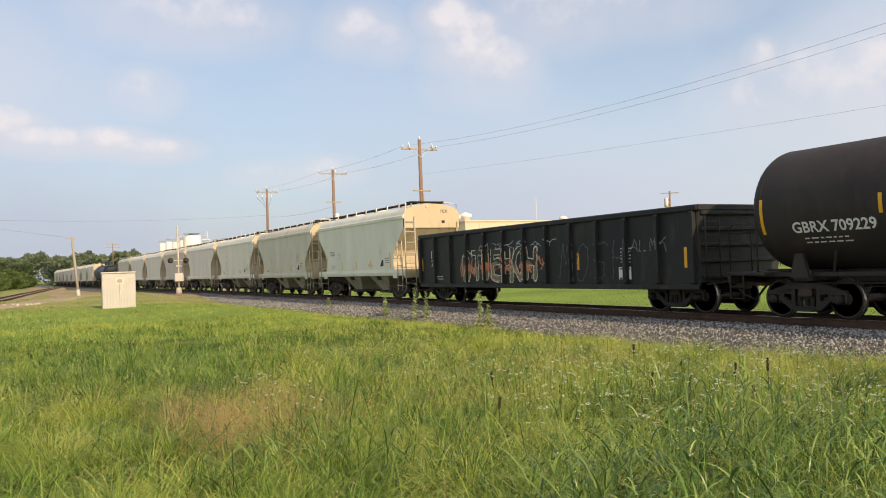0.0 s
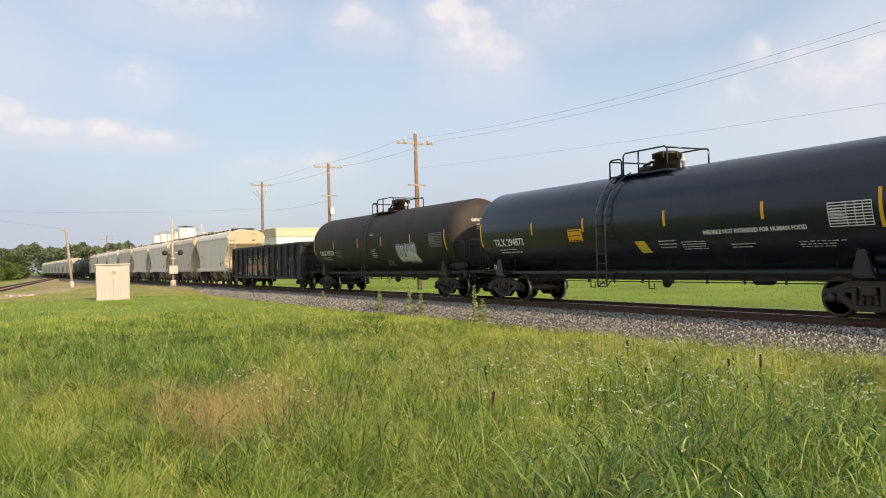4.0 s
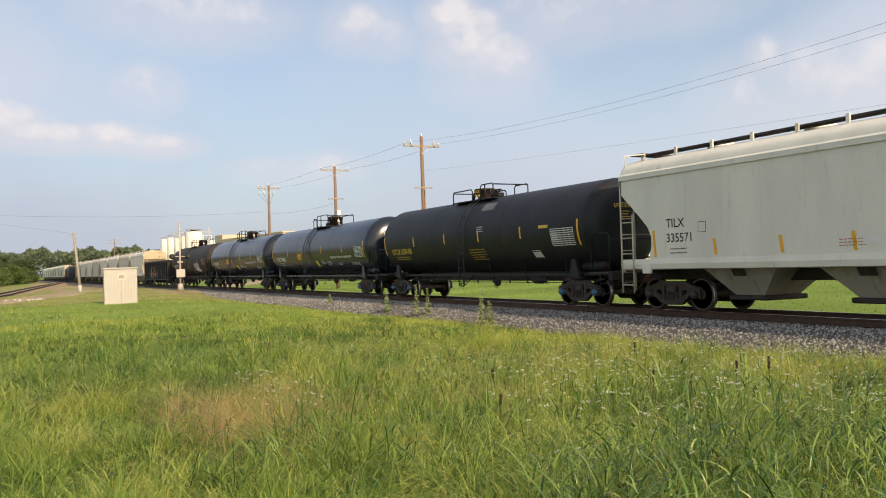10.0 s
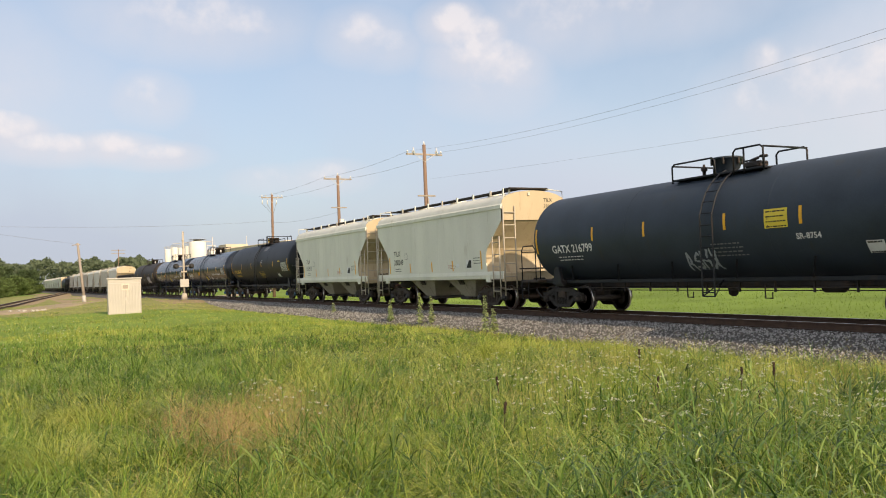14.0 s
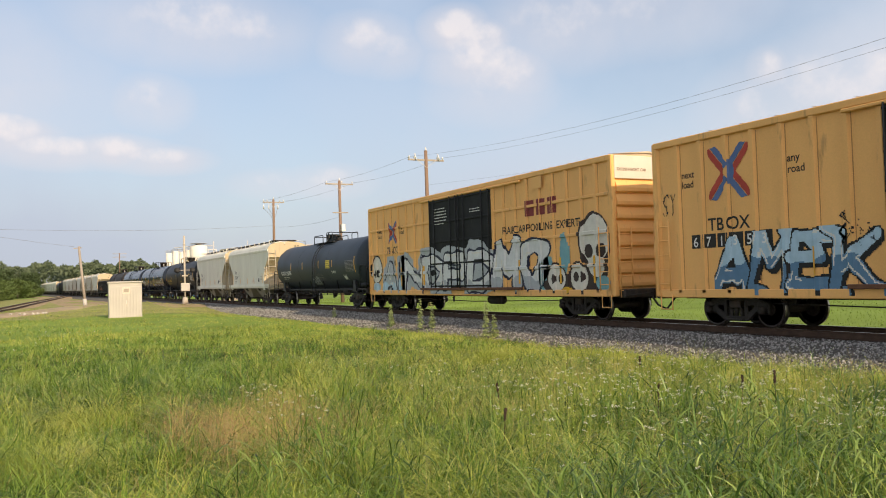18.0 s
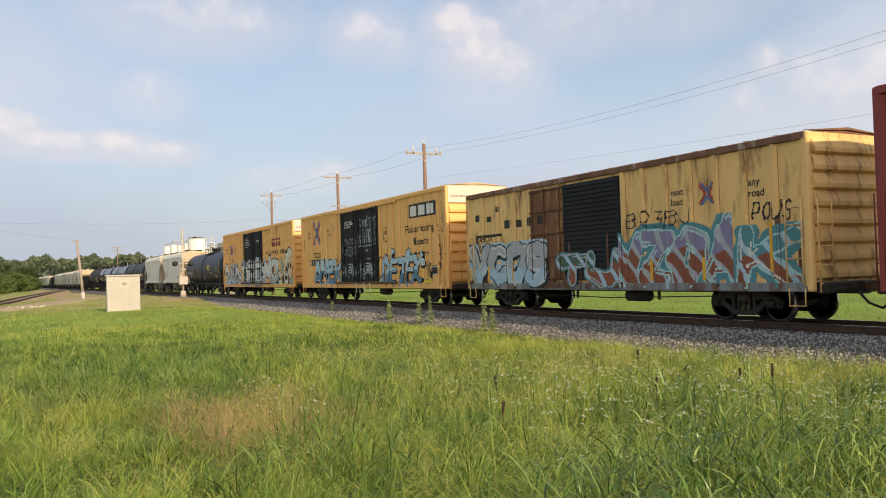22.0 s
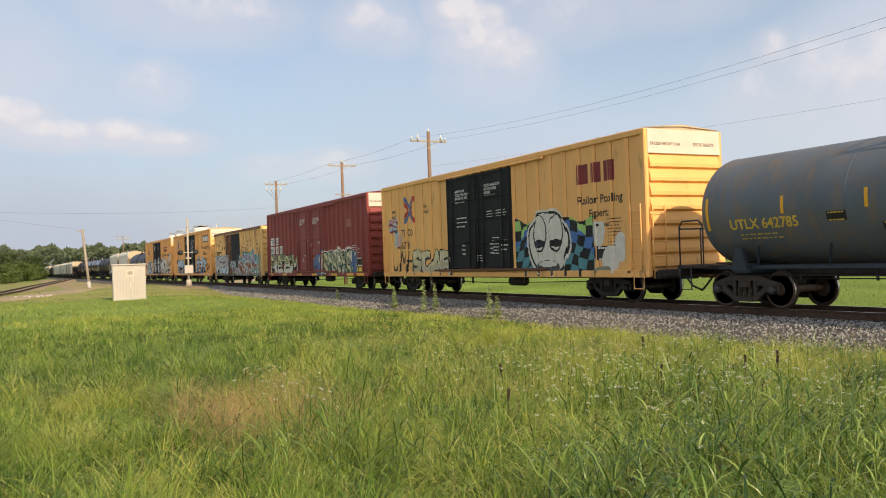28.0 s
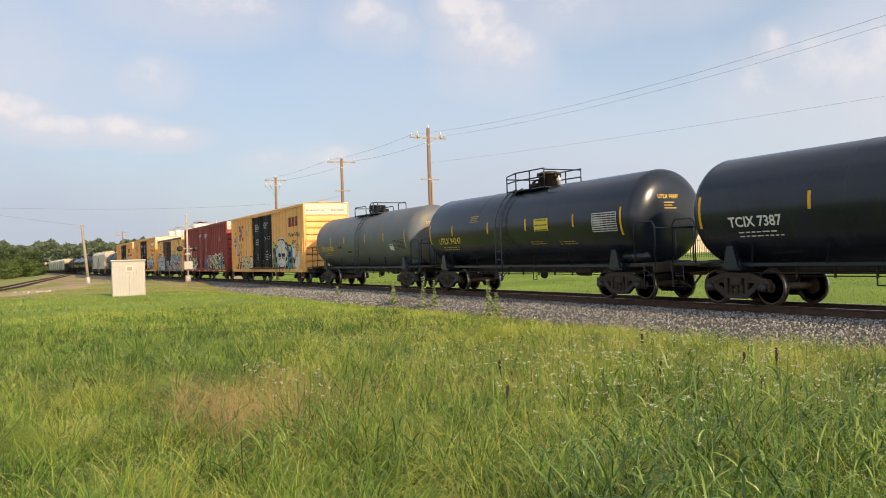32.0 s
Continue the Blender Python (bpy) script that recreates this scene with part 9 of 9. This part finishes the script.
def seed_stalk(x, y, h, seed):
    rr = random.Random(seed)
    h -= 0.1
    r = root("dock_stalk", "dark brown dock stalk standing above the grass", "weed", "dock stalks", at=pose(x, y, ground_z(x, y), rr.uniform(-6, 6), rr.uniform(-6, 6), 0))
    part("stem", Geo().tube([(0, 0, 0), (0, 0, h)], 0.005, 5), DOCK, r)
    g = Geo()
    for k in range(60):
        z = h * rr.uniform(0.78, 1.0)
        a, q = rr.uniform(0, 6.28), rr.uniform(0.003, 0.014)
        g.box((math.cos(a) * q, math.sin(a) * q, z), (0.009, 0.009, 0.014))
    part("seed_head", g, DOCK, r, "dark brown seed head")


for k, (px, py, h) in enumerate(((-6.9, 7.3, 0.74), (-6.85, 7.8, 0.76), (-7.5, 6.6, 0.66), (-6.7, 7.35, 0.5), (-9.9, 8.4, 0.7), (-7.3, 4.4, 0.62), (-9.3, 5.6, 0.6))):
    seed_stalk(px, py, h, 80 + k)


def ballast_stones():
    rs = np.random.RandomState(2)
    n = 46000
    x = -3 - 85 * rs.rand(n) ** 1.7
    o = rs.uniform(-3.35, -0.95, n)
    bed = np.interp(o, [p[0] for p in BED], [p[1] for p in BED])
    s = rs.uniform(0.016, 0.036, n) * np.where(x < -35, 1.2, 1.0)
    c = np.stack([x, TRACK_Y + o, bed + s * 0.35], 1)
    base = np.array([(1, 0, 0), (-1, 0, 0), (0, 1, 0), (0, -1, 0), (0, 0, 1), (0, 0, -1)], float)
    r1 = rs.uniform(0, 6.28, n)
    r2 = rs.uniform(-0.9, 0.9, n)
    p = base[None] * rs.uniform(0.65, 1.25, (n, 6, 1)) * s[:, None, None]
    p = p + rs.normal(0, 0.12, (n, 6, 3)) * s[:, None, None]
    ca, sa, cb, sb = np.cos(r1)[:, None], np.sin(r1)[:, None], np.cos(r2)[:, None], np.sin(r2)[:, None]
    xx, yy, zz = p[..., 0], p[..., 1], p[..., 2]
    yy, zz = cb * yy - sb * zz, sb * yy + cb * zz
    xx, yy = ca * xx - sa * yy, sa * xx + ca * yy
    vs = np.stack([xx, yy, zz], 2) + c[:, None, :]
    f = np.array([(0, 2, 4), (2, 1, 4), (1, 3, 4), (3, 0, 4), (2, 0, 5), (1, 2, 5), (3, 1, 5), (0, 3, 5)])
    tris = (np.arange(n) * 6)[:, None, None] + f[None]
    tagged(quick_mesh("ballast_stones", vs.reshape(-1, 3), np.zeros((0, 4), int), tris.reshape(-1, 3), STONES), "loose grey crushed stones on the ballast shoulder", "ballast", kind="stuff")


ballast_stones()


# ---- the train rolls away to the left at a steady speed
def motions():
    for car, u in CARS:
        rows = []
        for k in range(33):
            x, y, a = on_line(u - SPEED * k)
            rows.append((float(k), pose(x, y, 0, 0, 0, math.degrees(a))))
        walk(car, rows)
    turn = math.degrees(SPEED / 0.457)
    for store in (FRONT_AXLES, REAR_AXLES):
        first = store[0]
        base = first.matrix_basis.translation.copy()
        walk(first, [(k / 15, pose(*base, 0, -turn * k / 15, 0)) for k in range(481)])
        keys = first.animation_data
        for other in store[1:]:
            other.rotation_mode = "QUATERNION"
            other.animation_data_create()
            other.animation_data.action = keys.action
            other.animation_data.action_slot = keys.action_slot


motions()
